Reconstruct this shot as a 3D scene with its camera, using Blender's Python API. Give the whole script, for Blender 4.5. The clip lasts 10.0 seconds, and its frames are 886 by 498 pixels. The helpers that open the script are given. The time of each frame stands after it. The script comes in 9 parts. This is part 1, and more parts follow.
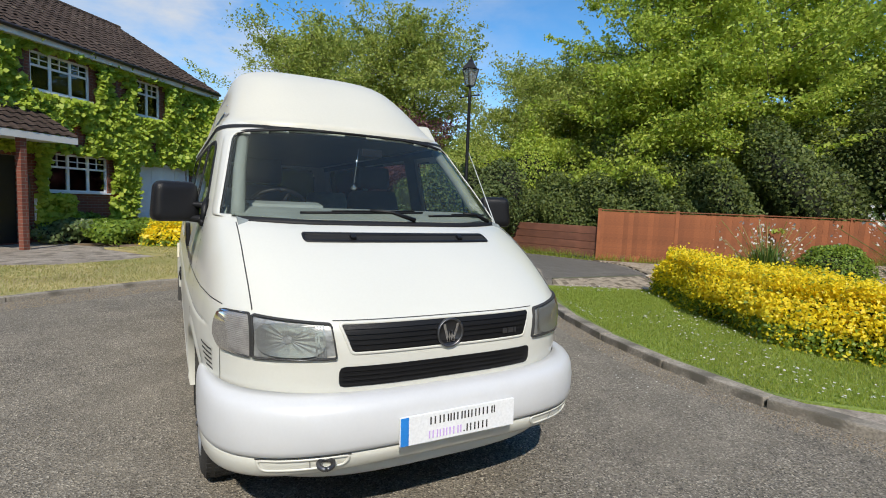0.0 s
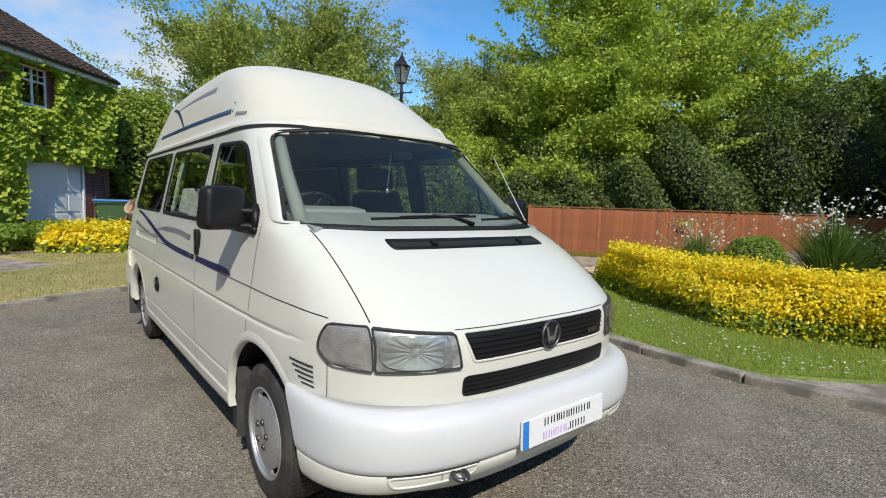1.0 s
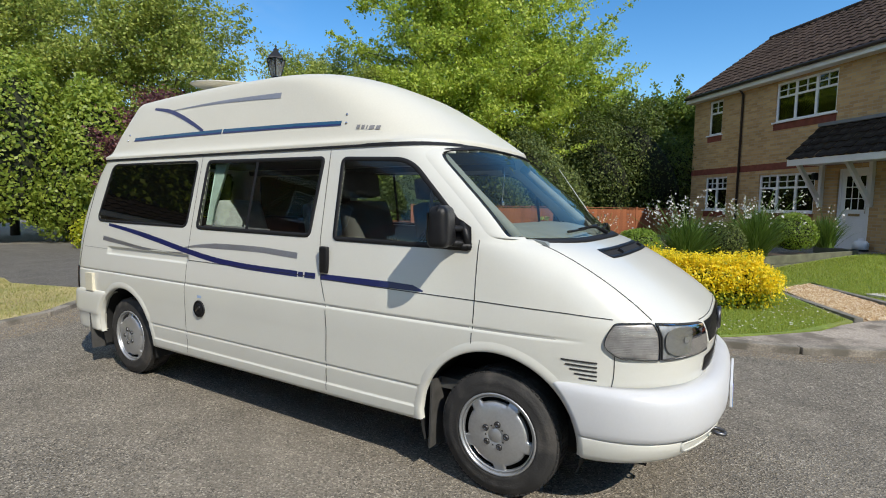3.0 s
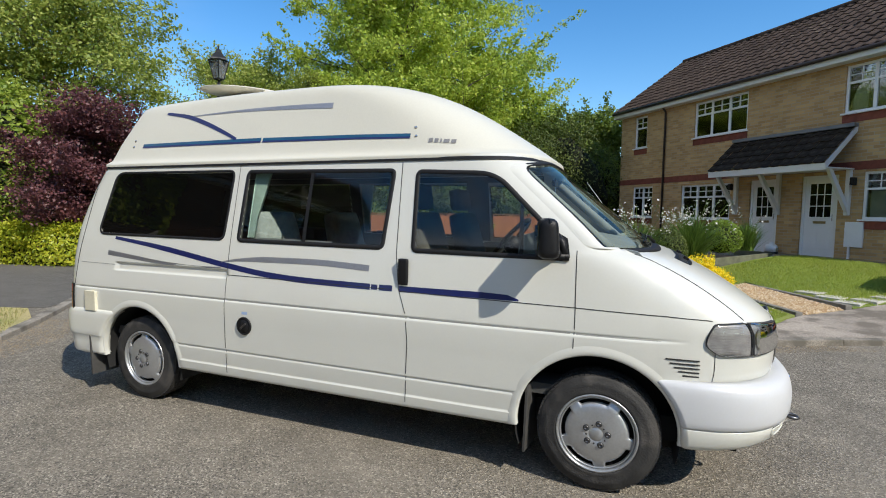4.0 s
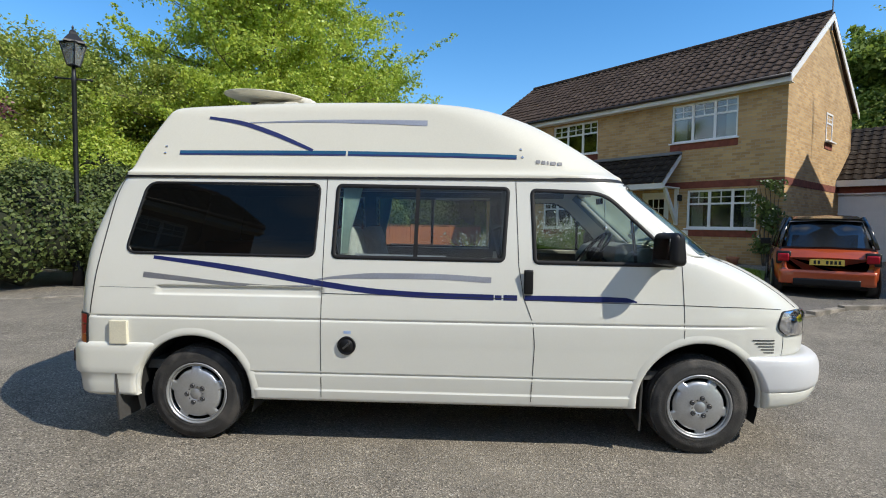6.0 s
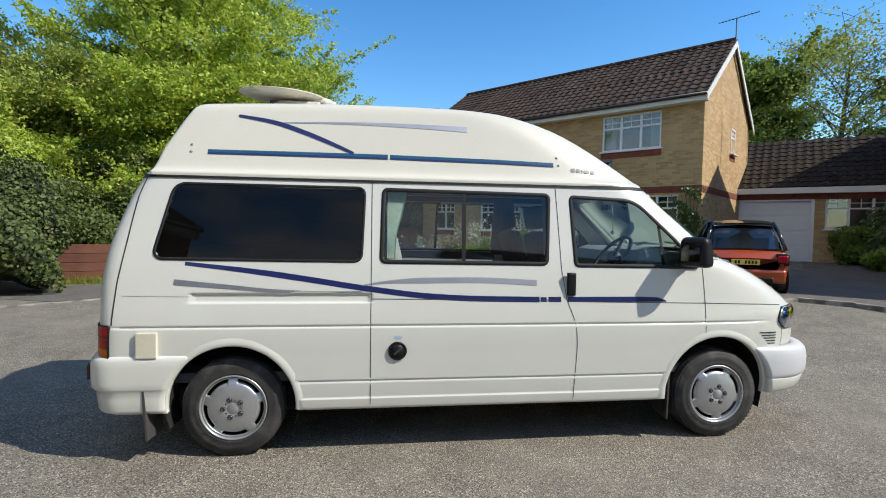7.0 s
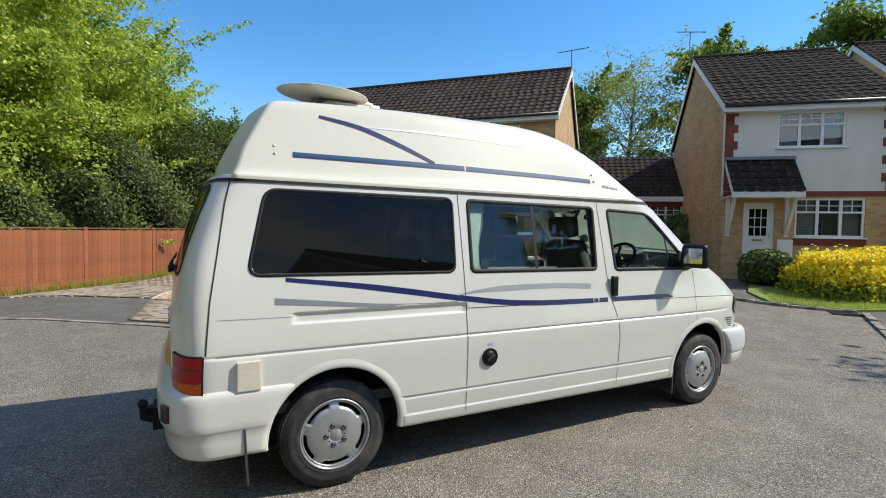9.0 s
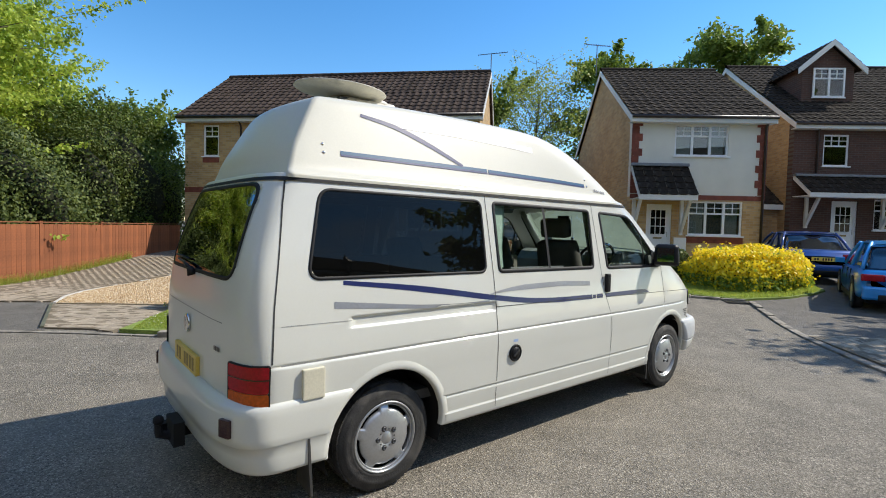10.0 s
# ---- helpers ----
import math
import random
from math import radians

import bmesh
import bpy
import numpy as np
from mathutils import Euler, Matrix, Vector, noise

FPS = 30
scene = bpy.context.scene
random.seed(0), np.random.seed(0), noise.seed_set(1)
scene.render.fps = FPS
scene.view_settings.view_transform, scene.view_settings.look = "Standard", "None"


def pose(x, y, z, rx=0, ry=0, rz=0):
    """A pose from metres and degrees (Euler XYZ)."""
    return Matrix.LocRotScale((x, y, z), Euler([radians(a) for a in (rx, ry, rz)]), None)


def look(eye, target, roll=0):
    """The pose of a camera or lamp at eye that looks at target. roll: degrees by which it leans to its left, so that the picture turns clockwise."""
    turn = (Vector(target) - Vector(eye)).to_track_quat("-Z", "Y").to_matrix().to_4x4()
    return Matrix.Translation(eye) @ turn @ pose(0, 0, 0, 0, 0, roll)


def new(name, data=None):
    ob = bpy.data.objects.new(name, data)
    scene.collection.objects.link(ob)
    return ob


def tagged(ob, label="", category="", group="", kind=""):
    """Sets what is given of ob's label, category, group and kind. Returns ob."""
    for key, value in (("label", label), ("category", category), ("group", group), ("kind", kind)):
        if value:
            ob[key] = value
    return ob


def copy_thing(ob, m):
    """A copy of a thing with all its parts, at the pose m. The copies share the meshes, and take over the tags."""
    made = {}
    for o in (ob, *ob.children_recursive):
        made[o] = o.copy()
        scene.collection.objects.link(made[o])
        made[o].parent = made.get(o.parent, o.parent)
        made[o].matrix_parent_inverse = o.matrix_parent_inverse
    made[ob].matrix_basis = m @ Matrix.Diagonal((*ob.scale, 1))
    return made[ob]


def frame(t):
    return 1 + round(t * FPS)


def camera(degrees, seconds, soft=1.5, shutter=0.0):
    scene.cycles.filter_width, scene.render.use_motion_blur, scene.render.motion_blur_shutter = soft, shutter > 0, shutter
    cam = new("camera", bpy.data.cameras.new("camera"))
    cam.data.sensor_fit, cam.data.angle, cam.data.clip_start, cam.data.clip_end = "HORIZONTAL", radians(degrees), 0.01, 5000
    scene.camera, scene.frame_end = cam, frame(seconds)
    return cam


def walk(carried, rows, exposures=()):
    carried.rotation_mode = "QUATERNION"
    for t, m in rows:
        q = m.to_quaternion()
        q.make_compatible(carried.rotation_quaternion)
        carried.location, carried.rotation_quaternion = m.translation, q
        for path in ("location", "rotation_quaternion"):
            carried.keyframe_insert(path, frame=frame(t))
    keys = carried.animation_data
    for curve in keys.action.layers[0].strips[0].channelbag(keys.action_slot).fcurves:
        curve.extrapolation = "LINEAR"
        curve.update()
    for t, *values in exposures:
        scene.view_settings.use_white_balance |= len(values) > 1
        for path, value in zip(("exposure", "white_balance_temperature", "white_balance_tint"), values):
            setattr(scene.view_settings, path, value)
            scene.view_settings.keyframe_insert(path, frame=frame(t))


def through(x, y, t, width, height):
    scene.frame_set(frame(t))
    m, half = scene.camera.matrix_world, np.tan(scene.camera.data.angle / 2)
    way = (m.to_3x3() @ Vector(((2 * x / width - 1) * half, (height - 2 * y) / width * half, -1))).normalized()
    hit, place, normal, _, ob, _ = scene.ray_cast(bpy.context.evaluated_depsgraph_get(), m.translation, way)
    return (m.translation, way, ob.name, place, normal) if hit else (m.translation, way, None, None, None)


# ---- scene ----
from mathutils import geometry


cam = camera(83.1, 10.0, 1.0)
PATH = [
    (0, (4.257, -0.978, 1.365), (2.505, -0.03, 1.187), 2.3),
    (0.5, (4.032, -1.258, 1.366), (2.371, -0.158, 1.188), 2.1),
    (1, (3.827, -1.634, 1.377), (2.279, -0.381, 1.197), 1.8),
    (1.5, (3.529, -1.993, 1.384), (2.105, -0.6, 1.206), 1.5),
    (2, (3.235, -2.351, 1.393), (1.943, -0.835, 1.214), 1.1),
    (3.5, (2.219, -3.296, 1.446), (1.348, -1.503, 1.279), 0.9),
    (4, (1.801, -3.509, 1.449), (1.074, -1.652, 1.303), 0.8),
    (4.5, (1.396, -3.774, 1.461), (0.819, -1.863, 1.331), 0.7),
    (5, (0.98, -3.899, 1.462), (0.562, -1.946, 1.345), 0.7),
    (6.5, (-0.325, -4.117, 1.469), (-0.236, -2.121, 1.371), 0.8),
    (7, (-0.754, -4.1, 1.472), (-0.5, -2.118, 1.383), 0.9),
    (7.5, (-1.183, -4.029, 1.471), (-0.767, -2.075, 1.396), 0.8),
    (8, (-1.613, -3.967, 1.49), (-1.027, -2.056, 1.422), 0.9),
    (8.5, (-2.014, -3.79, 1.505), (-1.255, -1.942, 1.431), 1.0),
    (9, (-2.454, -3.678, 1.513), (-1.519, -1.912, 1.435), 1.0),
    (9.5, (-2.826, -3.46, 1.518), (-1.718, -1.797, 1.434), 1.2),
    (10, (-3.219, -3.252, 1.534), (-1.95, -1.709, 1.446), 1.5),
]
walk(cam, [(t, look(eye, target, roll)) for t, eye, target, roll in PATH],
     [(0.0, -0.09, 6640, 10), (1.5, -0.08, 6620, 10), (3.5, 0.02, 6580, 10), (6.5, 0.14, 6540, 10), (10.0, 0.18, 6600, 10)])


# ---- sky, sun ----
SUN_FROM = Vector((0.97, -0.46, 1.0)).normalized()
SUN_STRENGTH, SKY_STRENGTH = 4.7, 0.136
world = bpy.data.worlds.new("sky")
scene.world = world
world.use_nodes = True
wt = world.node_tree
wt.nodes.clear()


def wnode(kind, **inputs):
    n = wt.nodes.new(kind)
    for key, value in inputs.items():
        n.inputs[key.replace("_", " ")].default_value = value
    return n


sky = wnode("ShaderNodeTexSky")
sky.sky_type = "NISHITA"
sky.sun_disc = False
sky.sun_elevation = math.asin(SUN_FROM.z)
sky.sun_rotation = math.atan2(SUN_FROM.x, SUN_FROM.y)
sky.air_density, sky.dust_density, sky.ozone_density = 1.0, 0.10, 2.2
coords = wnode("ShaderNodeTexCoord")
stretch = wnode("ShaderNodeMapping", Scale=(1.0, 1.0, 2.4), Location=(0.35, 0.1, 0.0))
wt.links.new(coords.outputs["Generated"], stretch.inputs["Vector"])
puffs = wnode("ShaderNodeTexNoise", Scale=2.6, Detail=9.0, Roughness=0.58)
wt.links.new(stretch.outputs["Vector"], puffs.inputs["Vector"])
cover = wnode("ShaderNodeValToRGB")
cover.color_ramp.elements[0].position, cover.color_ramp.elements[1].position = 0.40, 0.62
wt.links.new(puffs.outputs["Fac"], cover.inputs["Fac"])
# the clouds lie on one side of the sky, towards the west and south
toward = wnode("ShaderNodeVectorMath")
toward.operation = "DOT_PRODUCT"
toward.inputs[1].default_value = (-0.70, -0.71, 0.0)
wt.links.new(coords.outputs["Generated"], toward.inputs[0])
side = wnode("ShaderNodeMapRange")
side.inputs["From Min"].default_value, side.inputs["From Max"].default_value = 0.0, 0.5
wt.links.new(toward.outputs["Value"], side.inputs["Value"])
both = wnode("ShaderNodeMath")
both.operation = "MULTIPLY"
wt.links.new(cover.outputs["Color"], both.inputs[0])
wt.links.new(side.outputs["Result"], both.inputs[1])
mixed = wt.nodes.new("ShaderNodeMix")
mixed.data_type = "RGBA"
mixed.inputs[7].default_value = (5.6, 5.8, 6.1, 1)
wt.links.new(both.outputs[0], mixed.inputs[0])
deep = wnode("ShaderNodeHueSaturation", Saturation=1.33, Value=1.40)
wt.links.new(sky.outputs["Color"], deep.inputs["Color"])
wt.links.new(deep.outputs["Color"], mixed.inputs[6])
ground_glow = wnode("ShaderNodeBackground", Strength=SKY_STRENGTH)
wt.links.new(mixed.outputs[2], ground_glow.inputs["Color"])
wout = wt.nodes.new("ShaderNodeOutputWorld")
wt.links.new(ground_glow.outputs[0], wout.inputs["Surface"])

sun = new("sun", bpy.data.lights.new("sun", "SUN"))
sun.data.energy, sun.data.angle, sun.data.color = SUN_STRENGTH, radians(0.53), (1.0, 0.945, 0.84)
sun.matrix_world = look(SUN_FROM * 40, (0, 0, 0))


# ---- materials ----
def mat(name, color, rough=0.6, metal=0.0, vary=0.12, scale=6.0, fine=0.06, fine_scale=90.0, bump=0.0, bump_scale=120.0,
        spec=0.5, coat=0.0, random_tint=0.0, dirt=None, dirt_at=(0.55, 0.75), dirt_scale=2.0, transmission=0.0, subsurface=0.0):
    """A procedural surface: base colour with broad and fine variation, stains and relief."""
    m = bpy.data.materials.new(name)
    m.use_nodes = True
    nt = m.node_tree
    b = nt.nodes["Principled BSDF"]
    b.inputs["Roughness"].default_value, b.inputs["Metallic"].default_value = rough, metal
    b.inputs["Specular IOR Level"].default_value = spec
    b.inputs["Coat Weight"].default_value = coat
    b.inputs["Coat Roughness"].default_value = 0.05
    tc = nt.nodes.new("ShaderNodeTexCoord")
    vec = tc.outputs["Object"]

    def tex(s, detail=4.0):
        n = nt.nodes.new("ShaderNodeTexNoise")
        n.inputs["Scale"].default_value, n.inputs["Detail"].default_value = s, detail
        nt.links.new(vec, n.inputs["Vector"])
        return n.outputs["Fac"]

    def ranged(out, lo, hi):
        n = nt.nodes.new("ShaderNodeMapRange")
        n.inputs["From Min"].default_value, n.inputs["From Max"].default_value = 0.3, 0.7
        n.inputs["To Min"].default_value, n.inputs["To Max"].default_value = lo, hi
        nt.links.new(out, n.inputs["Value"])
        return n.outputs["Result"]

    def times(a, c):
        n = nt.nodes.new("ShaderNodeMath")
        n.operation = "MULTIPLY"
        nt.links.new(a, n.inputs[0])
        nt.links.new(c, n.inputs[1])
        return n.outputs[0]

    value = times(ranged(tex(scale), 1 - vary, 1 + vary), ranged(tex(fine_scale, 2.0), 1 - fine, 1 + fine))
    if random_tint:
        info = nt.nodes.new("ShaderNodeObjectInfo")
        spread = nt.nodes.new("ShaderNodeMapRange")
        spread.inputs["To Min"].default_value, spread.inputs["To Max"].default_value = 1 - random_tint, 1 + random_tint
        nt.links.new(info.outputs["Random"], spread.inputs["Value"])
        value = times(value, spread.outputs["Result"])
    hsv = nt.nodes.new("ShaderNodeHueSaturation")
    hsv.inputs["Color"].default_value = (*color, 1)
    nt.links.new(value, hsv.inputs["Value"])
    shade = hsv.outputs["Color"]
    if dirt:
        ramp = nt.nodes.new("ShaderNodeMapRange")
        ramp.inputs["From Min"].default_value, ramp.inputs["From Max"].default_value = dirt_at
        nt.links.new(tex(dirt_scale, 6.0), ramp.inputs["Value"])
        mix = nt.nodes.new("ShaderNodeMix")
        mix.data_type = "RGBA"
        mix.inputs[7].default_value = (*dirt, 1)
        nt.links.new(ramp.outputs["Result"], mix.inputs[0])
        nt.links.new(shade, mix.inputs[6])
        shade = mix.outputs[2]
    nt.links.new(shade, b.inputs["Base Color"])
    if bump:
        bn = nt.nodes.new("ShaderNodeBump")
        bn.inputs["Strength"].default_value, bn.inputs["Distance"].default_value = bump, 0.01
        nt.links.new(tex(bump_scale, 5.0), bn.inputs["Height"])
        nt.links.new(bn.outputs["Normal"], b.inputs["Normal"])
    return m


def leaf_mat(name, color, other, rough=0.45, through=0.35):
    """Leaves: two greens mixed leaf by leaf, partly letting light through."""
    m = bpy.data.materials.new(name)
    m.use_nodes = True
    nt = m.node_tree
    nt.nodes.clear()
    geo = nt.nodes.new("ShaderNodeNewGeometry")
    mix = nt.nodes.new("ShaderNodeMix")
    mix.data_type = "RGBA"
    mix.inputs[6].default_value, mix.inputs[7].default_value = (*color, 1), (*other, 1)
    nt.links.new(geo.outputs["Random Per Island"], mix.inputs[0])
    b = nt.nodes.new("ShaderNodeBsdfPrincipled")
    b.inputs["Roughness"].default_value = rough
    b.inputs["Specular IOR Level"].default_value = 0.4
    t = nt.nodes.new("ShaderNodeBsdfTranslucent")
    bright = nt.nodes.new("ShaderNodeHueSaturation")
    bright.inputs["Value"].default_value, bright.inputs["Hue"].default_value = 1.5, 0.494
    nt.links.new(mix.outputs[2], b.inputs["Base Color"])
    nt.links.new(mix.outputs[2], bright.inputs["Color"])
    nt.links.new(bright.outputs["Color"], t.inputs["Color"])
    ms = nt.nodes.new("ShaderNodeMixShader")
    ms.inputs[0].default_value = through
    nt.links.new(b.outputs[0], ms.inputs[1])
    nt.links.new(t.outputs[0], ms.inputs[2])
    out = nt.nodes.new("ShaderNodeOutputMaterial")
    nt.links.new(ms.outputs[0], out.inputs["Surface"])
    return m


def glass_mat(name, tint, gloss=(1, 1, 1), ior=1.5, rough=0.0, film=0.0):
    """Thin tinted glass: sees through, mirrors by Fresnel; film: a thin veil of road dust."""
    m = bpy.data.materials.new(name)
    m.use_nodes = True
    nt = m.node_tree
    nt.nodes.clear()
    clear = nt.nodes.new("ShaderNodeBsdfTransparent")
    clear.inputs["Color"].default_value = (*tint, 1)
    shine = nt.nodes.new("ShaderNodeBsdfGlossy")
    shine.inputs["Color"].default_value, shine.inputs["Roughness"].default_value = (*gloss, 1), rough
    f = nt.nodes.new("ShaderNodeFresnel")
    f.inputs["IOR"].default_value = ior
    ms = nt.nodes.new("ShaderNodeMixShader")
    nt.links.new(f.outputs[0], ms.inputs[0])
    veil = nt.nodes.new("ShaderNodeMixShader")
    veil.inputs[0].default_value = film
    dust = nt.nodes.new("ShaderNodeBsdfDiffuse")
    dust.inputs["Color"].default_value = (0.50, 0.52, 0.49, 1)
    nt.links.new(clear.outputs[0], veil.inputs[1])
    nt.links.new(dust.outputs[0], veil.inputs[2])
    nt.links.new(veil.outputs[0], ms.inputs[1])
    nt.links.new(shine.outputs[0], ms.inputs[2])
    out = nt.nodes.new("ShaderNodeOutputMaterial")
    nt.links.new(ms.outputs[0], out.inputs["Surface"])
    return m


def asphalt_mat(name, base, pale, dark, stain):
    """Rolled stone chippings in tar: each chip its own tone, with broad worn patches."""
    m = bpy.data.materials.new(name)
    m.use_nodes = True
    nt = m.node_tree
    b = nt.nodes["Principled BSDF"]
    b.inputs["Roughness"].default_value = 0.88
    tc = nt.nodes.new("ShaderNodeTexCoord")
    vo = nt.nodes.new("ShaderNodeTexVoronoi")
    vo.inputs["Scale"].default_value = 118
    nt.links.new(tc.outputs["Object"], vo.inputs["Vector"])
    sep = nt.nodes.new("ShaderNodeSeparateColor")
    nt.links.new(vo.outputs["Color"], sep.inputs[0])
    ramp = nt.nodes.new("ShaderNodeValToRGB")
    e = ramp.color_ramp.elements
    e[0].position, e[0].color = 0.0, (*dark, 1)
    e[1].position, e[1].color = 1.0, (*pale, 1)
    for at, c in ((0.35, base), (0.80, tuple(1.25 * v for v in base))):
        n = e.new(at)
        n.color = (*c, 1)
    nt.links.new(sep.outputs[0], ramp.inputs["Fac"])
    big = nt.nodes.new("ShaderNodeTexNoise")
    big.inputs["Scale"].default_value, big.inputs["Detail"].default_value, big.inputs["Roughness"].default_value = 0.45, 8.0, 0.62
    nt.links.new(tc.outputs["Object"], big.inputs["Vector"])
    mr = nt.nodes.new("ShaderNodeMapRange")
    mr.inputs["From Min"].default_value, mr.inputs["From Max"].default_value = 0.45, 0.72
    mr.inputs["To Max"].default_value = 0.55
    nt.links.new(big.outputs["Fac"], mr.inputs["Value"])
    mix = nt.nodes.new("ShaderNodeMix")
    mix.data_type = "RGBA"
    mix.inputs[7].default_value = (*stain, 1)
    nt.links.new(mr.outputs["Result"], mix.inputs[0])
    nt.links.new(ramp.outputs["Color"], mix.inputs[6])
    patchy = nt.nodes.new("ShaderNodeTexNoise")
    patchy.inputs["Scale"].default_value, patchy.inputs["Detail"].default_value, patchy.inputs["Roughness"].default_value = 2.3, 7.0, 0.7
    nt.links.new(tc.outputs["Object"], patchy.inputs["Vector"])
    tone = nt.nodes.new("ShaderNodeMapRange")
    tone.inputs["From Min"].default_value, tone.inputs["From Max"].default_value = 0.34, 0.66
    tone.inputs["To Min"].default_value, tone.inputs["To Max"].default_value = 0.80, 1.16
    nt.links.new(patchy.outputs["Fac"], tone.inputs["Value"])
    worn = nt.nodes.new("ShaderNodeVectorMath")
    worn.operation = "SCALE"
    nt.links.new(mix.outputs[2], worn.inputs[0])
    nt.links.new(tone.outputs["Result"], worn.inputs["Scale"])
    nt.links.new(worn.outputs["Vector"], b.inputs["Base Color"])
    bn = nt.nodes.new("ShaderNodeBump")
    bn.inputs["Strength"].default_value, bn.inputs["Distance"].default_value = 0.9, 0.006
    nt.links.new(vo.outputs["Distance"], bn.inputs["Height"])
    nt.links.new(bn.outputs["Normal"], b.inputs["Normal"])
    return m


M = {}
M["cream"] = mat("cream_paint", (0.655, 0.652, 0.590), 0.30, vary=0.02, fine=0.01, coat=0.5, scale=1.5)
M["roof_cream"] = mat("cream_gelcoat", (0.635, 0.615, 0.520), 0.40, vary=0.03, fine=0.02, coat=0.15, scale=1.2, bump=0.03, bump_scale=25)
M["white"] = mat("white_plastic_paint", (0.595, 0.603, 0.612), 0.4, vary=0.02, fine=0.01, coat=0.2)
M["gap"] = mat("shut_line", (0.03, 0.03, 0.03), 0.8)
M["groove"] = mat("shaded_crease_grey", (0.30, 0.30, 0.28), 0.7)
M["rubber"] = mat("black_rubber", (0.012, 0.012, 0.013), 0.6, spec=0.3, bump=0.1, bump_scale=200)
M["flap"] = mat("worn_grey_rubber", (0.05, 0.048, 0.045), 0.8, vary=0.3, scale=12)
M["plastic"] = mat("black_grained_plastic", (0.010, 0.010, 0.011), 0.42, spec=0.28, bump=0.15, bump_scale=500)
M["tyre"] = mat("tyre_rubber", (0.028, 0.027, 0.026), 0.75, vary=0.3, scale=9, bump=0.3, bump_scale=90, dirt=(0.10, 0.09, 0.08), dirt_at=(0.5, 0.8), dirt_scale=7)
M["chrome"] = mat("chrome", (0.75, 0.75, 0.76), 0.12, 1.0, vary=0.02)
M["mirror"] = mat("mirror_glass", (0.42, 0.45, 0.45), 0.03, 1.0, vary=0.02)
M["silver"] = mat("silver_wheel_paint", (0.46, 0.47, 0.48), 0.36, 0.7, vary=0.05, scale=12, fine=0.05)
M["steel"] = mat("dark_steel", (0.14, 0.14, 0.145), 0.4, 0.9, vary=0.2, scale=20)
M["badge_dark"] = mat("dark_badge", (0.03, 0.03, 0.032), 0.3, 0.3)
M["sticker"] = mat("pale_blue_sticker", (0.35, 0.47, 0.68), 0.5)
M["under"] = mat("underbody", (0.012, 0.012, 0.012), 0.9)
M["blue"] = mat("navy_decal", (0.010, 0.016, 0.10), 0.35, vary=0.05, coat=0.3)
M["teal"] = mat("teal_decal", (0.004, 0.075, 0.16), 0.35, vary=0.08, coat=0.3)
M["greyd"] = mat("silver_grey_decal", (0.36, 0.365, 0.385), 0.48, 0.8, vary=0.06)
M["silverd"] = mat("pale_silver_decal", (0.42, 0.425, 0.455), 0.48, 0.8, vary=0.06)
M["mark"] = mat("grey_lettering", (0.22, 0.22, 0.225), 0.5)
M["red_lens"] = mat("red_lens", (0.36, 0.006, 0.016), 0.3, spec=0.25, coat=0.12, vary=0.2, scale=60)
M["amber_lens"] = mat("amber_lens", (0.52, 0.095, 0.010), 0.3, spec=0.25, coat=0.12, vary=0.2, scale=60)
M["dark_lens"] = mat("dark_red_lens", (0.035, 0.006, 0.007), 0.25, coat=0.3, vary=0.1)
M["clear_in"] = mat("ribbed_clear_reflector", (0.40, 0.41, 0.41), 0.34, 0.6, vary=0.30, scale=28, bump=0.5, bump_scale=26)
M["bowl"] = mat("reflector_bowl", (0.58, 0.59, 0.58), 0.28, 0.85, vary=0.05, scale=40)
M["lamp_dark"] = mat("dark_lamp_housing", (0.34, 0.35, 0.35), 0.40, 0.4, vary=0.4, scale=30)
M["ind_rib"] = mat("indicator_rib", (0.52, 0.50, 0.48), 0.25, 0.3, vary=0.2, scale=30)
M["ind_in"] = mat("indicator_reflector", (0.42, 0.40, 0.385), 0.35, 0.35, vary=0.35, scale=14)
M["glass"] = glass_mat("van_glass_green", (0.80, 0.86, 0.82), ior=1.55)
M["glass_ws"] = glass_mat("windscreen_glass", (0.82, 0.88, 0.83), gloss=(0.72, 0.80, 0.72), ior=1.55, film=0.016)
M["glass_dark"] = glass_mat("dark_privacy_glass", (0.040, 0.042, 0.043), gloss=(0.52, 0.51, 0.48), ior=1.5, film=0.006)
M["glass_tail"] = glass_mat("dark_tailgate_glass", (0.06, 0.064, 0.064), gloss=(0.36, 0.36, 0.36), ior=1.5, film=0.004)
M["lens"] = glass_mat("clear_lens", (0.94, 0.94, 0.94), ior=1.17, rough=0.08)
M["yellow_plate"] = mat("yellow_plate", (0.74, 0.52, 0.10), 0.4)
M["plate_bar"] = mat("faded_plate_bar", (0.30, 0.20, 0.05), 0.5)
M["plate_white"] = mat("white_plate", (0.78, 0.79, 0.80), 0.3, coat=0.5, vary=0.02)
M["ink"] = mat("black_ink", (0.01, 0.01, 0.01), 0.5)
M["lilac"] = mat("lilac_ink", (0.55, 0.38, 0.72), 0.5)
M["badge_blue"] = mat("blue_strip", (0.02, 0.22, 0.65), 0.4)
M["seat"] = mat("grey_seat_cloth", (0.30, 0.34, 0.33), 0.95, vary=0.15, scale=20, bump=0.3, bump_scale=300)
M["seat_dark"] = mat("charcoal_seat_cloth", (0.085, 0.085, 0.080), 0.95, bump=0.3, bump_scale=300)
M["dash"] = mat("grey_dash_plastic", (0.23, 0.26, 0.255), 0.7, bump=0.15, bump_scale=300)
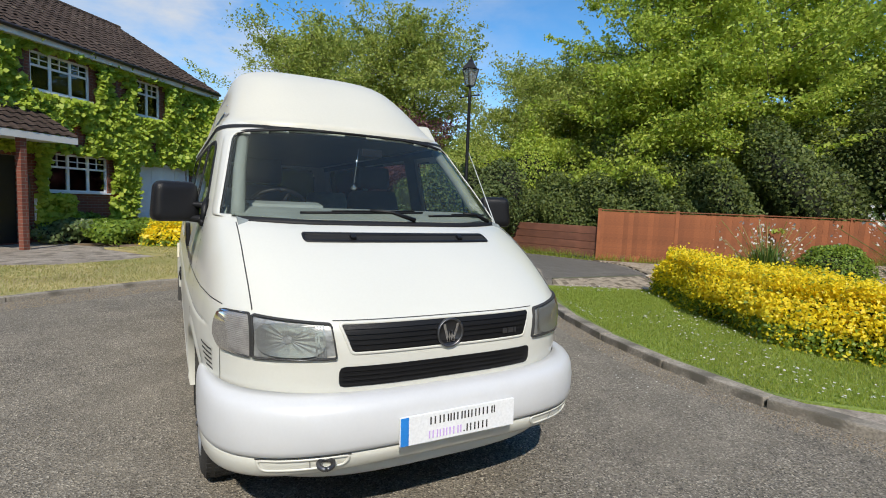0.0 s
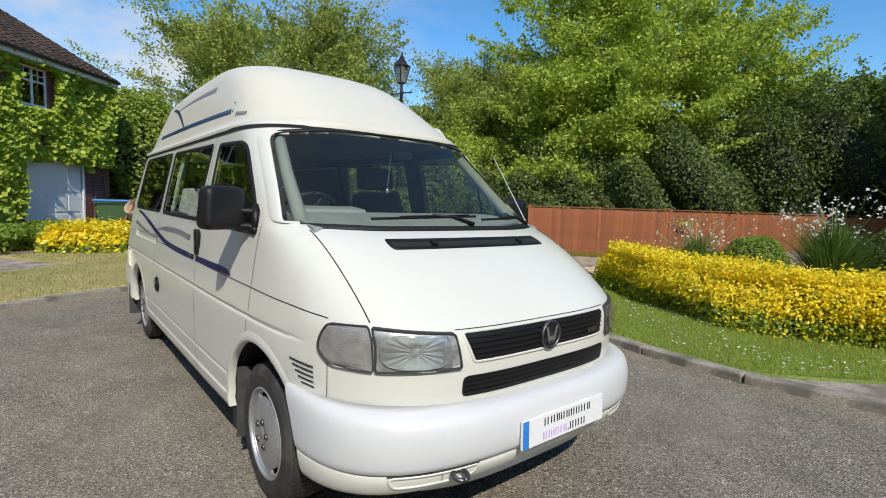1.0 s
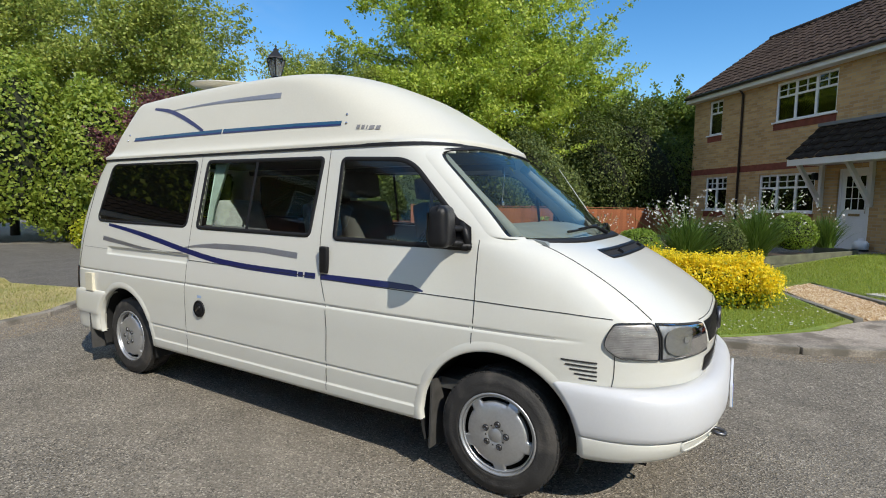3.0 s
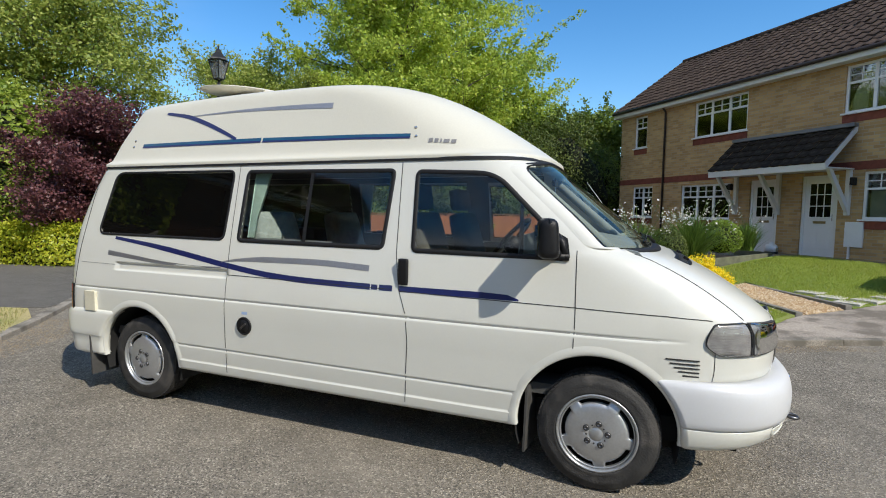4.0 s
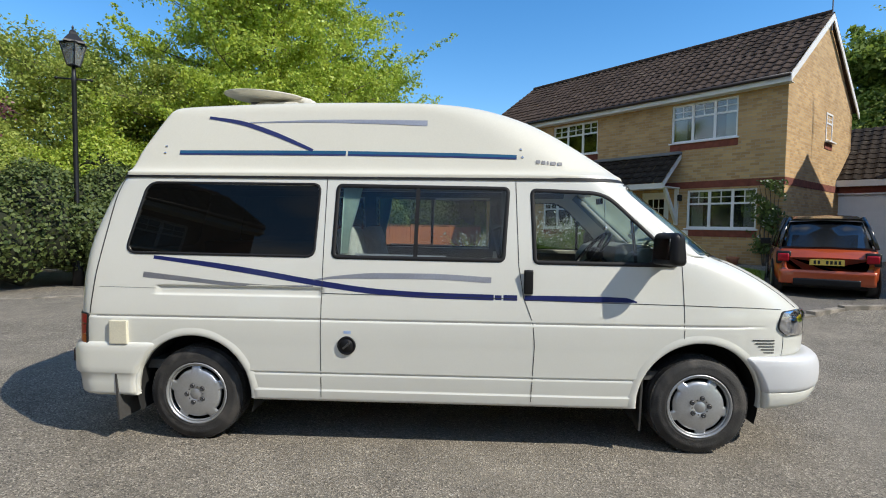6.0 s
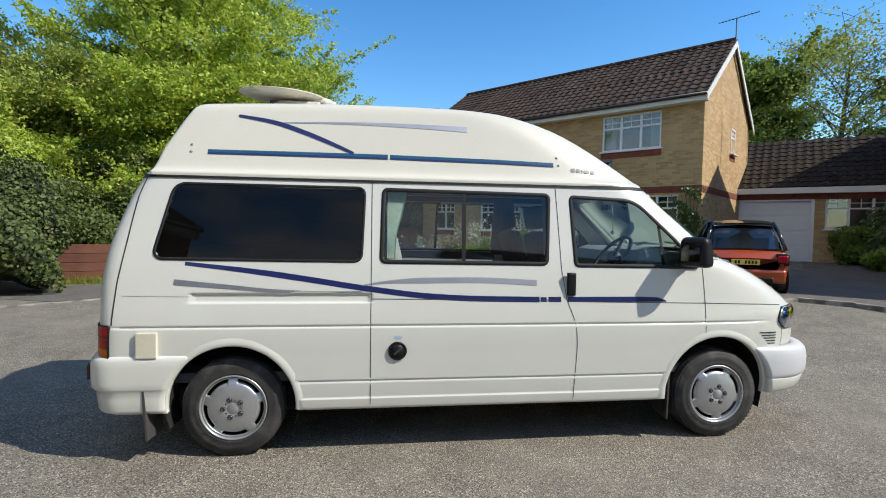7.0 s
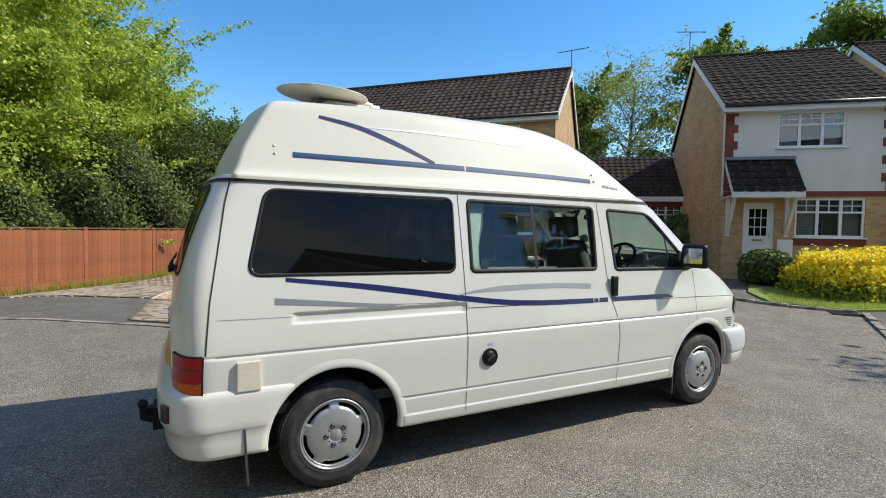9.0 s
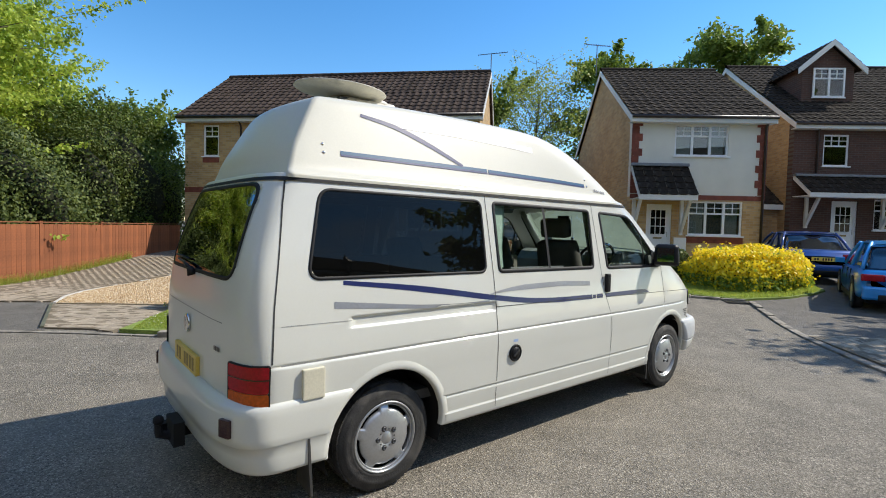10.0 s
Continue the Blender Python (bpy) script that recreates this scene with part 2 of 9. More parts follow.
M["trim_in"] = mat("pale_pillar_trim", (0.46, 0.49, 0.48), 0.7)
M["lining"] = mat("dark_grey_lining", (0.13, 0.138, 0.132), 0.9, vary=0.1, scale=12)
M["curtain"] = mat("pale_green_curtain", (0.45, 0.60, 0.54), 0.9, vary=0.1, scale=30)
M["beige"] = mat("beige_plastic", (0.66, 0.62, 0.48), 0.5, vary=0.05)
M["dish"] = mat("aged_white_plastic", (0.62, 0.59, 0.50), 0.5, vary=0.12, scale=5, dirt=(0.30, 0.29, 0.25), dirt_at=(0.58, 0.8), dirt_scale=6)
M["disc"] = mat("faded_grey_sticker", (0.30, 0.32, 0.31), 0.6, vary=0.3, scale=40)


# ---- building helpers ----
def part(name, bm, material, parent=None, label="", smooth=False):
    """Links a bmesh as one mesh object, under a thing where one is given."""
    me = bpy.data.meshes.new(name)
    bm.to_mesh(me)
    bm.free()
    return link_mesh(name, me, material, parent, label, smooth)


def link_mesh(name, me, material, parent=None, label="", smooth=False):
    if material:
        me.materials.append(material)
    if smooth:
        me.shade_smooth()
    ob = new(name, me)
    if parent:
        ob.parent = parent
    if label:
        tagged(ob, label)
    return ob


def grid_mesh(name, verts, faces, material, parent=None, label="", smooth=True):
    me = bpy.data.meshes.new(name)
    me.from_pydata([tuple(map(float, v)) for v in verts], [], [tuple(map(int, f)) for f in faces])
    me.validate()
    return link_mesh(name, me, material, parent, label, smooth)


def thing(name, label, category, at=None, group="", kind=""):
    ob = new(name)
    ob.empty_display_size = 0.1
    if at is not None:
        ob.matrix_world = at
    return tagged(ob, label, category, group, kind)


def box(bm, x0, x1, y0, y1, z0, z1, m=None):
    vs = [bm.verts.new(v) for v in ((x0, y0, z0), (x1, y0, z0), (x1, y1, z0), (x0, y1, z0), (x0, y0, z1), (x1, y0, z1), (x1, y1, z1), (x0, y1, z1))]
    for f in ((0, 3, 2, 1), (4, 5, 6, 7), (0, 1, 5, 4), (1, 2, 6, 5), (2, 3, 7, 6), (3, 0, 4, 7)):
        bm.faces.new([vs[i] for i in f])
    if m is not None:
        bmesh.ops.transform(bm, matrix=m, verts=vs)
    return vs


def boxes(*dims, bevel=0.0, m=None):
    bm = bmesh.new()
    for d in dims:
        box(bm, *d, m=m)
    if bevel:
        bmesh.ops.bevel(bm, geom=list(bm.edges), offset=bevel, segments=2, affect="EDGES", profile=0.7)
    return bm


def prism(points, y0, y1, axis="y"):
    """A flat outline (a, z) pulled from y0 to y1 along an axis."""
    bm = bmesh.new()
    def at(a, z, d):
        return {"y": (a, d, z), "x": (d, a, z), "z": (a, z, d)}[axis]
    lo = [bm.verts.new(at(a, z, y0)) for a, z in points]
    hi = [bm.verts.new(at(a, z, y1)) for a, z in points]
    bm.faces.new(lo)
    bm.faces.new(hi[::-1])
    for i in range(len(points)):
        j = (i + 1) % len(points)
        bm.faces.new((lo[j], lo[i], hi[i], hi[j]))
    bmesh.ops.recalc_face_normals(bm, faces=list(bm.faces))
    return bm


def lathe(profile, n=48, axis="z", bm=None, caps=True):
    """A profile of (radius, height) turned round an axis."""
    bm = bm or bmesh.new()
    rings = []
    for r, h in profile:
        ring = []
        for k in range(n):
            a = 2 * math.pi * k / n
            c, s = r * math.cos(a), r * math.sin(a)
            ring.append(bm.verts.new({"z": (c, s, h), "y": (c, h, s), "x": (h, c, s)}[axis]))
        rings.append(ring)
    for a, b in zip(rings, rings[1:]):
        for k in range(n):
            bm.faces.new((a[k], a[(k + 1) % n], b[(k + 1) % n], b[k]))
    for ring in (rings[0], rings[-1]):
        if caps and (ring[0].co - ring[n // 2].co).length > 1e-5:
            bm.faces.new(ring)
    bmesh.ops.remove_doubles(bm, verts=list(bm.verts), dist=1e-6)
    bmesh.ops.recalc_face_normals(bm, faces=list(bm.faces))
    return bm


def tube(bm, points, radii, n=8):
    """A round tube through points with a radius at each."""
    pts = [Vector(p) for p in points]
    rings = []
    up = Vector((0.3, 0.2, 0.93))
    for i, p in enumerate(pts):
        d = (pts[min(i + 1, len(pts) - 1)] - pts[max(i - 1, 0)]).normalized()
        a = d.cross(up)
        a = a.normalized() if a.length > 0.05 else d.cross(Vector((1, 0, 0))).normalized()
        b = d.cross(a)
        r = float(radii[i]) if not isinstance(radii, (int, float)) else float(radii)
        rings.append([bm.verts.new(p + r * (math.cos(2 * math.pi * k / n) * a + math.sin(2 * math.pi * k / n) * b)) for k in range(n)])
    for a, b in zip(rings, rings[1:]):
        for k in range(n):
            bm.faces.new((a[k], a[(k + 1) % n], b[(k + 1) % n], b[k]))
    bm.faces.new(rings[0][::-1])
    bm.faces.new(rings[-1])
    return bm


def curve_through(xs, ys):
    """A smooth function through points (cubic, no overshoot)."""
    xs, ys = np.array(xs, float), np.array(ys, float)
    h = np.diff(xs)
    d = np.diff(ys) / h
    m = np.zeros(len(xs))
    m[0], m[-1] = d[0], d[-1]
    for i in range(1, len(xs) - 1):
        if d[i - 1] * d[i] > 0:
            m[i] = 2 * d[i - 1] * d[i] / (d[i - 1] + d[i])
    def f(x):
        x = np.clip(np.asarray(x, float), xs[0], xs[-1])
        i = np.clip(np.searchsorted(xs, x, side="right") - 1, 0, len(xs) - 2)
        t = (x - xs[i]) / h[i]
        return (2 * t**3 - 3 * t**2 + 1) * ys[i] + (t**3 - 2 * t**2 + t) * h[i] * m[i] + (-2 * t**3 + 3 * t**2) * ys[i + 1] + (t**3 - t**2) * h[i] * m[i + 1]
    return f


def round_poly(pts, r, n=5):
    out = []
    k = len(pts)
    for i in range(k):
        p, a, b = Vector(pts[i]), Vector(pts[i - 1]), Vector(pts[(i + 1) % k])
        rr = r[i] if not isinstance(r, (int, float)) else r
        u, v = (a - p), (b - p)
        d = min(rr, 0.45 * u.length, 0.45 * v.length)
        s, e = p + u.normalized() * d, p + v.normalized() * d
        for j in range(n + 1):
            t = j / n
            out.append(tuple((1 - t) ** 2 * s + 2 * t * (1 - t) * p + t * t * e))
    return out


def grow_poly(pts, d):
    """The outline moved outwards by d."""
    k = len(pts)
    area = sum(pts[i - 1][0] * pts[i][1] - pts[i][0] * pts[i - 1][1] for i in range(k))
    sgn = 1 if area > 0 else -1
    out = []
    for i in range(k):
        a, p, b = Vector(pts[i - 1]), Vector(pts[i]), Vector(pts[(i + 1) % k])
        n1, n2 = Vector((p - a).yx), Vector((b - p).yx)
        n1.y, n2.y = -n1.y, -n2.y
        n1, n2 = n1.normalized() if n1.length else n2, n2.normalized() if n2.length else n1
        m = (n1 + n2)
        m = m.normalized() if m.length > 1e-6 else n1
        c = max(0.5, m.dot(n1.normalized()) if n1.length else 1)
        out.append(tuple(p + sgn * d / c * m))
    return out


def inside(x, y, poly):
    """Which of the points lie within the outline (arrays)."""
    res = np.zeros(np.shape(x), bool)
    k = len(poly)
    for i in range(k):
        (x1, y1), (x2, y2) = poly[i - 1], poly[i]
        if y1 == y2:
            continue
        hit = ((y1 > y) != (y2 > y)) & (x < (x2 - x1) * (y - y1) / (y2 - y1) + x1)
        res ^= hit
    return res


def patch(name, poly, surface, off, material, parent, label="", rows=14, cols=14, smooth=True):
    """A filled outline (a, z) laid on a surface(a, z, off)."""
    zs = [p[1] for p in poly]
    lo, hi = min(zs), max(zs)
    verts, faces = [], []
    for i in range(rows + 1):
        t = i / rows
        t = 0.5 - 0.5 * math.cos(math.pi * t)
        z = lo + (hi - lo) * min(max(t, 1e-4), 1 - 1e-4)
        cut = []
        for (x1, z1), (x2, z2) in zip(poly, poly[1:] + poly[:1]):
            if (z1 > z) != (z2 > z):
                cut.append(x1 + (x2 - x1) * (z - z1) / (z2 - z1))
        a, b = min(cut), max(cut)
        for j in range(cols + 1):
            verts.append(surface(a + (b - a) * j / cols, z, off))
    w = cols + 1
    for i in range(rows):
        for j in range(cols):
            faces.append((i * w + j, i * w + j + 1, (i + 1) * w + j + 1, (i + 1) * w + j))
    return grid_mesh(name, verts, faces, material, parent, label, smooth)


def rim(name, outer, inner, surface, off, material, parent, label="", depth=0.006):
    """A closed frame between two outlines of equal count, with a raised face and sides."""
    fine_o, fine_i = [], []
    for a, b, c, d in zip(outer, outer[1:] + outer[:1], inner, inner[1:] + inner[:1]):
        n = max(1, int(math.hypot(b[0] - a[0], b[1] - a[1]) / 0.035))
        fine_o += [(a[0] + (b[0] - a[0]) * j / n, a[1] + (b[1] - a[1]) * j / n) for j in range(n)]
        fine_i += [(c[0] + (d[0] - c[0]) * j / n, c[1] + (d[1] - c[1]) * j / n) for j in range(n)]
    outer, inner = fine_o, fine_i
    k = len(outer)
    verts, faces = [], []
    for o, i in zip(outer, inner):
        mid_o = (o[0] * 0.85 + i[0] * 0.15, o[1] * 0.85 + i[1] * 0.15)
        mid_i = (o[0] * 0.15 + i[0] * 0.85, o[1] * 0.15 + i[1] * 0.85)
        verts += [surface(*o, off - depth), surface(*mid_o, off), surface(*mid_i, off), surface(*i, off - depth)]
    for n in range(k):
        m = (n + 1) % k
        for c in range(3):
            faces.append((n * 4 + c, n * 4 + c + 1, m * 4 + c + 1, m * 4 + c))
    return grid_mesh(name, verts, faces, material, parent, label)


def strip(name, line, widths, surface, off, material, parent, label="", step=0.03):
    """A band of given widths along a line (a, z) on a surface."""
    pts, ws = [], []
    for n in range(len(line) - 1):
        p, q = Vector(line[n]), Vector(line[n + 1])
        w0, w1 = (widths, widths) if isinstance(widths, (int, float)) else (widths[n], widths[n + 1])
        k = max(1, int((q - p).length / step))
        for j in range(k):
            pts.append(p.lerp(q, j / k)), ws.append(w0 + (w1 - w0) * j / k)
    pts.append(Vector(line[-1])), ws.append(widths if isinstance(widths, (int, float)) else widths[-1])
    verts, faces = [], []
    for i, p in enumerate(pts):
        d = (pts[min(i + 1, len(pts) - 1)] - pts[max(i - 1, 0)]).normalized()
        s = Vector((-d.y, d.x)) * ws[i] / 2
        verts += [surface(p.x + s.x, p.y + s.y, off), surface(p.x - s.x, p.y - s.y, off)]
        if i:
            faces.append((2 * i - 2, 2 * i - 1, 2 * i + 1, 2 * i))
    return grid_mesh(name, verts, faces, material, parent, label)


def smooth_line(pts, n=8):
    xs = [p[0] for p in pts]
    f = curve_through(xs, [p[1] for p in pts])
    at = np.linspace(xs[0], xs[-1], n * (len(pts) - 1) + 1)
    return [(float(x), float(f(x))) for x in at]


# ---- the high-top camper van; its nose points to +x, its centre stands on the origin ----
van_w = curve_through([0.25, 0.36, 0.5, 0.68, 0.84, 1.0, 1.2, 1.5, 1.79, 1.83], [0.885, 0.905, 0.918, 0.922, 0.915, 0.895, 0.862, 0.800, 0.737, 0.728])
van_front = curve_through([0.25, 0.6, 0.7, 0.8, 0.87, 0.905, 0.93, 0.96, 1.0, 1.05, 1.1, 1.15, 1.2, 1.235, 1.255, 1.3, 1.4, 1.5, 1.6, 1.7, 1.79, 1.83],
                          [2.475, 2.503, 2.520, 2.524, 2.517, 2.503, 2.482, 2.447, 2.394, 2.320, 2.24, 2.15, 2.05, 1.965, 1.90, 1.835, 1.715, 1.59, 1.465, 1.345, 1.235, 1.185])
van_rear = curve_through([0.25, 0.6, 0.9, 1.05, 1.24, 1.5, 1.68, 1.79, 1.83], [2.47, 2.50, 2.50, 2.495, 2.472, 2.405, 2.345, 2.295, 2.27])
van_rear_turn = curve_through([0.25, 0.8, 1.1, 1.35, 1.6, 1.79, 1.83], [0.24, 0.22, 0.19, 0.17, 0.20, 0.27, 0.28])
van_depth = curve_through([0.25, 0.8, 1.3, 1.83], [1.05, 1.03, 0.75, 0.70])
van_square = curve_through([0.25, 0.8, 1.3, 1.83], [3.3, 3.5, 4.9, 5.0])


def nose_taper(x):
    return 1 - 0.032 * np.clip((np.asarray(x) - 0.7) / 1.2, 0, 1) ** 2


def end_curve(w, far, depth, p, q, n=160):
    """One end of the plan outline, from the side (y = w) to the middle (y = 0)."""
    phi = np.linspace(0, math.pi / 2, n)
    x = far - depth + depth * np.sin(phi) ** (2 / q)
    y = w * np.cos(phi) ** (2 / p)
    y[-1] = 0
    return x, y


def front_outline(z):
    x, y = end_curve(float(van_w(z)), float(van_front(z)), float(van_depth(z)), 3.3, float(van_square(z)))
    y = y * nose_taper(x)
    s = np.r_[0, np.cumsum(np.hypot(np.diff(x), np.diff(y)))]
    return x, y, s


def rear_outline(z):
    return end_curve(float(van_w(z)), float(van_rear(z)), float(van_rear_turn(z)), 4.0, 3.6)


front_cache, rear_cache = {}, {}


def front_at(z):
    k = round(float(z), 3)
    if k not in front_cache:
        front_cache[k] = front_outline(k)
    return front_cache[k]


def rear_at(z):
    k = round(float(z), 3)
    if k not in rear_cache:
        rear_cache[k] = rear_outline(k)
    return rear_cache[k]


def groove(z, at, half, deep):
    return deep * np.clip(1 - np.abs((np.asarray(z) - at) / half), 0, 1) ** 0.5


def side_relief(x, z):
    """Pressed lines in the side panels."""
    z = np.asarray(z)
    step = np.clip((0.832 - z) / 0.010, 0, 1) * np.clip((z - 0.66) / 0.14, 0, 1)
    g = groove(z, 0.836, 0.008, 0.005) + groove(z, 0.482, 0.009, 0.006) - 0.006 * step
    g = g - 0.008 * np.clip((0.378 - z) / 0.012, 0, 1) * (np.abs(x) < 1.25)
    rail = np.clip((0.032 - np.abs(z - 1.010)) / 0.008, 0, 1) * np.clip((x + 1.90) / 0.012, 0, 1) * np.clip((-0.80 - x) / 0.012, 0, 1)
    return g + 0.014 * rail


def side_y(x, z):
    """Half width of the body at a place along its length."""
    fx, fy, _ = front_at(z)
    rx, ry = rear_at(z)
    if x > fx[0]:
        y = float(np.interp(x, fx, fy))
    elif -x > rx[0]:
        y = float(np.interp(-x, rx, ry))
    else:
        y = float(van_w(z)) * float(nose_taper(x))
    return y - float(side_relief(x, z))


def right_side(x, z, off):
    return (x, -(side_y(x, z) + off), z)


def left_side(x, z, off):
    return (x, side_y(x, z) + off, z)


def nose(y, z, off):
    fx, fy, _ = front_at(z)
    x = float(np.interp(abs(y), fy[::-1], fx[::-1]))
    d = (x - float(np.interp(abs(y) - 0.006, fy[::-1], fx[::-1]))) / 0.006
    l = math.hypot(1, d)
    return (x + off / l, y - math.copysign(off * d / l, y), z)


def tail(y, z, off):
    rx, ry = rear_at(z)
    x = float(np.interp(abs(y), ry[::-1], rx[::-1]))
    d = (float(np.interp(abs(y) + 0.006, ry[::-1], rx[::-1])) - x) / 0.006
    l = math.hypot(1, d)
    return (-x - off / l, y - math.copysign(off * d / l, y), z)


def corner(sign):
    """The front corner: a is the way along the outline back from the middle of the nose."""
    def f(a, z, off):
        fx, fy, fs = front_at(z)
        s = fs[-1] - a
        x, y = float(np.interp(s, fs, fx)), float(np.interp(s, fs, fy))
        x2, y2 = float(np.interp(s + 0.01, fs, fx)), float(np.interp(s + 0.01, fs, fy))
        dx, dy = x2 - x, y2 - y
        l = math.hypot(dx, dy) or 1
        return (x - dy / l * off, sign * (y + dx / l * off), z)
    return f


def rear_corner(sign):
    def f(a, z, off):
        rx, ry = rear_at(z)
        rs = np.r_[0, np.cumsum(np.hypot(np.diff(rx), np.diff(ry)))]
        s = rs[-1] - a
        x, y = float(np.interp(s, rs, rx)), float(np.interp(s, rs, ry))
        x2, y2 = float(np.interp(s + 0.01, rs, rx)), float(np.interp(s + 0.01, rs, ry))
        dx, dy = x2 - x, y2 - y
        l = math.hypot(dx, dy) or 1
        return (-(x - dy / l * off), sign * (y + dx / l * off), z)
    return f


WIN_REAR = round_poly([(-2.026, 1.718), (-0.850, 1.716), (-0.868, 1.243), (-2.128, 1.252)], [0.07, 0.05, 0.05, 0.07], 6)
WIN_MID = round_poly([(-0.728, 1.713), (0.405, 1.702), (0.372, 1.230), (-0.740, 1.238)], 0.035, 6)
WIN_DOOR = round_poly([(0.556, 1.694), (1.035, 1.676), (1.365, 1.36), (1.465, 1.215), (0.572, 1.222)], [0.035, 0.10, 0.10, 0.03, 0.03], 6)
WIN_SCREEN = round_poly([(-0.684, 1.728), (-0.36, 1.764), (0.0, 1.774), (0.36, 1.764), (0.684, 1.728), (0.795, 1.262), (0.40, 1.254), (-0.40, 1.254), (-0.795, 1.262)], [0.06, 0.05, 0.05, 0.05, 0.06, 0.035, 0.05, 0.05, 0.035], 6)
WIN_TAIL = round_poly([(-0.625, 1.745), (0.625, 1.745), (0.68, 1.235), (-0.68, 1.235)], 0.11, 6)
ARCH_R, ARCH_F = (-1.648, 0.335, 0.387), (1.622, 0.332, 0.404)

van = thing("camper_van", "cream-white high-top camper van with blue and grey stripes on asphalt", "van")


def plan_ring(z):
    """The whole plan outline at one height, evenly spread, with what each point belongs to."""
    fx, fy, fs = front_at(z)
    rx, ry = rear_at(z)
    rs = np.r_[0, np.cumsum(np.hypot(np.diff(rx), np.diff(ry)))]
    at = np.linspace(rs[-1], 0, 34)
    x1, y1 = -np.interp(at, rs, rx), np.interp(at, rs, ry)
    x2 = np.linspace(-rx[0], fx[0], 180)[1:-1]
    y2 = van_w(z) * nose_taper(x2)
    at = np.linspace(0, fs[-1], 150)
    x3, y3 = np.interp(at, fs, fx), np.interp(at, fs, fy)
    x, y = np.r_[x1, x2, x3], np.r_[y1, y2, y3]
    fade = np.clip((2.05 - x) / 0.2, 0, 1) * np.clip((x + 2.38) / 0.1, 0, 1)
    y = np.maximum(y - side_relief(x, z) * fade * (y > 0.3), 0)
    return np.r_[x, x[::-1][1:-1]], np.r_[-y, y[::-1][1:-1]]


def van_body():
    zs = np.unique(np.round(np.r_[np.arange(0.30, 0.84, 0.0165), np.arange(0.84, 1.80, 0.011), 0.818, 0.822, 0.827, 0.832, 0.836, 0.840, 0.845, 0.473, 0.478, 0.482, 0.486, 0.492, 0.364, 0.368, 0.373, 0.378, 0.382, 0.978, 0.985, 1.035, 1.042, 1.795], 4))
    rings = [plan_ring(z) for z in zs]
    n = len(rings[0][0])
    X, Y = np.array([r[0] for r in rings]), np.array([r[1] for r in rings])
    Z = np.repeat(zs[:, None], n, 1)
    for cx, cz, r in (ARCH_R, ARCH_F):
        d = np.hypot(X - cx, Z - cz)
        near = (np.abs(d - r) < 0.0001) & (np.abs(Y) > 0.5)
        X = np.where(near, cx + (X - cx) * r / np.maximum(d, 1e-6), X)
        Z = np.where(near, cz + (Z - cz) * r / np.maximum(d, 1e-6), Z)
    verts = np.stack([X, Y, Z], -1).reshape(-1, 3)
    i, j = np.meshgrid(np.arange(len(zs) - 1), np.arange(n), indexing="ij")
    k = (j + 1) % n
    quads = np.stack([i * n + j, i * n + k, (i + 1) * n + k, (i + 1) * n + j], -1).reshape(-1, 4)
    c = verts[quads].mean(1)
    keep = np.ones(len(quads), bool)
    side = np.abs(c[:, 1]) > 0.5
    for w in (WIN_REAR, WIN_MID, WIN_DOOR):
        keep &= ~(inside(c[:, 0], c[:, 2], grow_poly(w, -0.004)) & side)
    for cx, cz, r in (ARCH_R, ARCH_F):
        keep &= ~((np.hypot(c[:, 0] - cx, c[:, 2] - cz) < r + 0.007) & side)
        keep &= ~((np.abs(c[:, 0] - cx) < r + 0.007) & (c[:, 2] < cz) & side)
    hole = [(y + math.copysign(0.018, y), z) for y, z in grow_poly(WIN_SCREEN, -0.014)]
    keep &= ~(inside(c[:, 1], c[:, 2], hole) & (c[:, 0] > 0.9))
    keep &= ~(inside(c[:, 1], c[:, 2], grow_poly(WIN_TAIL, -0.004)) & (c[:, 0] < -2))
    ob = grid_mesh("body", verts, quads[keep], M["cream"], van, "cream-white painted steel body shell")
    solid = ob.modifiers.new("thickness", "SOLIDIFY")
    solid.thickness, solid.offset = 0.012, -1
    return ob


van_body()


# high roof
def roof_ring(z, xr, xf, w, df, drop=0.0):
    fx, fy = end_curve(w, xf, df, 3.4, 3.1)
    # square-cut tail: a small corner radius and a gently bowed back
    arc = np.linspace(0, 1, 9) ** 1.0 * math.pi / 2
    rr, bow = min(0.030, 0.4 * w), 0.065 * min(1.0, w / 0.5)
    yy = np.linspace(w - rr, 0, 30)[1:]
    base = -xr - bow
    rx = np.r_[base - rr + rr * np.sin(arc), base + bow * (1 - (yy / (w - rr)) ** 2)]
    ry = np.r_[w - rr + rr * np.cos(arc), yy]
    fs = np.r_[0, np.cumsum(np.hypot(np.diff(fx), np.diff(fy)))]
    x = np.r_[-rx[::-1], np.linspace(-rx[0], fx[0], 40)[1:-1], np.interp(np.linspace(0, fs[-1], 40), fs, fx)]
    y = np.r_[ry[::-1], np.full(38, w), np.interp(np.linspace(0, fs[-1], 40), fs, fy)]
    x, y = np.r_[x, x[::-1][1:-1]], np.r_[-y, y[::-1][1:-1]]
    zz = z - drop * np.clip((-0.6 - x) / 1.4, 0, 1) ** 2
    return np.stack([x, y, zz], -1)


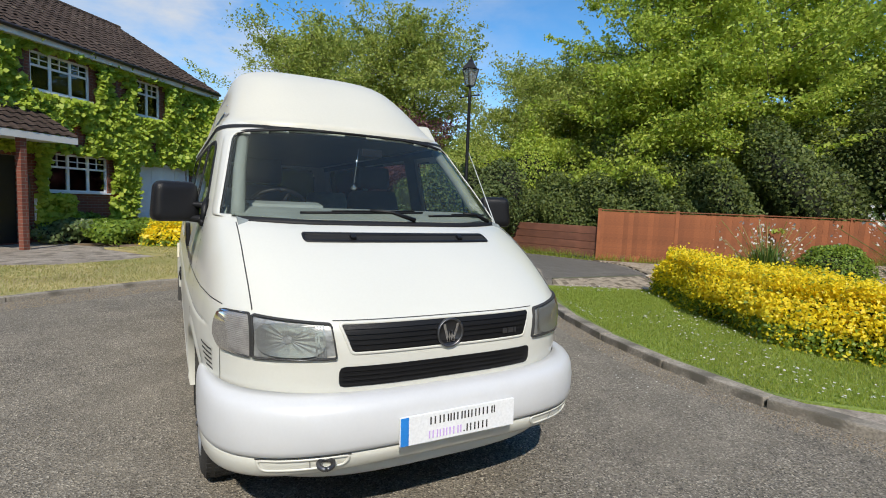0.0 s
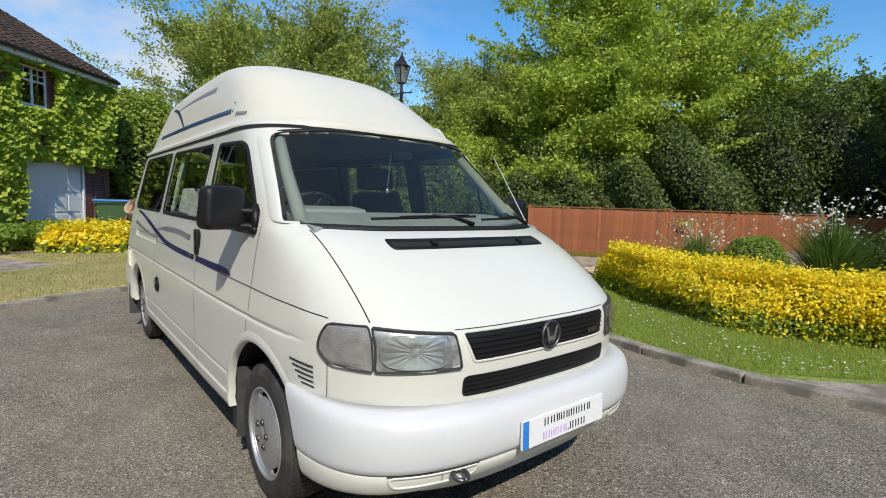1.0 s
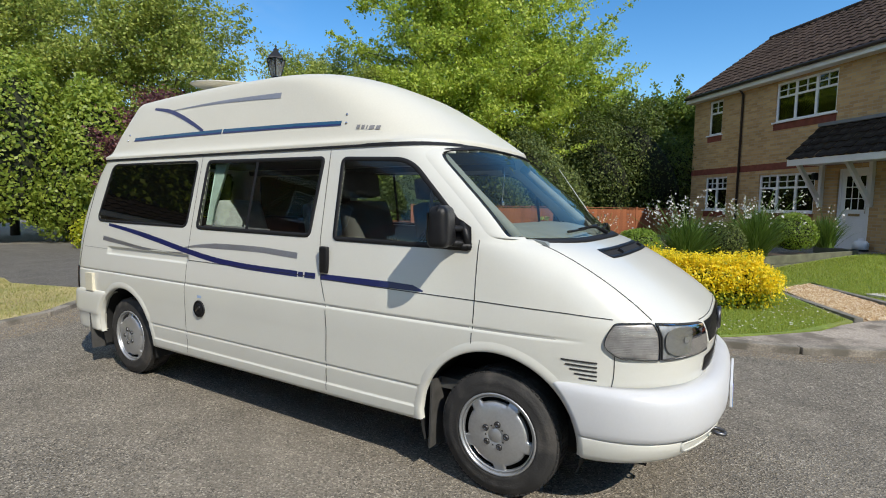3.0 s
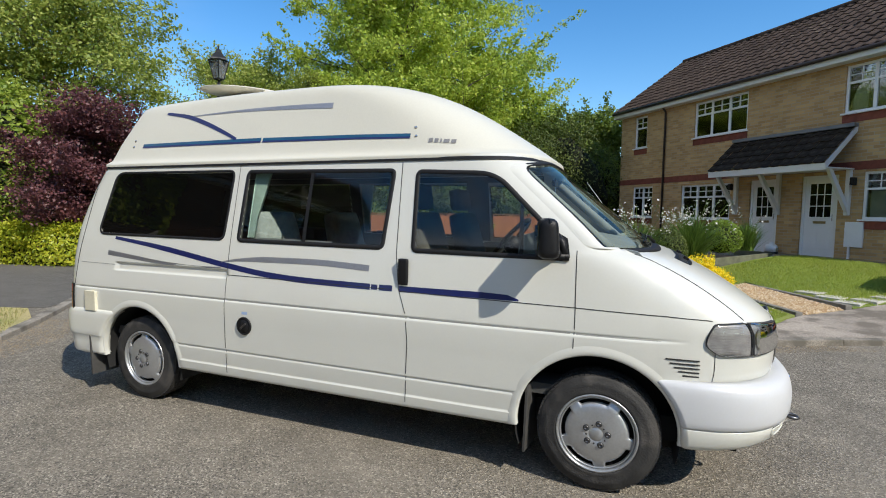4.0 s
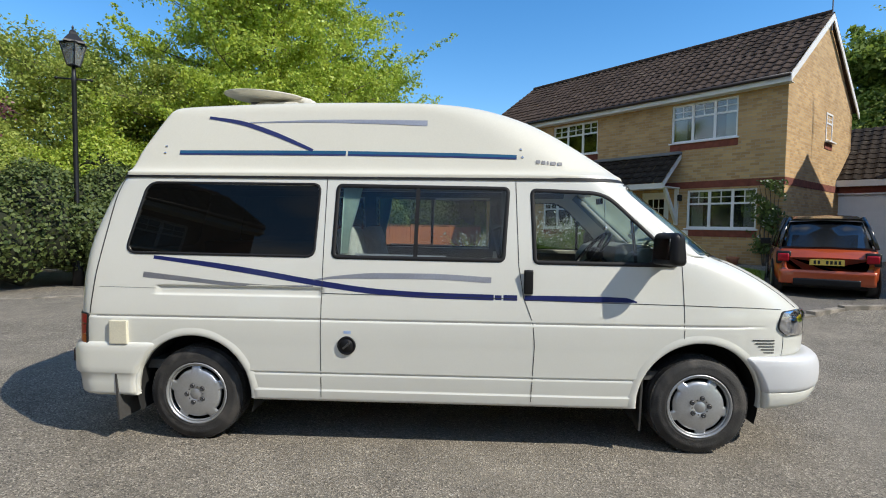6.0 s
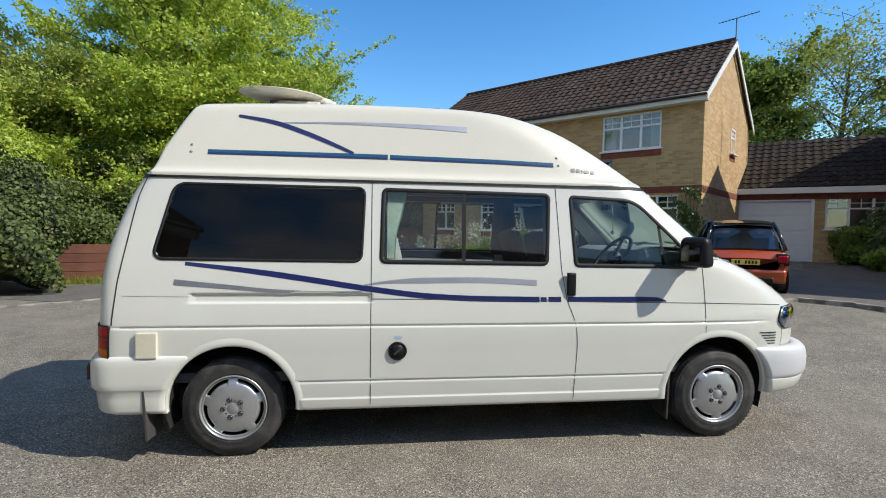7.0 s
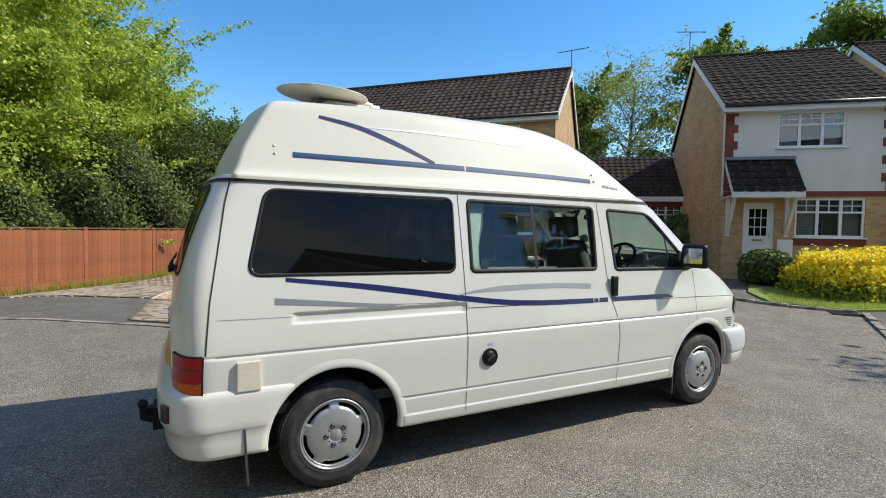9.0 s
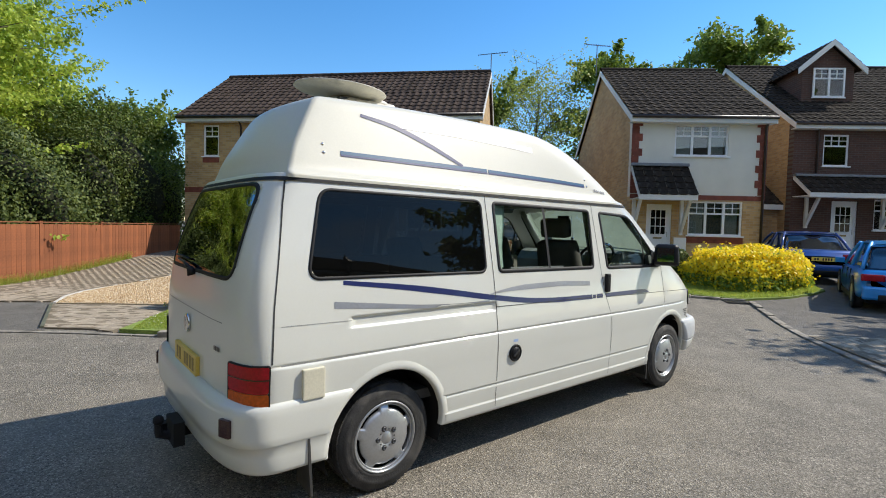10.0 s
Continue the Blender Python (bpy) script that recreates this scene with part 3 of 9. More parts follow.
roof_w = curve_through([1.77, 1.79, 1.80, 1.815, 1.83, 1.86, 1.92, 2.0, 2.2, 2.27, 2.30, 2.315], [0.748, 0.748, 0.736, 0.712, 0.699, 0.686, 0.666, 0.641, 0.579, 0.555, 0.534, 0.505])
roof_f = curve_through([1.77, 1.795, 1.83, 1.86, 1.925, 2.06, 2.17, 2.235, 2.28, 2.30, 2.315], [1.275, 1.27, 1.225, 1.185, 1.09, 0.88, 0.68, 0.52, 0.37, 0.28, 0.19])
roof_r = curve_through([1.77, 1.795, 1.83, 1.87, 1.95, 2.1, 2.2, 2.27, 2.30, 2.315], [-2.258, -2.256, -2.246, -2.232, -2.208, -2.142, -2.095, -2.058, -2.035, -2.005])


roof_cache = {}


def roof_side(x, z, off):
    k = round(float(z), 4)
    if k not in roof_cache:
        ring = np.array(roof_ring(k, float(roof_r(k)), float(roof_f(k)), float(roof_w(k)), 0.68, 0.0))
        ring = ring[ring[:, 1] <= 0]
        roof_cache[k] = ring[np.argsort(ring[:, 0])]
    ring = roof_cache[k]
    y = float(np.interp(x, ring[:, 0], -ring[:, 1]))
    return (x, -(y + off), z - 0.045 * max(0.0, min(1.0, (-0.6 - x) / 1.4)) ** 2 * max(0.0, min(1.0, (z - 1.9) / 0.4)))


def high_roof():
    rings = []
    for z in (1.772, 1.784, 1.792, 1.80, 1.807, 1.815, 1.822, 1.83, 1.842, 1.855, 1.875, 1.9, 1.93, 1.96, 2.0, 2.04, 2.08, 2.12, 2.16, 2.19, 2.22, 2.245, 2.27, 2.285, 2.30, 2.308, 2.315):
        rings.append(roof_ring(z, float(roof_r(z)), float(roof_f(z)), float(roof_w(z)), 0.68, 0.045 * max(0, min(1, (z - 1.9) / 0.4))))
    for z, xr, xf, w in ((2.325, -1.96, 0.08, 0.47), (2.338, -1.91, -0.05, 0.41), (2.350, -1.85, -0.2, 0.33), (2.361, -1.76, -0.36, 0.23), (2.368, -1.64, -0.55, 0.12), (2.371, -1.5, -0.7, 0.03)):
        rings.append(roof_ring(z, xr, xf, w, min(0.75, (xf - xr) * 0.45), 0.045))
    n = len(rings[0])
    verts = np.concatenate(rings)
    i, j = np.meshgrid(np.arange(len(rings) - 1), np.arange(n), indexing="ij")
    k = (j + 1) % n
    quads = np.stack([i * n + j, i * n + k, (i + 1) * n + k, (i + 1) * n + j], -1).reshape(-1, 4)
    faces = [tuple(q) for q in quads] + [tuple(range((len(rings) - 1) * n, len(rings) * n))]
    grid_mesh("high_roof", verts, faces, M["roof_cream"], van, "cream glass-fibre high roof")
    lower, upper = (plan_ring(z) for z in (1.756, 1.776))
    seal = np.concatenate([np.stack([np.array(r[0]) * 1.002, np.array(r[1]) * 1.009, np.full(len(r[0]), z)], -1) for r, z in ((lower, 1.756), (upper, 1.776))])
    m = len(seal) // 2
    grid_mesh("roof_seal", seal, [(a, (a + 1) % m, m + (a + 1) % m, m + a) for a in range(m)], M["rubber"], van, "black rubber seal below the roof")


high_roof()

# underside, wheel wells and cabin floor
part("underbody", boxes((-2.4, 2.3, -0.70, 0.70, 0.27, 0.40)), M["under"], van)
for cx, cz, r in (ARCH_R, ARCH_F):
    for s in (-1, 1):
        bm = bmesh.new()
        pts = [(cx + (r + 0.01) * math.cos(a), cz + (r + 0.01) * math.sin(a)) for a in np.linspace(-0.35, math.pi + 0.35, 28)]
        ins = [bm.verts.new((x, s * 0.60, z)) for x, z in pts]
        outs = [bm.verts.new((x, s * (side_y(x, max(z, 0.30)) - 0.012), z)) for x, z in pts]
        for a in range(len(pts) - 1):
            bm.faces.new((ins[a], ins[a + 1], outs[a + 1], outs[a]))
        bm.faces.new(ins)
        part("wheel_well", bm, M["under"], van, "", True)
        # rolled lip of the arch
        lip = [(cx + r * math.cos(a), cz + r * math.sin(a)) for a in np.linspace(-0.12, math.pi + 0.12, 40)]
        lip = [(x, max(z, 0.305)) for x, z in lip]
        bm = bmesh.new()
        rows = []
        for t, o in ((-0.004, -0.03), (-0.004, 0.002), (0.004, 0.006), (0.022, 0.006), (0.036, 0.003), (0.046, 0.0005)):
            rows.append([bm.verts.new((x + t * (x - cx) / r, s * (side_y(x, z) + o), z + t * (z - cz) / r)) for x, z in lip])
        for a, b in zip(rows, rows[1:]):
            for c in range(len(lip) - 1):
                bm.faces.new((a[c], a[c + 1], b[c + 1], b[c]))
        part("arch_lip", bm, M["cream"], van, "", True)

# glass and gaskets
for surf, tag in ((right_side, "right"), (left_side, "left")):
    for poly, g, lab in ((WIN_REAR, "glass_dark", "dark tinted fixed side window"), (WIN_MID, "glass", "sliding side window"), (WIN_DOOR, "glass", "front door window")):
        w = patch("side_window", grow_poly(poly, -0.004), surf, 0.001, M[g], van, lab, 10, 22)
        w.visible_shadow = False
        edge = 0.016 if g == "glass" else 0.007
        rim("window_gasket", grow_poly(poly, 0.012), grow_poly(poly, -edge), surf, 0.005, M["rubber"], w)
        if poly is WIN_MID:
            strip("sliding_bar", [(-0.190, 1.70), (-0.200, 1.240)], 0.026, surf, 0.004, M["rubber"], w)
            strip("rail", [(-0.60, 1.258), (0.00, 1.250)], 0.012, surf, -0.02, M["silver"], w)
    strip("quarter_light_bar", [(1.20, 1.50), (1.215, 1.22)], 0.022, surf, -0.004, M["rubber"], van)
screen = patch("windscreen", grow_poly(WIN_SCREEN, -0.003), nose, 0.001, M["glass_ws"], van, "wide raked windscreen", 12, 30)
screen.visible_shadow = False
rim("windscreen_gasket", grow_poly(WIN_SCREEN, 0.010), grow_poly(WIN_SCREEN, -0.014), nose, 0.013, M["rubber"], screen, "", 0.020)
for s in (-1, 1):
    # body-coloured pillar beside the windscreen, flush with the body behind it
    hem, c = grow_poly(WIN_SCREEN, -0.006), corner(s)
    verts, faces, zs = [], [], np.linspace(1.262, 1.730, 60)
    for z in zs:
        cut = [p[0] + (q[0] - p[0]) * (z - p[1]) / (q[1] - p[1]) for p, q in zip(hem, hem[1:] + hem[:1]) if (p[1] > z) != (q[1] > z)]
        y = max(cut) if cut else 0.66
        fx, fy, fs = front_at(z)
        a0 = float(fs[-1] - np.interp(y, fy[::-1], fs[::-1]))
        verts += [c(a0 - 0.001, float(z), 0.002)] + [c(a0 + 0.09 * k / 6, float(z), 0.0085 * (1 - (k / 6) ** 2) + 0.0004) for k in range(7)]
    for i in range(len(zs) - 1):
        faces += [(8 * i + k, 8 * i + k + 1, 8 * i + 9 + k, 8 * i + 8 + k) for k in range(7)]
    grid_mesh("windscreen_pillar", verts, faces, M["cream"], van, "", True)
back = patch("rear_window", grow_poly(WIN_TAIL, -0.003), tail, 0.001, M["glass_tail"], van, "dark tinted tailgate window", 12, 24)
back.visible_shadow = False
rim("rear_gasket", grow_poly(WIN_TAIL, 0.006), grow_poly(WIN_TAIL, -0.020), tail, 0.004, M["rubber"], back)

# shut lines and stripes, on both sides
for surf in (right_side, left_side):
    for line in ([(-0.802, 1.755), (-0.800, 0.33)], [(0.452, 1.750), (0.470, 1.20), (0.500, 1.0), (0.560, 0.84), (0.572, 0.70), (0.556, 0.33)],
                 [(1.505, 1.26), (1.512, 0.90), (1.508, 0.745)], [(-0.80, 1.005), (0.45, 0.992)],
                 [(0.51, 0.985), (1.50, 0.968), (1.95, 0.955), (2.12, 0.945), (2.150, 0.942)]):
        strip("shut_line", line, 0.0042, surf, 0.0018, M["gap"], van)
    # grey strips paint the shade that lies in the pressed creases
    strip("pressed_line", [(-2.285, 1.025), (-1.90, 1.02)], 0.0035, surf, 0.0012, M["groove"], van)
    for x0, x1, z in ((-2.30, -0.80, 0.836), (-0.80, 0.56, 0.836), (0.57, 1.50, 0.836), (1.51, 2.135, 0.834)):
        strip("pressed_line", [(x0 + 0.01, z), (x1 - 0.01, z)], 0.006, surf, 0.0008, M["groove"], van)
    blue = smooth_line([(-1.935, 1.222), (-1.55, 1.178), (-1.2, 1.128), (-0.842, 1.072), (-0.41, 1.020), (-0.117, 1.005), (0.31, 0.998)])
    strip("blue_stripe", blue, [0.022 + 0.014 * min(1, i / 12) for i in range(len(blue))], surf, 0.0016, M["blue"], van, "navy vinyl stripe")
    strip("blue_stripe", [(0.372, 0.998), (0.46, 0.998)], 0.034, surf, 0.0016, M["blue"], van)
    strip("blue_stripe", [(0.318, 0.998), (0.360, 0.998)], 0.030, surf, 0.0016, M["blue"], van)
    strip("blue_stripe", [(0.505, 0.998), (1.0, 0.998), (1.15, 0.995), (1.215, 0.984)], [0.034, 0.034, 0.03, 0.008], surf, 0.0016, M["blue"], van)
    low = smooth_line([(-1.995, 1.108), (-1.727, 1.084), (-1.376, 1.054), (-1.1, 1.045), (-0.86, 1.050)])
    strip("grey_stripe", low, [0.036 - 0.028 * i / (len(low) - 1) for i in range(len(low))], surf, 0.0016, M["greyd"], van, "silver-grey vinyl stripe")
    up = smooth_line([(-0.86, 1.090), (-0.7, 1.110), (-0.482, 1.121), (-0.118, 1.124), (0.294, 1.107)])
    strip("grey_stripe", up, [0.006 + 0.030 * min(1, i / 10) for i in range(len(up))], surf, 0.0016, M["silverd"], van, "silver-grey vinyl stripe")


def roof_left(x, z, off):
    p = roof_side(x, z, off)
    return (p[0], -p[1], p[2])


for surf in (roof_side, roof_left):
    strip("roof_stripe", [(-1.862, 1.940), (-0.70, 1.938)], 0.034, surf, 0.0025, M["teal"], van, "teal-blue roof stripe")
    strip("roof_stripe", [(-0.685, 1.938), (0.05, 1.930), (0.462, 1.920)], [0.032, 0.03, 0.028], surf, 0.0025, M["teal"], van)
    strip("stripe_shade", [(-1.862, 1.929), (-0.70, 1.927)], 0.013, surf, 0.0032, M["blue"], van, "navy lower edge of the stripe")
    strip("stripe_shade", [(-0.685, 1.927), (0.05, 1.919), (0.462, 1.909)], 0.012, surf, 0.0032, M["blue"], van)
    sweep = smooth_line([(-1.690, 2.214), (-1.467, 2.168), (-1.276, 2.103), (-1.084, 2.024), (-0.93, 1.956)])
    strip("roof_stripe", sweep, [0.020 + 0.012 * math.sin(math.pi * i / (len(sweep) - 1)) for i in range(len(sweep))], surf, 0.003, M["blue"], van)
    pale = smooth_line([(-1.40, 2.165), (-0.89, 2.170), (-0.501, 2.166), (-0.147, 2.157)])
    strip("roof_stripe", pale, [0.006 + 0.034 * i / (len(pale) - 1) for i in range(len(pale))], surf, 0.0025, M["silverd"], van)
    for k, wd in enumerate((0.026, 0.024, 0.010, 0.036, 0.030)):
        x = 0.592 + (0, 0.038, 0.074, 0.096, 0.144)[k]
        z = 1.887 - 0.003 * k
        p0, p1 = Vector(surf(x, z, 0.005)), Vector(surf(x + wd, z, 0.005))
        up = (Vector(surf(x, z + 0.05, 0.005)) - Vector(surf(x, z - 0.05, 0.005))).normalized() * 0.013
        grid_mesh("maker_mark", [p0 - up, p1 - up, p1 + up, p0 + up], [(0, 1, 2, 3)], M["mark"], van)
    for x, z in ((-1.965, 1.988), (-1.965, 1.934), (0.490, 1.970), (0.500, 1.915)):
        bm = lathe([(0.0, 0.006), (0.008, 0.004), (0.011, 0.0)], 12, "y")
        y = surf(x, z, 0)[1]
        b = part("roof_bolt", bm, M["chrome"], van, "", True)
        b.matrix_basis = pose(x, y, surf(x, z, 0)[2], 0, 0, 180 if y < 0 else 0)

# sliding-door rail edge, fuel cap, sticker, handle, hook-up box
cap = part("fuel_cap", lathe([(0.060, 0.0), (0.060, 0.008), (0.054, 0.013), (0.047, 0.006), (0.043, 0.006), (0.040, 0.012), (0.0, 0.012)], 32, "y"), M["plastic"], van, "black round fuel filler", True)
cap.matrix_basis = pose(-0.630, -side_y(-0.630, 0.674), 0.674, 0, 0, 180)
part("cap_key", boxes((-0.030, 0.030, 0.010, 0.020, -0.007, 0.007), bevel=0.004, m=Matrix.Rotation(0.7, 4, "Y")), M["steel"], cap)
strip("sticker", [(-0.650, 0.760), (-0.604, 0.760)], 0.018, right_side, 0.0015, M["sticker"], van, "small pale blue sticker")
for s, surf in ((-1, right_side), (1, left_side)):
    h = part("door_handle", boxes((-0.030, 0.030, -0.028, 0.0, -0.078, 0.078), bevel=0.013), M["plastic"], van, "black door handle", True)
    h.matrix_basis = pose(0.530, s * side_y(0.53, 1.10), 1.10, 0, 0, 0 if s < 0 else 180)
part("hookup_box", boxes((-2.190, -2.072, -0.945, -0.90, 0.655, 0.808), bevel=0.006), M["beige"], van, "beige mains hook-up box")

# nose: bonnet lines, vent, lamps, grilles, badge
for s in (-1, 1):
    c = corner(s)
    seam = tube(bmesh.new(), [nose(s * float(np.interp(z, (0.94, 1.1, 1.245), (0.722, 0.727, 0.727))), float(z), 0.0015) for z in np.linspace(0.942, 1.245, 60)], 0.0028, 6)
    part("bonnet_line", seam, M["gap"], van, "", True)
    HL = round_poly([(0.470, 0.909), (0.764, 0.930), (0.768, 0.773), (0.451, 0.782)], 0.012)
    lamp = patch("headlamp", HL, c, 0.003, M["lamp_dark"], van, "clear headlamp with a bright reflector bowl", 8, 14)
    lens = patch("lens", HL, c, 0.014, M["lens"], lamp, "", 8, 14)
    lens.visible_shadow = False
    rim("bezel", grow_poly(HL, 0.0030), grow_poly(HL, -0.004), c, 0.0125, M["gap"], lamp, "", 0.013)
    # hollow bowl with stepped facets round a bulb
    verts, faces, steps, turns = [], [], 9, 28
    for i in range(steps + 1):
        f = i / steps
        for k in range(turns):
            w = 2 * math.pi * k / turns
            ra, rz = 0.130 * f, 0.062 * f
            ca, sa = math.cos(w), math.sin(w)
            ca, sa = math.copysign(abs(ca) ** 0.7, ca), math.copysign(abs(sa) ** 0.7, sa)
            facet = 0.0006 * (k % 2) * (0.2 < f < 0.98)
            verts.append(c(0.622 + ra * ca, 0.848 + rz * sa, 0.0035 + 0.0080 * f * f + facet))
    for i in range(steps):
        faces += [(i * turns + k, i * turns + (k + 1) % turns, (i + 1) * turns + (k + 1) % turns, (i + 1) * turns + k) for k in range(turns)]
    grid_mesh("reflector_bowl", verts, faces, M["bowl"], lamp, "", False)
    core = [(0.628 + 0.020 * math.cos(k), 0.853 + 0.017 * math.sin(k)) for k in np.linspace(0, 2 * math.pi, 17)[:-1]]
    patch("bulb", core, c, 0.010, M["clear_in"], lamp, "", 5, 5)
    for k in range(4):
        strip("flute", [(0.492 + 0.010 * k, 0.790), (0.500 + 0.010 * k, 0.905)], 0.006, c, 0.008 + 0.001 * k, M["bowl"], lamp)
    IND = round_poly([(0.777, 0.932), (0.945, 0.928), (1.000, 0.880), (1.018, 0.825), (0.955, 0.778), (0.777, 0.773)], [0.008, 0.030, 0.05, 0.04, 0.03, 0.008])
    ind = patch("indicator", IND, c, 0.002, M["ind_in"], van, "clear ribbed corner indicator", 8, 12)
    il = patch("lens", grow_poly(IND, 0.003), c, 0.013, M["lens"], ind, "", 8, 12)
    il.visible_shadow = False
    for k in range(18):
        z = 0.800 + 0.0073 * k
        strip("rib", [(0.782, z), (float(np.interp(z, (0.80, 0.825, 0.88, 0.93), (0.975, 1.000, 0.985, 0.938))), z)], 0.0040, c, 0.0055, M["ind_rib"], ind)
    rim("indicator_edge", grow_poly(IND, 0.0025), grow_poly(IND, -0.001), c, 0.012, M["gap"], ind, "", 0.013)
    for k in range(5):
        surf = right_side if s < 0 else left_side
        strip("wing_vent", [(1.945 + 0.020 * k, 0.752 - 0.020 * k), (2.100, 0.748 - 0.020 * k)], 0.008, surf, 0.0012, M["gap"], van)
    strip("front_panel_line", [(0.970, 0.785), (0.962, 0.62)], 0.004, c, 0.0012, M["gap"], van)

def front_mid(y, z, off):
    return nose(y - 0.002, z, off)


strip("bonnet_front_line", [(-0.46, 0.918), (0.46, 0.918)], 0.003, front_mid, 0.0012, M["gap"], van)
GR_TOP = round_poly([(-0.432, 0.906), (0.432, 0.906), (0.392, 0.802), (-0.392, 0.802)], 0.012)
patch("upper_grille", GR_TOP, front_mid, 0.003, M["plastic"], van, "black slatted radiator grille", 6, 20)
for k in range(5):
    z = 0.816 + 0.0195 * k
    half = 0.390 + 0.0085 * k
    strip("grille_slat", [(-half, z), (half, z)], 0.011, front_mid, 0.009, M["plastic"], van)
rim("grille_recess", grow_poly(GR_TOP, 0.010), grow_poly(GR_TOP, -0.002), front_mid, 0.005, M["cream"], van, "", 0.004)
GR_LOW = round_poly([(-0.44, 0.748), (0.44, 0.748), (0.44, 0.668), (-0.44, 0.668)], 0.022)
patch("lower_grille", GR_LOW, front_mid, 0.003, M["plastic"], van, "black lower air intake", 6, 20)
for k in range(4):
    strip("grille_slat", [(-0.428, 0.681 + 0.018 * k), (0.428, 0.681 + 0.018 * k)], 0.008, front_mid, 0.008, M["plastic"], van)
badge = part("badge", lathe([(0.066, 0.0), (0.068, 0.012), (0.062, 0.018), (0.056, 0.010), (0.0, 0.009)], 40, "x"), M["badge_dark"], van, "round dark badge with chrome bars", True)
badge.matrix_basis = pose(2.522, 0.003, 0.852) @ Matrix.Diagonal((1, 0.88, 0.88, 1))
bm = bmesh.new()
for a, b in (((-0.036, 0.042), (-0.012, -0.040)), ((-0.012, -0.040), (0.0, 0.006)), ((0.0, 0.006), (0.012, -0.040)), ((0.012, -0.040), (0.036, 0.042))):
    d = Vector((b[0] - a[0], b[1] - a[1]))
    box(bm, 0.010, 0.018, -0.006, 0.006, 0, d.length, m=Matrix.Translation((0, a[0], a[1])) @ Matrix.Rotation(math.atan2(-d.x, d.y), 4, "X"))
part("badge_bars", bm, M["chrome"], badge)
part("badge_ring", lathe([(0.068, 0.008), (0.069, 0.016), (0.063, 0.021), (0.058, 0.015)], 40, "x", caps=False), M["steel"], badge, "", True)
for k, wd in enumerate((0.026, 0.030, 0.010)):
    strip("model_mark", [(0.265 + (0, 0.031, 0.066)[k], 0.835), (0.265 + (0, 0.031, 0.066)[k] + wd, 0.835)], 0.022, front_mid, 0.017, M["steel"], van)
VENT = round_poly([(-0.475, 1.212), (0.475, 1.212), (0.475, 1.184), (-0.475, 1.184)], 0.014)
patch("bonnet_vent", VENT, nose, 0.004, M["under"], van, "black slotted bonnet air vent", 4, 24)
rim("vent_frame", grow_poly(VENT, 0.006), grow_poly(VENT, -0.006), nose, 0.009, M["plastic"], van)
for y in (-0.26, 0.30):
    p = nose(y, 1.198, 0.012)
    n = part("washer_nozzle", boxes((-0.012, 0.012, -0.013, 0.013, -0.016, 0.016), bevel=0.005), M["plastic"], van)
    n.matrix_basis = pose(*p, 0, -60, 0)

# bumpers
def belly(z, y):
    """How far the lower front edge bows up towards the middle."""
    return float(np.interp(z, (0.30, 0.42, 0.56), (0.058, 0.030, 0.0))) * max(0.0, 1 - (abs(y) / 0.9) ** 2.5)


def bumper(front, layers, colour, name, label, back_at, far, wide, depth, p, q):
    """layers: (height, how far the face lies behind the foremost line)."""
    rows = []
    for z, back in layers:
        x, y = end_curve(wide - 0.35 * back, far - back, depth, p, q)
        l = np.r_[0, np.cumsum(np.hypot(np.diff(x), np.diff(y)))]
        end_x, end_y = x, y
        # the end of the bumper follows the wheel arch and turns inwards
        start = abs(back_at[0]) + math.sqrt(max(0.0, (back_at[2] + 0.010) ** 2 - max(z - back_at[1], 0.0) ** 2))
        w0 = wide - 0.35 * back
        u = np.r_[start, start + 0.012, np.linspace(start + 0.03, max(x[0], start + 0.032), 6)[:-1]]
        x2 = np.linspace(max(x[0], start + 0.032), x[-1], 2)[0]
        past = l[-1] - np.linspace(0, 1, 60) ** 0.9 * (l[-1] - np.interp(x2, end_x, l))
        cx2, cy2 = np.interp(past[::-1], l, end_x), np.interp(past[::-1], l, end_y)
        x = np.r_[start - 0.004, u, cx2]
        y = np.r_[w0 - 0.06, np.interp(u, end_x, end_y, left=w0) - np.r_[0.018, 0.004, np.zeros(len(u) - 2)], cy2]
        sgn = 1 if front else -1
        if front:
            rows.append([(a, -b, z + belly(z, b)) for a, b in zip(x, y)] + [(a, b, z + belly(z, b)) for a, b in list(zip(x, y))[::-1][1:]])
            continue
        rows.append([(sgn * a, -b, z) for a, b in zip(x, y)] + [(sgn * a, b, z) for a, b in list(zip(x, y))[::-1][1:]])
    m = len(rows[0])
    verts = [v for r in rows for v in r]
    faces = [(i * m + j, i * m + j + 1, (i + 1) * m + j + 1, (i + 1) * m + j) for i in range(len(rows) - 1) for j in range(m - 1)]
    ob = grid_mesh(name, verts, faces, colour, van, label)
    t = ob.modifiers.new("thickness", "SOLIDIFY")
    t.thickness, t.offset = 0.008, -1
    return ob


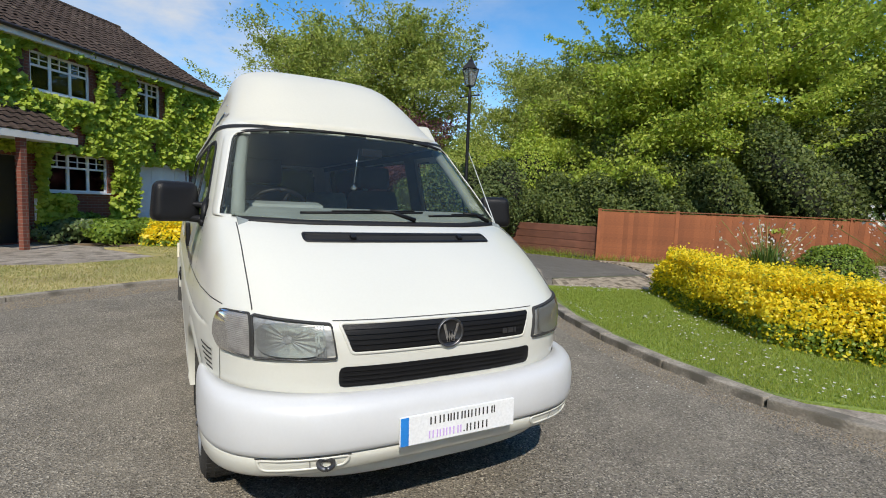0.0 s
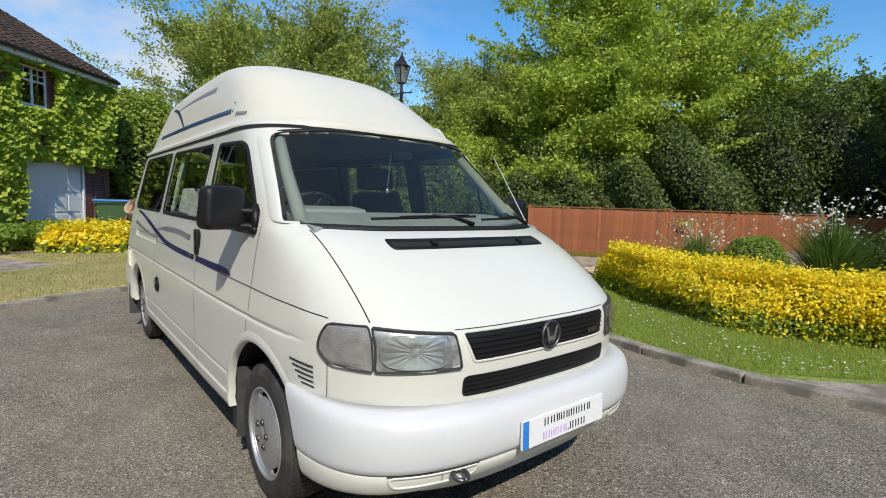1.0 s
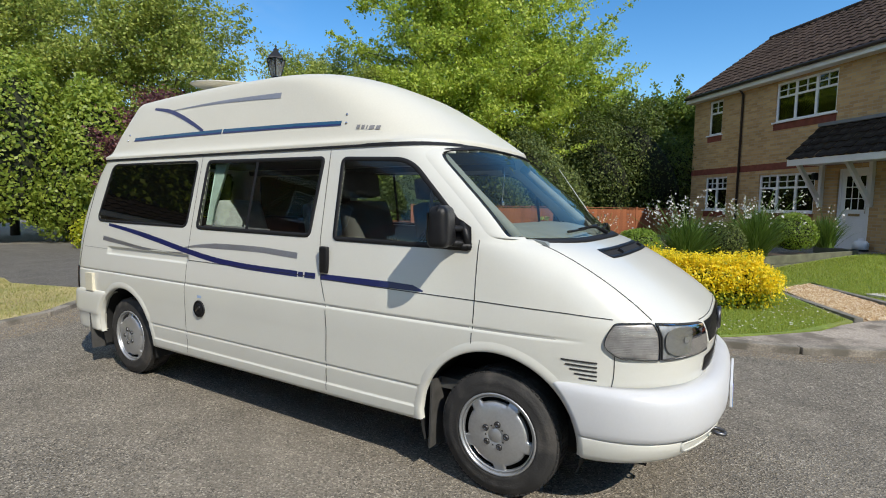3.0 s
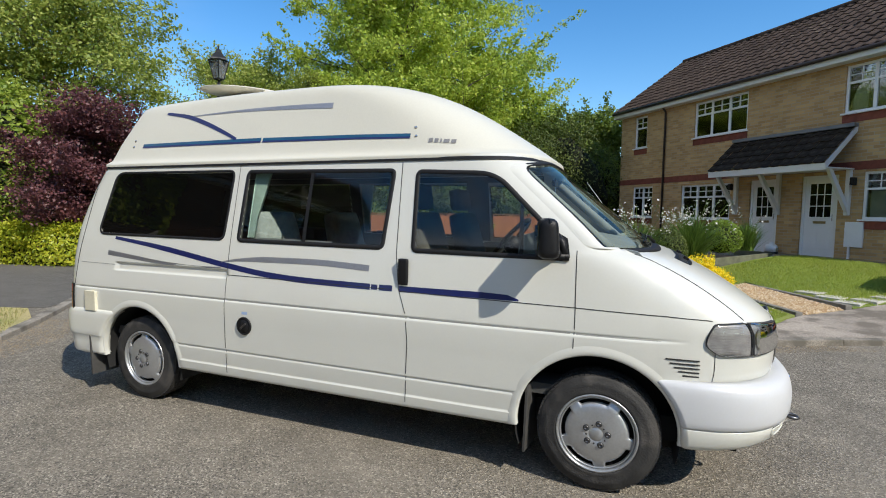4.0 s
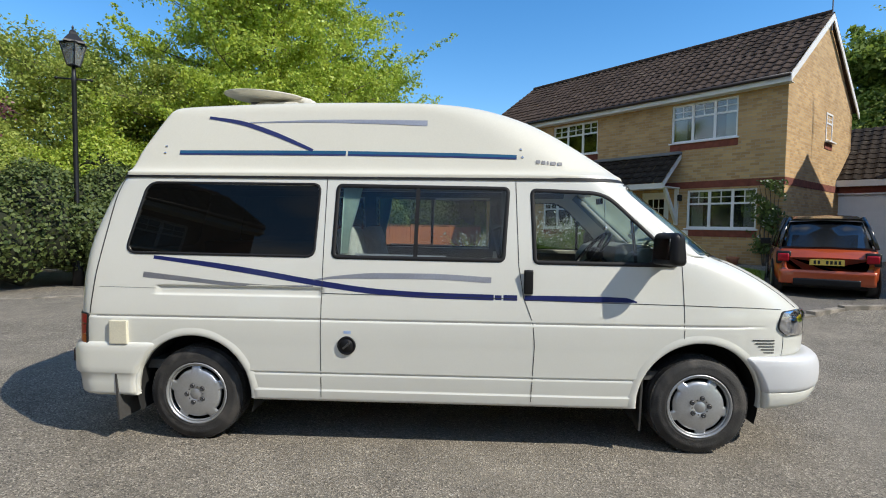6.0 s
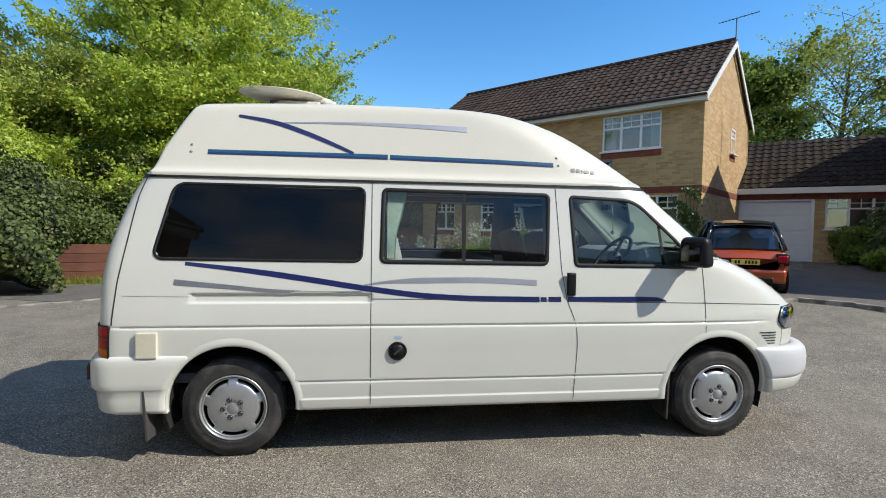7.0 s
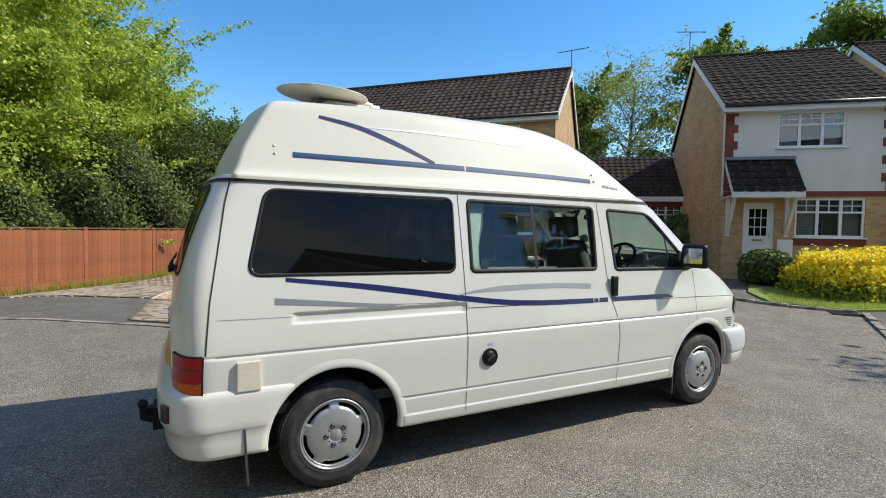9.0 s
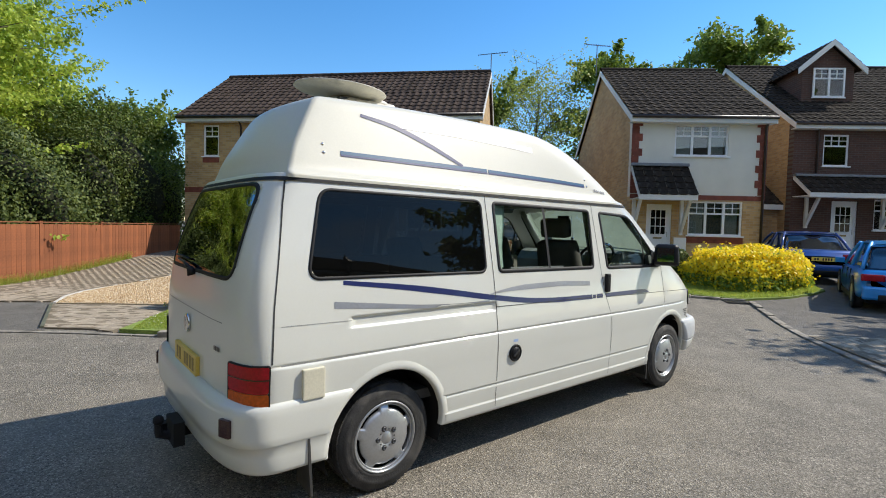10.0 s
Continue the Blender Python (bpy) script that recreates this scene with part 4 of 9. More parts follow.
bumper(True, ((0.422, 0.022), (0.430, 0.011), (0.455, 0.003), (0.50, 0.0), (0.55, 0.0), (0.590, 0.006), (0.616, 0.016), (0.634, 0.034), (0.644, 0.062), (0.648, 0.115)), M["white"], "front_bumper", "bright white front bumper", ARCH_F, 2.605, 0.902, 0.66, 3.2, 3.0)
bumper(True, ((0.300, 0.120), (0.304, 0.090), (0.316, 0.066), (0.340, 0.044), (0.380, 0.029), (0.412, 0.023), (0.420, 0.027)), M["cream"], "front_valance", "cream lower valance below the bumper", ARCH_F, 2.605, 0.902, 0.66, 3.2, 3.0)
bumper(False, ((0.318, 0.075), (0.322, 0.045), (0.335, 0.036), (0.40, 0.030), (0.452, 0.022), (0.460, 0.010), (0.468, 0.002), (0.50, 0.0), (0.60, 0.0), (0.632, 0.006), (0.648, 0.020), (0.656, 0.040), (0.660, 0.075)), M["cream"], "rear_bumper", "cream-white rear bumper", ARCH_R, 2.56, 0.935, 0.26, 4.2, 3.0)


# show plate on the bumper, its lettering as plain bars
plate = part("show_plate", boxes((0, 0.012, -0.26, 0.26, -0.056, 0.056), bevel=0.003), M["plate_white"], van, "white dealer show plate with blue end")
plate.matrix_basis = pose(2.608, 0.018, 0.510, 0, -2, 0)
part("blue_end", boxes((0.012, 0.0135, -0.258, -0.225, -0.054, 0.054)), M["badge_blue"], plate)
x = -0.135
for wd in (0.040, 0.036, 0.026, 0.036, 0.030, 0.034, 0.036, 0.042, 0.026):
    for k2 in (0.0, 0.46):
        part("letter_bar", boxes((0.0125, 0.0138, x + wd * k2, x + wd * k2 + 0.0055, 0.012, 0.042)), M["ink"], plate)
    x += wd
x = -0.140
for k, wd in enumerate((0.034, 0.028, 0.028, 0.036, 0.028, 0.014, 0.036, 0.038, 0.042)):
    for k2 in ((0.0, 0.46) if k != 5 else (0.0,)):
        part("letter_bar", boxes((0.0125, 0.0138, x + wd * k2, x + wd * k2 + 0.0055, -0.042, -0.012 if k != 5 else -0.036)), M["lilac"] if k < 5 else M["ink"], plate)
    x += wd
# tow eye and lower blanks
def valance(a, z, off):
    back = float(np.interp(z, (0.316, 0.34, 0.38, 0.412), (0.066, 0.044, 0.029, 0.023)))
    x, y = end_curve(0.902 - 0.35 * back, 2.605 - back, 0.66, 3.2, 3.0)
    return (float(np.interp(abs(a), y[::-1], x[::-1])) + off, a, z + belly(z, a))


for s in (-1, 1):
    slot = round_poly([(s * 0.41, 0.412), (s * 0.73, 0.412), (s * 0.71, 0.358), (s * 0.43, 0.358)], 0.024)
    rim("valance_slot", grow_poly(slot, 0.004), grow_poly(slot, -0.008), valance, 0.007, M["cream"], van, "", 0.006)
    # dark strip painted as the shadow along the slot's top edge
    strip("slot_shadow_gap", [(s * 0.73, 0.4165), (s * 0.57, 0.4165), (s * 0.41, 0.4165)], 0.006, valance, 0.004, M["gap"], van)
    strip("slot_divide", [(s * 0.555, 0.404), (s * 0.550, 0.366)], 0.005, valance, 0.004, M["groove"], van)
eye = bmesh.new()
tube(eye, [(0.03 * math.cos(a), 0.026 * math.sin(a), 0) for a in np.linspace(0, 2 * math.pi, 20)], 0.009, 8)
box(eye, -0.10, -0.02, -0.012, 0.012, -0.006, 0.006)
ey = part("tow_eye", eye, M["steel"], van, "rusty dark towing eye", True)
ey.matrix_basis = pose(2.570, -0.505, 0.425, 0, 8, -12)

# rear lamps, tailgate details
for s in (-1, 1):
    rc = rear_corner(s)

    def arc(y, z):
        rx, ry = rear_at(z)
        l = np.r_[0, np.cumsum(np.hypot(np.diff(rx), np.diff(ry)))]
        return float(l[-1] - np.interp(-y, -ry, l))

    a0, a1 = arc(0.720, 0.75), arc(0.916, 0.75)
    red = patch("tail_lamp", round_poly([(a0, 0.845), (a1, 0.845), (a1, 0.716), (a0, 0.716)], 0.008), rc, 0.010, M["red_lens"], van, "red and amber tail lamp", 5, 8)
    patch("amber_lens", round_poly([(a0, 0.714), (a1, 0.714), (a1, 0.625), (a0, 0.625)], 0.008), rc, 0.010, M["amber_lens"], red, "", 5, 8)
    strip("lens_line", [(a0, 0.782), (a1, 0.782)], 0.006, rc, 0.0115, M["dark_lens"], red)
    edge = round_poly([(a0, 0.845), (a1, 0.845), (a1, 0.625), (a0, 0.625)], 0.008)
    rim("lamp_edge", grow_poly(edge, 0.006), grow_poly(edge, -0.003), rc, 0.011, M["plastic"], red, "", 0.013)
    strip("tailgate_line", [(float(np.interp(z, (0.86, 1.11, 1.37, 1.63, 1.76), (-2.336, -2.316, -2.276, -2.238, -2.206))), float(z)) for z in np.linspace(1.755, 0.85, 24)], 0.008, right_side if s < 0 else left_side, 0.0015, M["gap"], van)
    b = part("fog_lamp", boxes((-0.014, 0.014, -0.036, 0.036, -0.044, 0.044), bevel=0.008), M["dark_lens"], van, "dark red rear reflector in the bumper")
    b.matrix_basis = pose(-2.515, s * 0.800, 0.548, 0, 0, s * -22)
strip("tailgate_line", [(-0.62, 1.02), (0.62, 1.02)], 0.005, tail, 0.0013, M["groove"], van)
bd = part("rear_badge", lathe([(0.055, 0.0), (0.055, 0.010), (0.048, 0.014), (0.0, 0.008)], 32, "x"), M["chrome"], van, "round chrome maker's badge", True)
bd.matrix_basis = pose(-2.502, 0.0, 0.925, 0, 0, 180)
part("rear_plate", boxes((-2.522, -2.500, -0.26, 0.26, 0.662, 0.773), bevel=0.004), M["yellow_plate"], van, "yellow rear registration plate")
for k in range(7):
    y = -0.215 + 0.063 * k
    part("plate_bar", boxes((-2.5235, -2.5215, y, y + 0.040, 0.682, 0.755)), M["yellow_plate"] if k == 4 else M["plate_bar"], van)
for k, wd in enumerate((0.026, 0.030, 0.012)):
    strip("model_mark", [(-0.600 + 0.033 * k, 0.880), (-0.600 + 0.033 * k + wd, 0.880)], 0.024, tail, 0.004, M["steel"], van)
wip = bmesh.new()
tube(wip, [(-2.485, -0.02, 1.215), (-2.50, -0.02, 1.26)], [0.03, 0.018], 12)
tube(wip, [(-2.50, -0.02, 1.255), (-2.492, 0.15, 1.275), (-2.482, 0.36, 1.285)], [0.012, 0.009, 0.006], 8)
tube(wip, [(-2.475, 0.10, 1.298), (-2.468, 0.48, 1.306)], 0.007, 6)
part("rear_wiper", wip, M["plastic"], van, "black rear wiper", True)
hitch = bmesh.new()
tube(hitch, [(-2.35, 0, 0.29), (-2.60, 0, 0.26), (-2.655, 0, 0.28), (-2.66, 0, 0.34)], [0.03, 0.028, 0.026, 0.02], 12)
bmesh.ops.create_uvsphere(hitch, u_segments=16, v_segments=10, radius=0.030, matrix=Matrix.Translation((-2.66, 0, 0.365)))
box(hitch, -2.60, -2.54, -0.10, 0.10, 0.22, 0.36)
box(hitch, -2.66, -2.55, 0.07, 0.14, 0.24, 0.31)
part("tow_bar", hitch, M["under"], van, "black tow ball and socket", False)
ex = bmesh.new()
tube(ex, [(-1.4, -0.45, 0.27), (-2.2, -0.50, 0.26), (-2.40, -0.52, 0.25)], 0.028, 12)
part("exhaust", ex, M["steel"], van, "dull steel tail pipe", True)
for s in (-1, 1):
    for x, y, zt, zb, lean, turn, width in ((-2.160, 0.938, 0.455, 0.150, 0.02, 4, 0.20), (1.262, 0.880, 0.52, 0.15, -0.01, 6, 0.24)):
        bm = prism([(0, zt), (0.012, zt), (0.012 + lean * 0.5, (zt + zb) / 2), (0.012 + lean, zb), (lean, zb), (lean * 0.4, (zt + zb) / 2)], 0.0, s * -width)
        fl = part("mud_flap", bm, M["flap"], van, "worn black rubber mud flap")
        fl.matrix_basis = pose(x, s * y, 0, 0, 0, s * turn)

# wipers, aerial, mirrors
for y0, y1, py in ((-0.40, 0.20, 0.13), (0.28, 0.66, 0.66)):
    wip = bmesh.new()
    a = nose(py, 1.275, 0.03)
    mid = nose((y0 + y1) / 2, 1.318, 0.030)
    tube(wip, [a, nose((py + (y0 + y1) / 2) / 2, 1.312, 0.040), mid], [0.012, 0.009, 0.007], 8)
    tube(wip, [nose(y, 1.300 + 0.025 * (y - y0), 0.016) for y in np.linspace(y0 - 0.05, y1, 12)], 0.0065, 6)
    tube(wip, [nose(y, 1.308 + 0.025 * (y - y0), 0.028) for y in np.linspace(y0 + 0.1, y1 - 0.05, 8)], 0.004, 6)
    part("windscreen_wiper", wip, M["plastic"], van, "black windscreen wiper", True)
aer = bmesh.new()
tube(aer, [(1.735, 0.748, 1.225), (1.726, 0.748, 1.25), (1.39, 0.738, 1.71)], [0.009, 0.0035, 0.0022], 8)
part("aerial", aer, M["trim_in"], van, "thin pale whip aerial on the wing", True)
for s in (-1, 1):
    # the head leans back at its outer end, narrower at the top, on two short arms
    turn = Matrix.Translation((1.335, s * 0.87, 0)) @ Matrix.Rotation(s * -0.30, 4, "Z") @ Matrix.Translation((-1.335, s * -0.87, 0))
    mir = bmesh.new()
    box(mir, 1.285, 1.395, s * 0.862, s * 1.092, 1.226, 1.428)
    for v in mir.verts:
        if v.co.z > 1.3:
            v.co.y += s * (-0.016 if abs(v.co.y) > 1 else 0.014)
            v.co.x += 0.010 if v.co.x < 1.3 else -0.012
    bmesh.ops.recalc_face_normals(mir, faces=list(mir.faces))
    bmesh.ops.bevel(mir, geom=list(mir.edges), offset=0.046, segments=6, affect="EDGES", profile=0.6)
    bmesh.ops.transform(mir, matrix=turn, verts=list(mir.verts))
    head = part("door_mirror", mir, M["plastic"], van, "large black door mirror", True)
    arm = bmesh.new()
    tube(arm, [(1.42, s * 0.815, 1.300), (1.405, s * 0.85, 1.312), (1.375, s * 0.91, 1.315), (1.335, s * 0.97, 1.316)], [0.020, 0.017, 0.015, 0.013], 10)
    tube(arm, [(1.43, s * 0.825, 1.232), (1.405, s * 0.86, 1.240), (1.37, s * 0.92, 1.244), (1.33, s * 0.98, 1.246)], [0.024, 0.020, 0.017, 0.014], 10)
    box(arm, 1.30, 1.468, s * 0.838, s * 0.862, 1.208, 1.240)
    tube(arm, [(1.452, s * 0.842, 1.215), (1.425, s * 0.836, 1.30), (1.40, s * 0.826, 1.345)], [0.022, 0.022, 0.012], 8)
    part("mirror_arm", arm, M["plastic"], head, "", True)
    sail = round_poly([(1.300, 1.216), (1.474, 1.216), (1.455, 1.325), (1.362, 1.372)], 0.012)
    patch("mirror_sail", sail, right_side if s < 0 else left_side, 0.009, M["plastic"], head, "", 8, 10)
    glass = boxes((1.286, 1.291, min(s * 0.905, s * 1.050), max(s * 0.905, s * 1.050), 1.265, 1.392))
    bmesh.ops.transform(glass, matrix=turn @ Matrix.Translation((-0.003, 0, 0)), verts=list(glass.verts))
    part("mirror_glass", glass, M["mirror"], head)
lip = bmesh.new()
lo = [lip.verts.new(v) for v in ((0.66, 0.52, 1.80), (1.06, 0.46, 1.80), (1.03, 0.69, 1.79), (0.72, 0.725, 1.79))]
hi = [lip.verts.new(v) for v in ((0.81, 0.61, 1.93), (0.89, 0.59, 1.925), (0.885, 0.685, 1.925), (0.83, 0.70, 1.935))]
lip.faces.new(hi)
for i in range(4):
    lip.faces.new((lo[i], lo[(i + 1) % 4], hi[(i + 1) % 4], hi[i]))
bmesh.ops.recalc_face_normals(lip, faces=list(lip.faces))
bmesh.ops.bevel(lip, geom=list(lip.edges), offset=0.018, segments=3, affect="EDGES", profile=0.6)
part("roof_moulding", lip, M["roof_cream"], van, "small cream moulding on the roof edge", True)

# roof dish and vent
dish = thing("satellite_dish", "aged white flat satellite dish folded down on the van roof", "satellite dish")
dish.parent = None
dish.matrix_world = pose(-1.47, 0.02, 2.328, 0, 0, 0)
bm = lathe([(0.0, 0.088), (0.16, 0.092), (0.25, 0.104), (0.31, 0.120), (0.325, 0.128), (0.321, 0.134), (0.26, 0.120), (0.15, 0.106), (0.0, 0.102)], 56)
bmesh.ops.transform(bm, matrix=pose(-0.05, 0, 0.022, 3, 2.0, 0), verts=list(bm.verts))
part("reflector", bm, M["dish"], dish, "", True)
part("base", lathe([(0.19, 0.0), (0.18, 0.045), (0.14, 0.090), (0.0, 0.105)], 40), M["dish"], dish, "", True)
part("hinge_block", boxes((0.27, 0.37, -0.09, 0.09, 0.01, 0.115), bevel=0.028), M["dish"], dish, "", True)
part("motor_housing", boxes((-0.02, 0.26, -0.17, 0.02, 0.012, 0.085), bevel=0.03), M["dish"], dish, "", True)
arm = bmesh.new()
tube(arm, [(0.10, -0.04, 0.09), (0.22, -0.04, 0.125), (0.31, -0.02, 0.105), (0.36, 0.0, 0.05)], [0.026, 0.034, 0.036, 0.03], 12)
part("arm", arm, M["dish"], dish, "", True)
part("motor_bracket", boxes((-0.12, -0.03, -0.14, -0.08, 0.045, 0.085), bevel=0.008), M["steel"], dish)
rv = thing("roof_vent", "low dark tinted roof vent dome on the van roof", "roof vent", pose(-0.48, 0.0, 2.338))
dome = boxes((-0.20, 0.20, -0.20, 0.20, 0.0, 0.055), bevel=0.025)
part("dome", dome, M["plastic"], rv, "", True)
part("frame", boxes((-0.23, 0.23, -0.23, 0.23, -0.01, 0.018), bevel=0.006), M["dish"], rv)


# wheels
def wheel(parent):
    tyre = [(0.200, -0.084), (0.206, -0.093), (0.222, -0.0975), (0.226, -0.0955), (0.250, -0.0985), (0.272, -0.0965), (0.274, -0.0945), (0.288, -0.091), (0.300, -0.082), (0.308, -0.068), (0.3115, -0.045), (0.3125, 0.0), (0.3115, 0.045), (0.308, 0.068), (0.298, 0.084), (0.270, 0.097), (0.235, 0.098), (0.205, 0.088), (0.197, 0.075)]
    w = part("wheel", lathe(tyre, 64, "y", caps=False), M["tyre"], parent, "worn black tyre on a silver-trimmed wheel", True)
    tread = bmesh.new()
    for k in range(64):
        a = 2 * math.pi * k / 64
        for y0, y1, lift in ((-0.080, -0.052, 0.3095), (-0.044, -0.006, 0.3150), (0.006, 0.044, 0.3150), (0.052, 0.080, 0.3095)):
            m = Matrix.Rotation(a + (0.03 if y0 > -0.02 else 0), 4, "Y")
            box(tread, -0.011, 0.011, y0, y1, 0.298, lift, m=m)
    part("tread", tread, M["tyre"], w)
    part("rim", lathe([(0.2085, -0.085), (0.207, -0.095), (0.201, -0.0985), (0.196, -0.095), (0.193, -0.082), (0.189, -0.050)], 64, "y", caps=False), M["silver"], w, "", True)
    part("dish", lathe([(0.195, -0.046), (0.10, -0.042), (0.0, -0.04)], 40, "y"), M["under"], w, "", True)
    cover = bmesh.new()
    n = 240
    rings = []
    # a domed middle, five wide windows near the edge and five tabs that reach the rim
    for f, h in ((1.0, -0.070), (0.985, -0.079), (0.955, -0.086), (0.88, -0.092), (0.70, -0.099), (0.45, -0.1035), (0.25, -0.105), (0.235, -0.1025), (0.215, -0.1025), (0.20, -0.105), (0.0, -0.1055)):
        ring = []
        for k in range(n):
            a = 2 * math.pi * k / n
            t = (a * 5 / (2 * math.pi)) % 1
            tab = 1 / (1 + math.exp(-(abs(t - 0.5) - 0.36) * 110))
            edge = 0.162 + 0.029 * tab
            r = edge * f if f > 0.9 else 0.160 * f
            ring.append(cover.verts.new((r * math.cos(a), h + (0.006 * tab if f > 0.9 else 0), r * math.sin(a))))
        rings.append(ring)
    for a, b in zip(rings, rings[1:]):
        for k in range(n):
            cover.faces.new((a[k], a[(k + 1) % n], b[(k + 1) % n], b[k]))
    bmesh.ops.remove_doubles(cover, verts=list(cover.verts), dist=1e-6)
    bmesh.ops.recalc_face_normals(cover, faces=list(cover.faces))
    part("wheel_trim", cover, M["silver"], w, "silver five-window wheel trim", True)
    part("trim_ring", lathe([(0.1925, -0.070), (0.1915, -0.083), (0.186, -0.086), (0.1825, -0.080), (0.182, -0.066)], 64, "y", caps=False), M["silver"], w, "", True)
    for k in range(5):
        a = 2 * math.pi * (k + 0.75) / 5
        dot = part("trim_hole", lathe([(0.0045, -0.1035), (0.0045, -0.1050), (0.0, -0.1050)], 10, "y"), M["gap"], w)
        dot.matrix_basis = pose(0.050 * math.cos(a), 0, 0.050 * math.sin(a))
    for k in range(5):
        a = 2 * math.pi * (k + 0.25) / 5
        b = part("wheel_bolt", lathe([(0.0125, -0.098), (0.0125, -0.110), (0.008, -0.1125), (0.007, -0.108), (0.0, -0.108)], 16, "y"), M["steel"], w, "", True)
        b.matrix_basis = pose(0.058 * math.cos(a), 0, 0.058 * math.sin(a))
        d = part("bolt_recess", lathe([(0.0165, -0.098), (0.0165, -0.1058), (0.0130, -0.1060)], 20, "y", caps=False), M["gap"], w, "", True)
        d.matrix_basis = b.matrix_basis.copy()
    return w


first = wheel(van)
first.matrix_basis = pose(1.636, -0.778, 0.3155, 0, 12, 0)
spots = [pose(-1.652, -0.778, 0.3155, 0, 52, 0), pose(1.636, 0.778, 0.3155, 0, 0, 180), pose(-1.652, 0.778, 0.3155, 0, 0, 180)]
for m in spots:
    copy_thing(first, m)

# cabin
part("cabin_floor", boxes((-2.30, 1.60, -0.80, 0.80, 0.46, 0.52)), M["seat_dark"], van)
part("headlining", boxes((-2.2, 1.05, -0.66, 0.66, 1.765, 1.785)), M["lining"], van)


def seat(x, y, cloth, name, lab, turn=0, tall=0.53):
    base = boxes((-0.25, 0.25, -0.25, 0.25, 0.30, 0.46), bevel=0.06)
    s = part(name, base, cloth, van, lab, True)
    s.matrix_basis = pose(x, y, 0.53 if name == "cab_seat" else 0.50, 0, 0, turn)
    bk = boxes((-0.07, 0.07, -0.24, 0.24, 0.0, tall), bevel=0.065)
    for v in bk.verts:
        v.co.y *= 1.0 - 0.24 * (max(v.co.z, 0.0) / tall) ** 2
    bmesh.ops.transform(bk, matrix=pose(-0.22, 0, 0.40, 0, -14, 0), verts=list(bk.verts))
    part("backrest", bk, cloth, s, "", True)
    hr = boxes((-0.05, 0.05, -0.145, 0.145, 0.0, 0.175), bevel=0.049)
    bmesh.ops.transform(hr, matrix=pose(-0.355, 0, 0.40 + tall + 0.005, 0, -8, 0), verts=list(hr.verts))
    if name == "cab_seat":
        part("headrest", hr, cloth, s, "", True)
    else:
        hr.free()
    part("seat_base", boxes((-0.2, 0.2, -0.2, 0.2, 0.0, 0.30)), M["under"], s)
    return s


seat(0.78, -0.42, M["seat_dark"], "cab_seat", "charcoal cloth cab seat with headrest")
seat(0.78, 0.42, M["seat_dark"], "cab_seat", "charcoal cloth cab seat with headrest")
seat(-0.36, -0.55, M["seat"], "rear_seat", "pale grey-green cloth rear seat", 0, 0.55)
seat(-0.36, 0.36, M["seat"], "rear_seat", "pale grey-green cloth rear seat", 0, 0.55)
for surf in (right_side, left_side):
    for line, wide in (([(-2.20, 1.085), (-1.40, 1.085), (-0.60, 1.085), (0.40, 1.07)], 0.30), ([(0.50, 1.05), (1.25, 1.05)], 0.28), ([(-2.15, 1.738), (-0.8, 1.738), (0.45, 1.738), (1.05, 1.738)], 0.050), ([(-0.79, 1.72), (-0.79, 1.22)], 0.11), ([(0.46, 1.72), (0.46, 1.20)], 0.20)):
        strip("side_lining", line, wide, surf, -0.030, M["lining"], van, "dark grey interior side lining")
part("kitchen_unit", boxes((-2.2, -0.95, 0.30, 0.74, 0.5, 1.28), bevel=0.01), M["seat_dark"], van)
db = prism([(1.20, 0.80), (1.18, 1.20), (1.24, 1.285), (1.32, 1.315), (1.48, 1.312), (1.64, 1.290), (1.80, 1.258), (1.86, 1.20), (1.75, 0.80)], -0.72, 0.72)
part("dashboard", db, M["dash"], van, "grey moulded dashboard")
bin_ = prism([(1.14, 1.20), (1.16, 1.32), (1.24, 1.345), (1.38, 1.33), (1.44, 1.25)], -0.62, -0.22)
part("instrument_hood", bin_, M["dash"], van)
st = bmesh.new()
tube(st, [(0.185 * math.cos(a), 0.185 * math.sin(a), 0) for a in np.linspace(0, 2 * math.pi, 33)], 0.014, 10)
for a in (0.3, 2.84, 4.71):
    tube(st, [(0, 0, -0.03), (0.18 * math.cos(a), 0.18 * math.sin(a), 0)], 0.014, 8)
bmesh.ops.create_uvsphere(st, u_segments=16, v_segments=8, radius=0.06, matrix=Matrix.Translation((0, 0, -0.03)))
tube(st, [(0, 0, -0.04), (0, 0, -0.25)], 0.03, 10)
sw = part("steering_wheel", st, M["plastic"], van, "black steering wheel", True)
sw.matrix_basis = pose(1.04, -0.42, 1.27, 0, -50, 0)
for s in (-1, 1):
    surf = right_side if s < 0 else left_side
    c = bmesh.new()
    rows = []
    for z, w0, w1 in ((1.70, -0.70, -0.57), (1.55, -0.70, -0.60), (1.40, -0.70, -0.64), (1.26, -0.70, -0.65)):
        rows.append([c.verts.new((w0 + (w1 - w0) * k / 16, s * (side_y(-0.6, z) - 0.055 + 0.012 * (-1) ** k), z)) for k in range(17)])
    for a, b in zip(rows, rows[1:]):
        for k in range(16):
            c.faces.new((a[k], a[k + 1], b[k + 1], b[k]))
    part("curtain", c, M["curtain"], van, "pale green gathered curtain", True)
    pil = bmesh.new()
    tube(pil, [nose(s * 0.762, 1.265, -0.070), nose(s * 0.718, 1.50, -0.062), nose(s * 0.666, 1.72, -0.062)], [0.034, 0.032, 0.030], 10)
    part("pillar_trim", pil, M["dash"], van, "pale grey windscreen pillar trim", True)
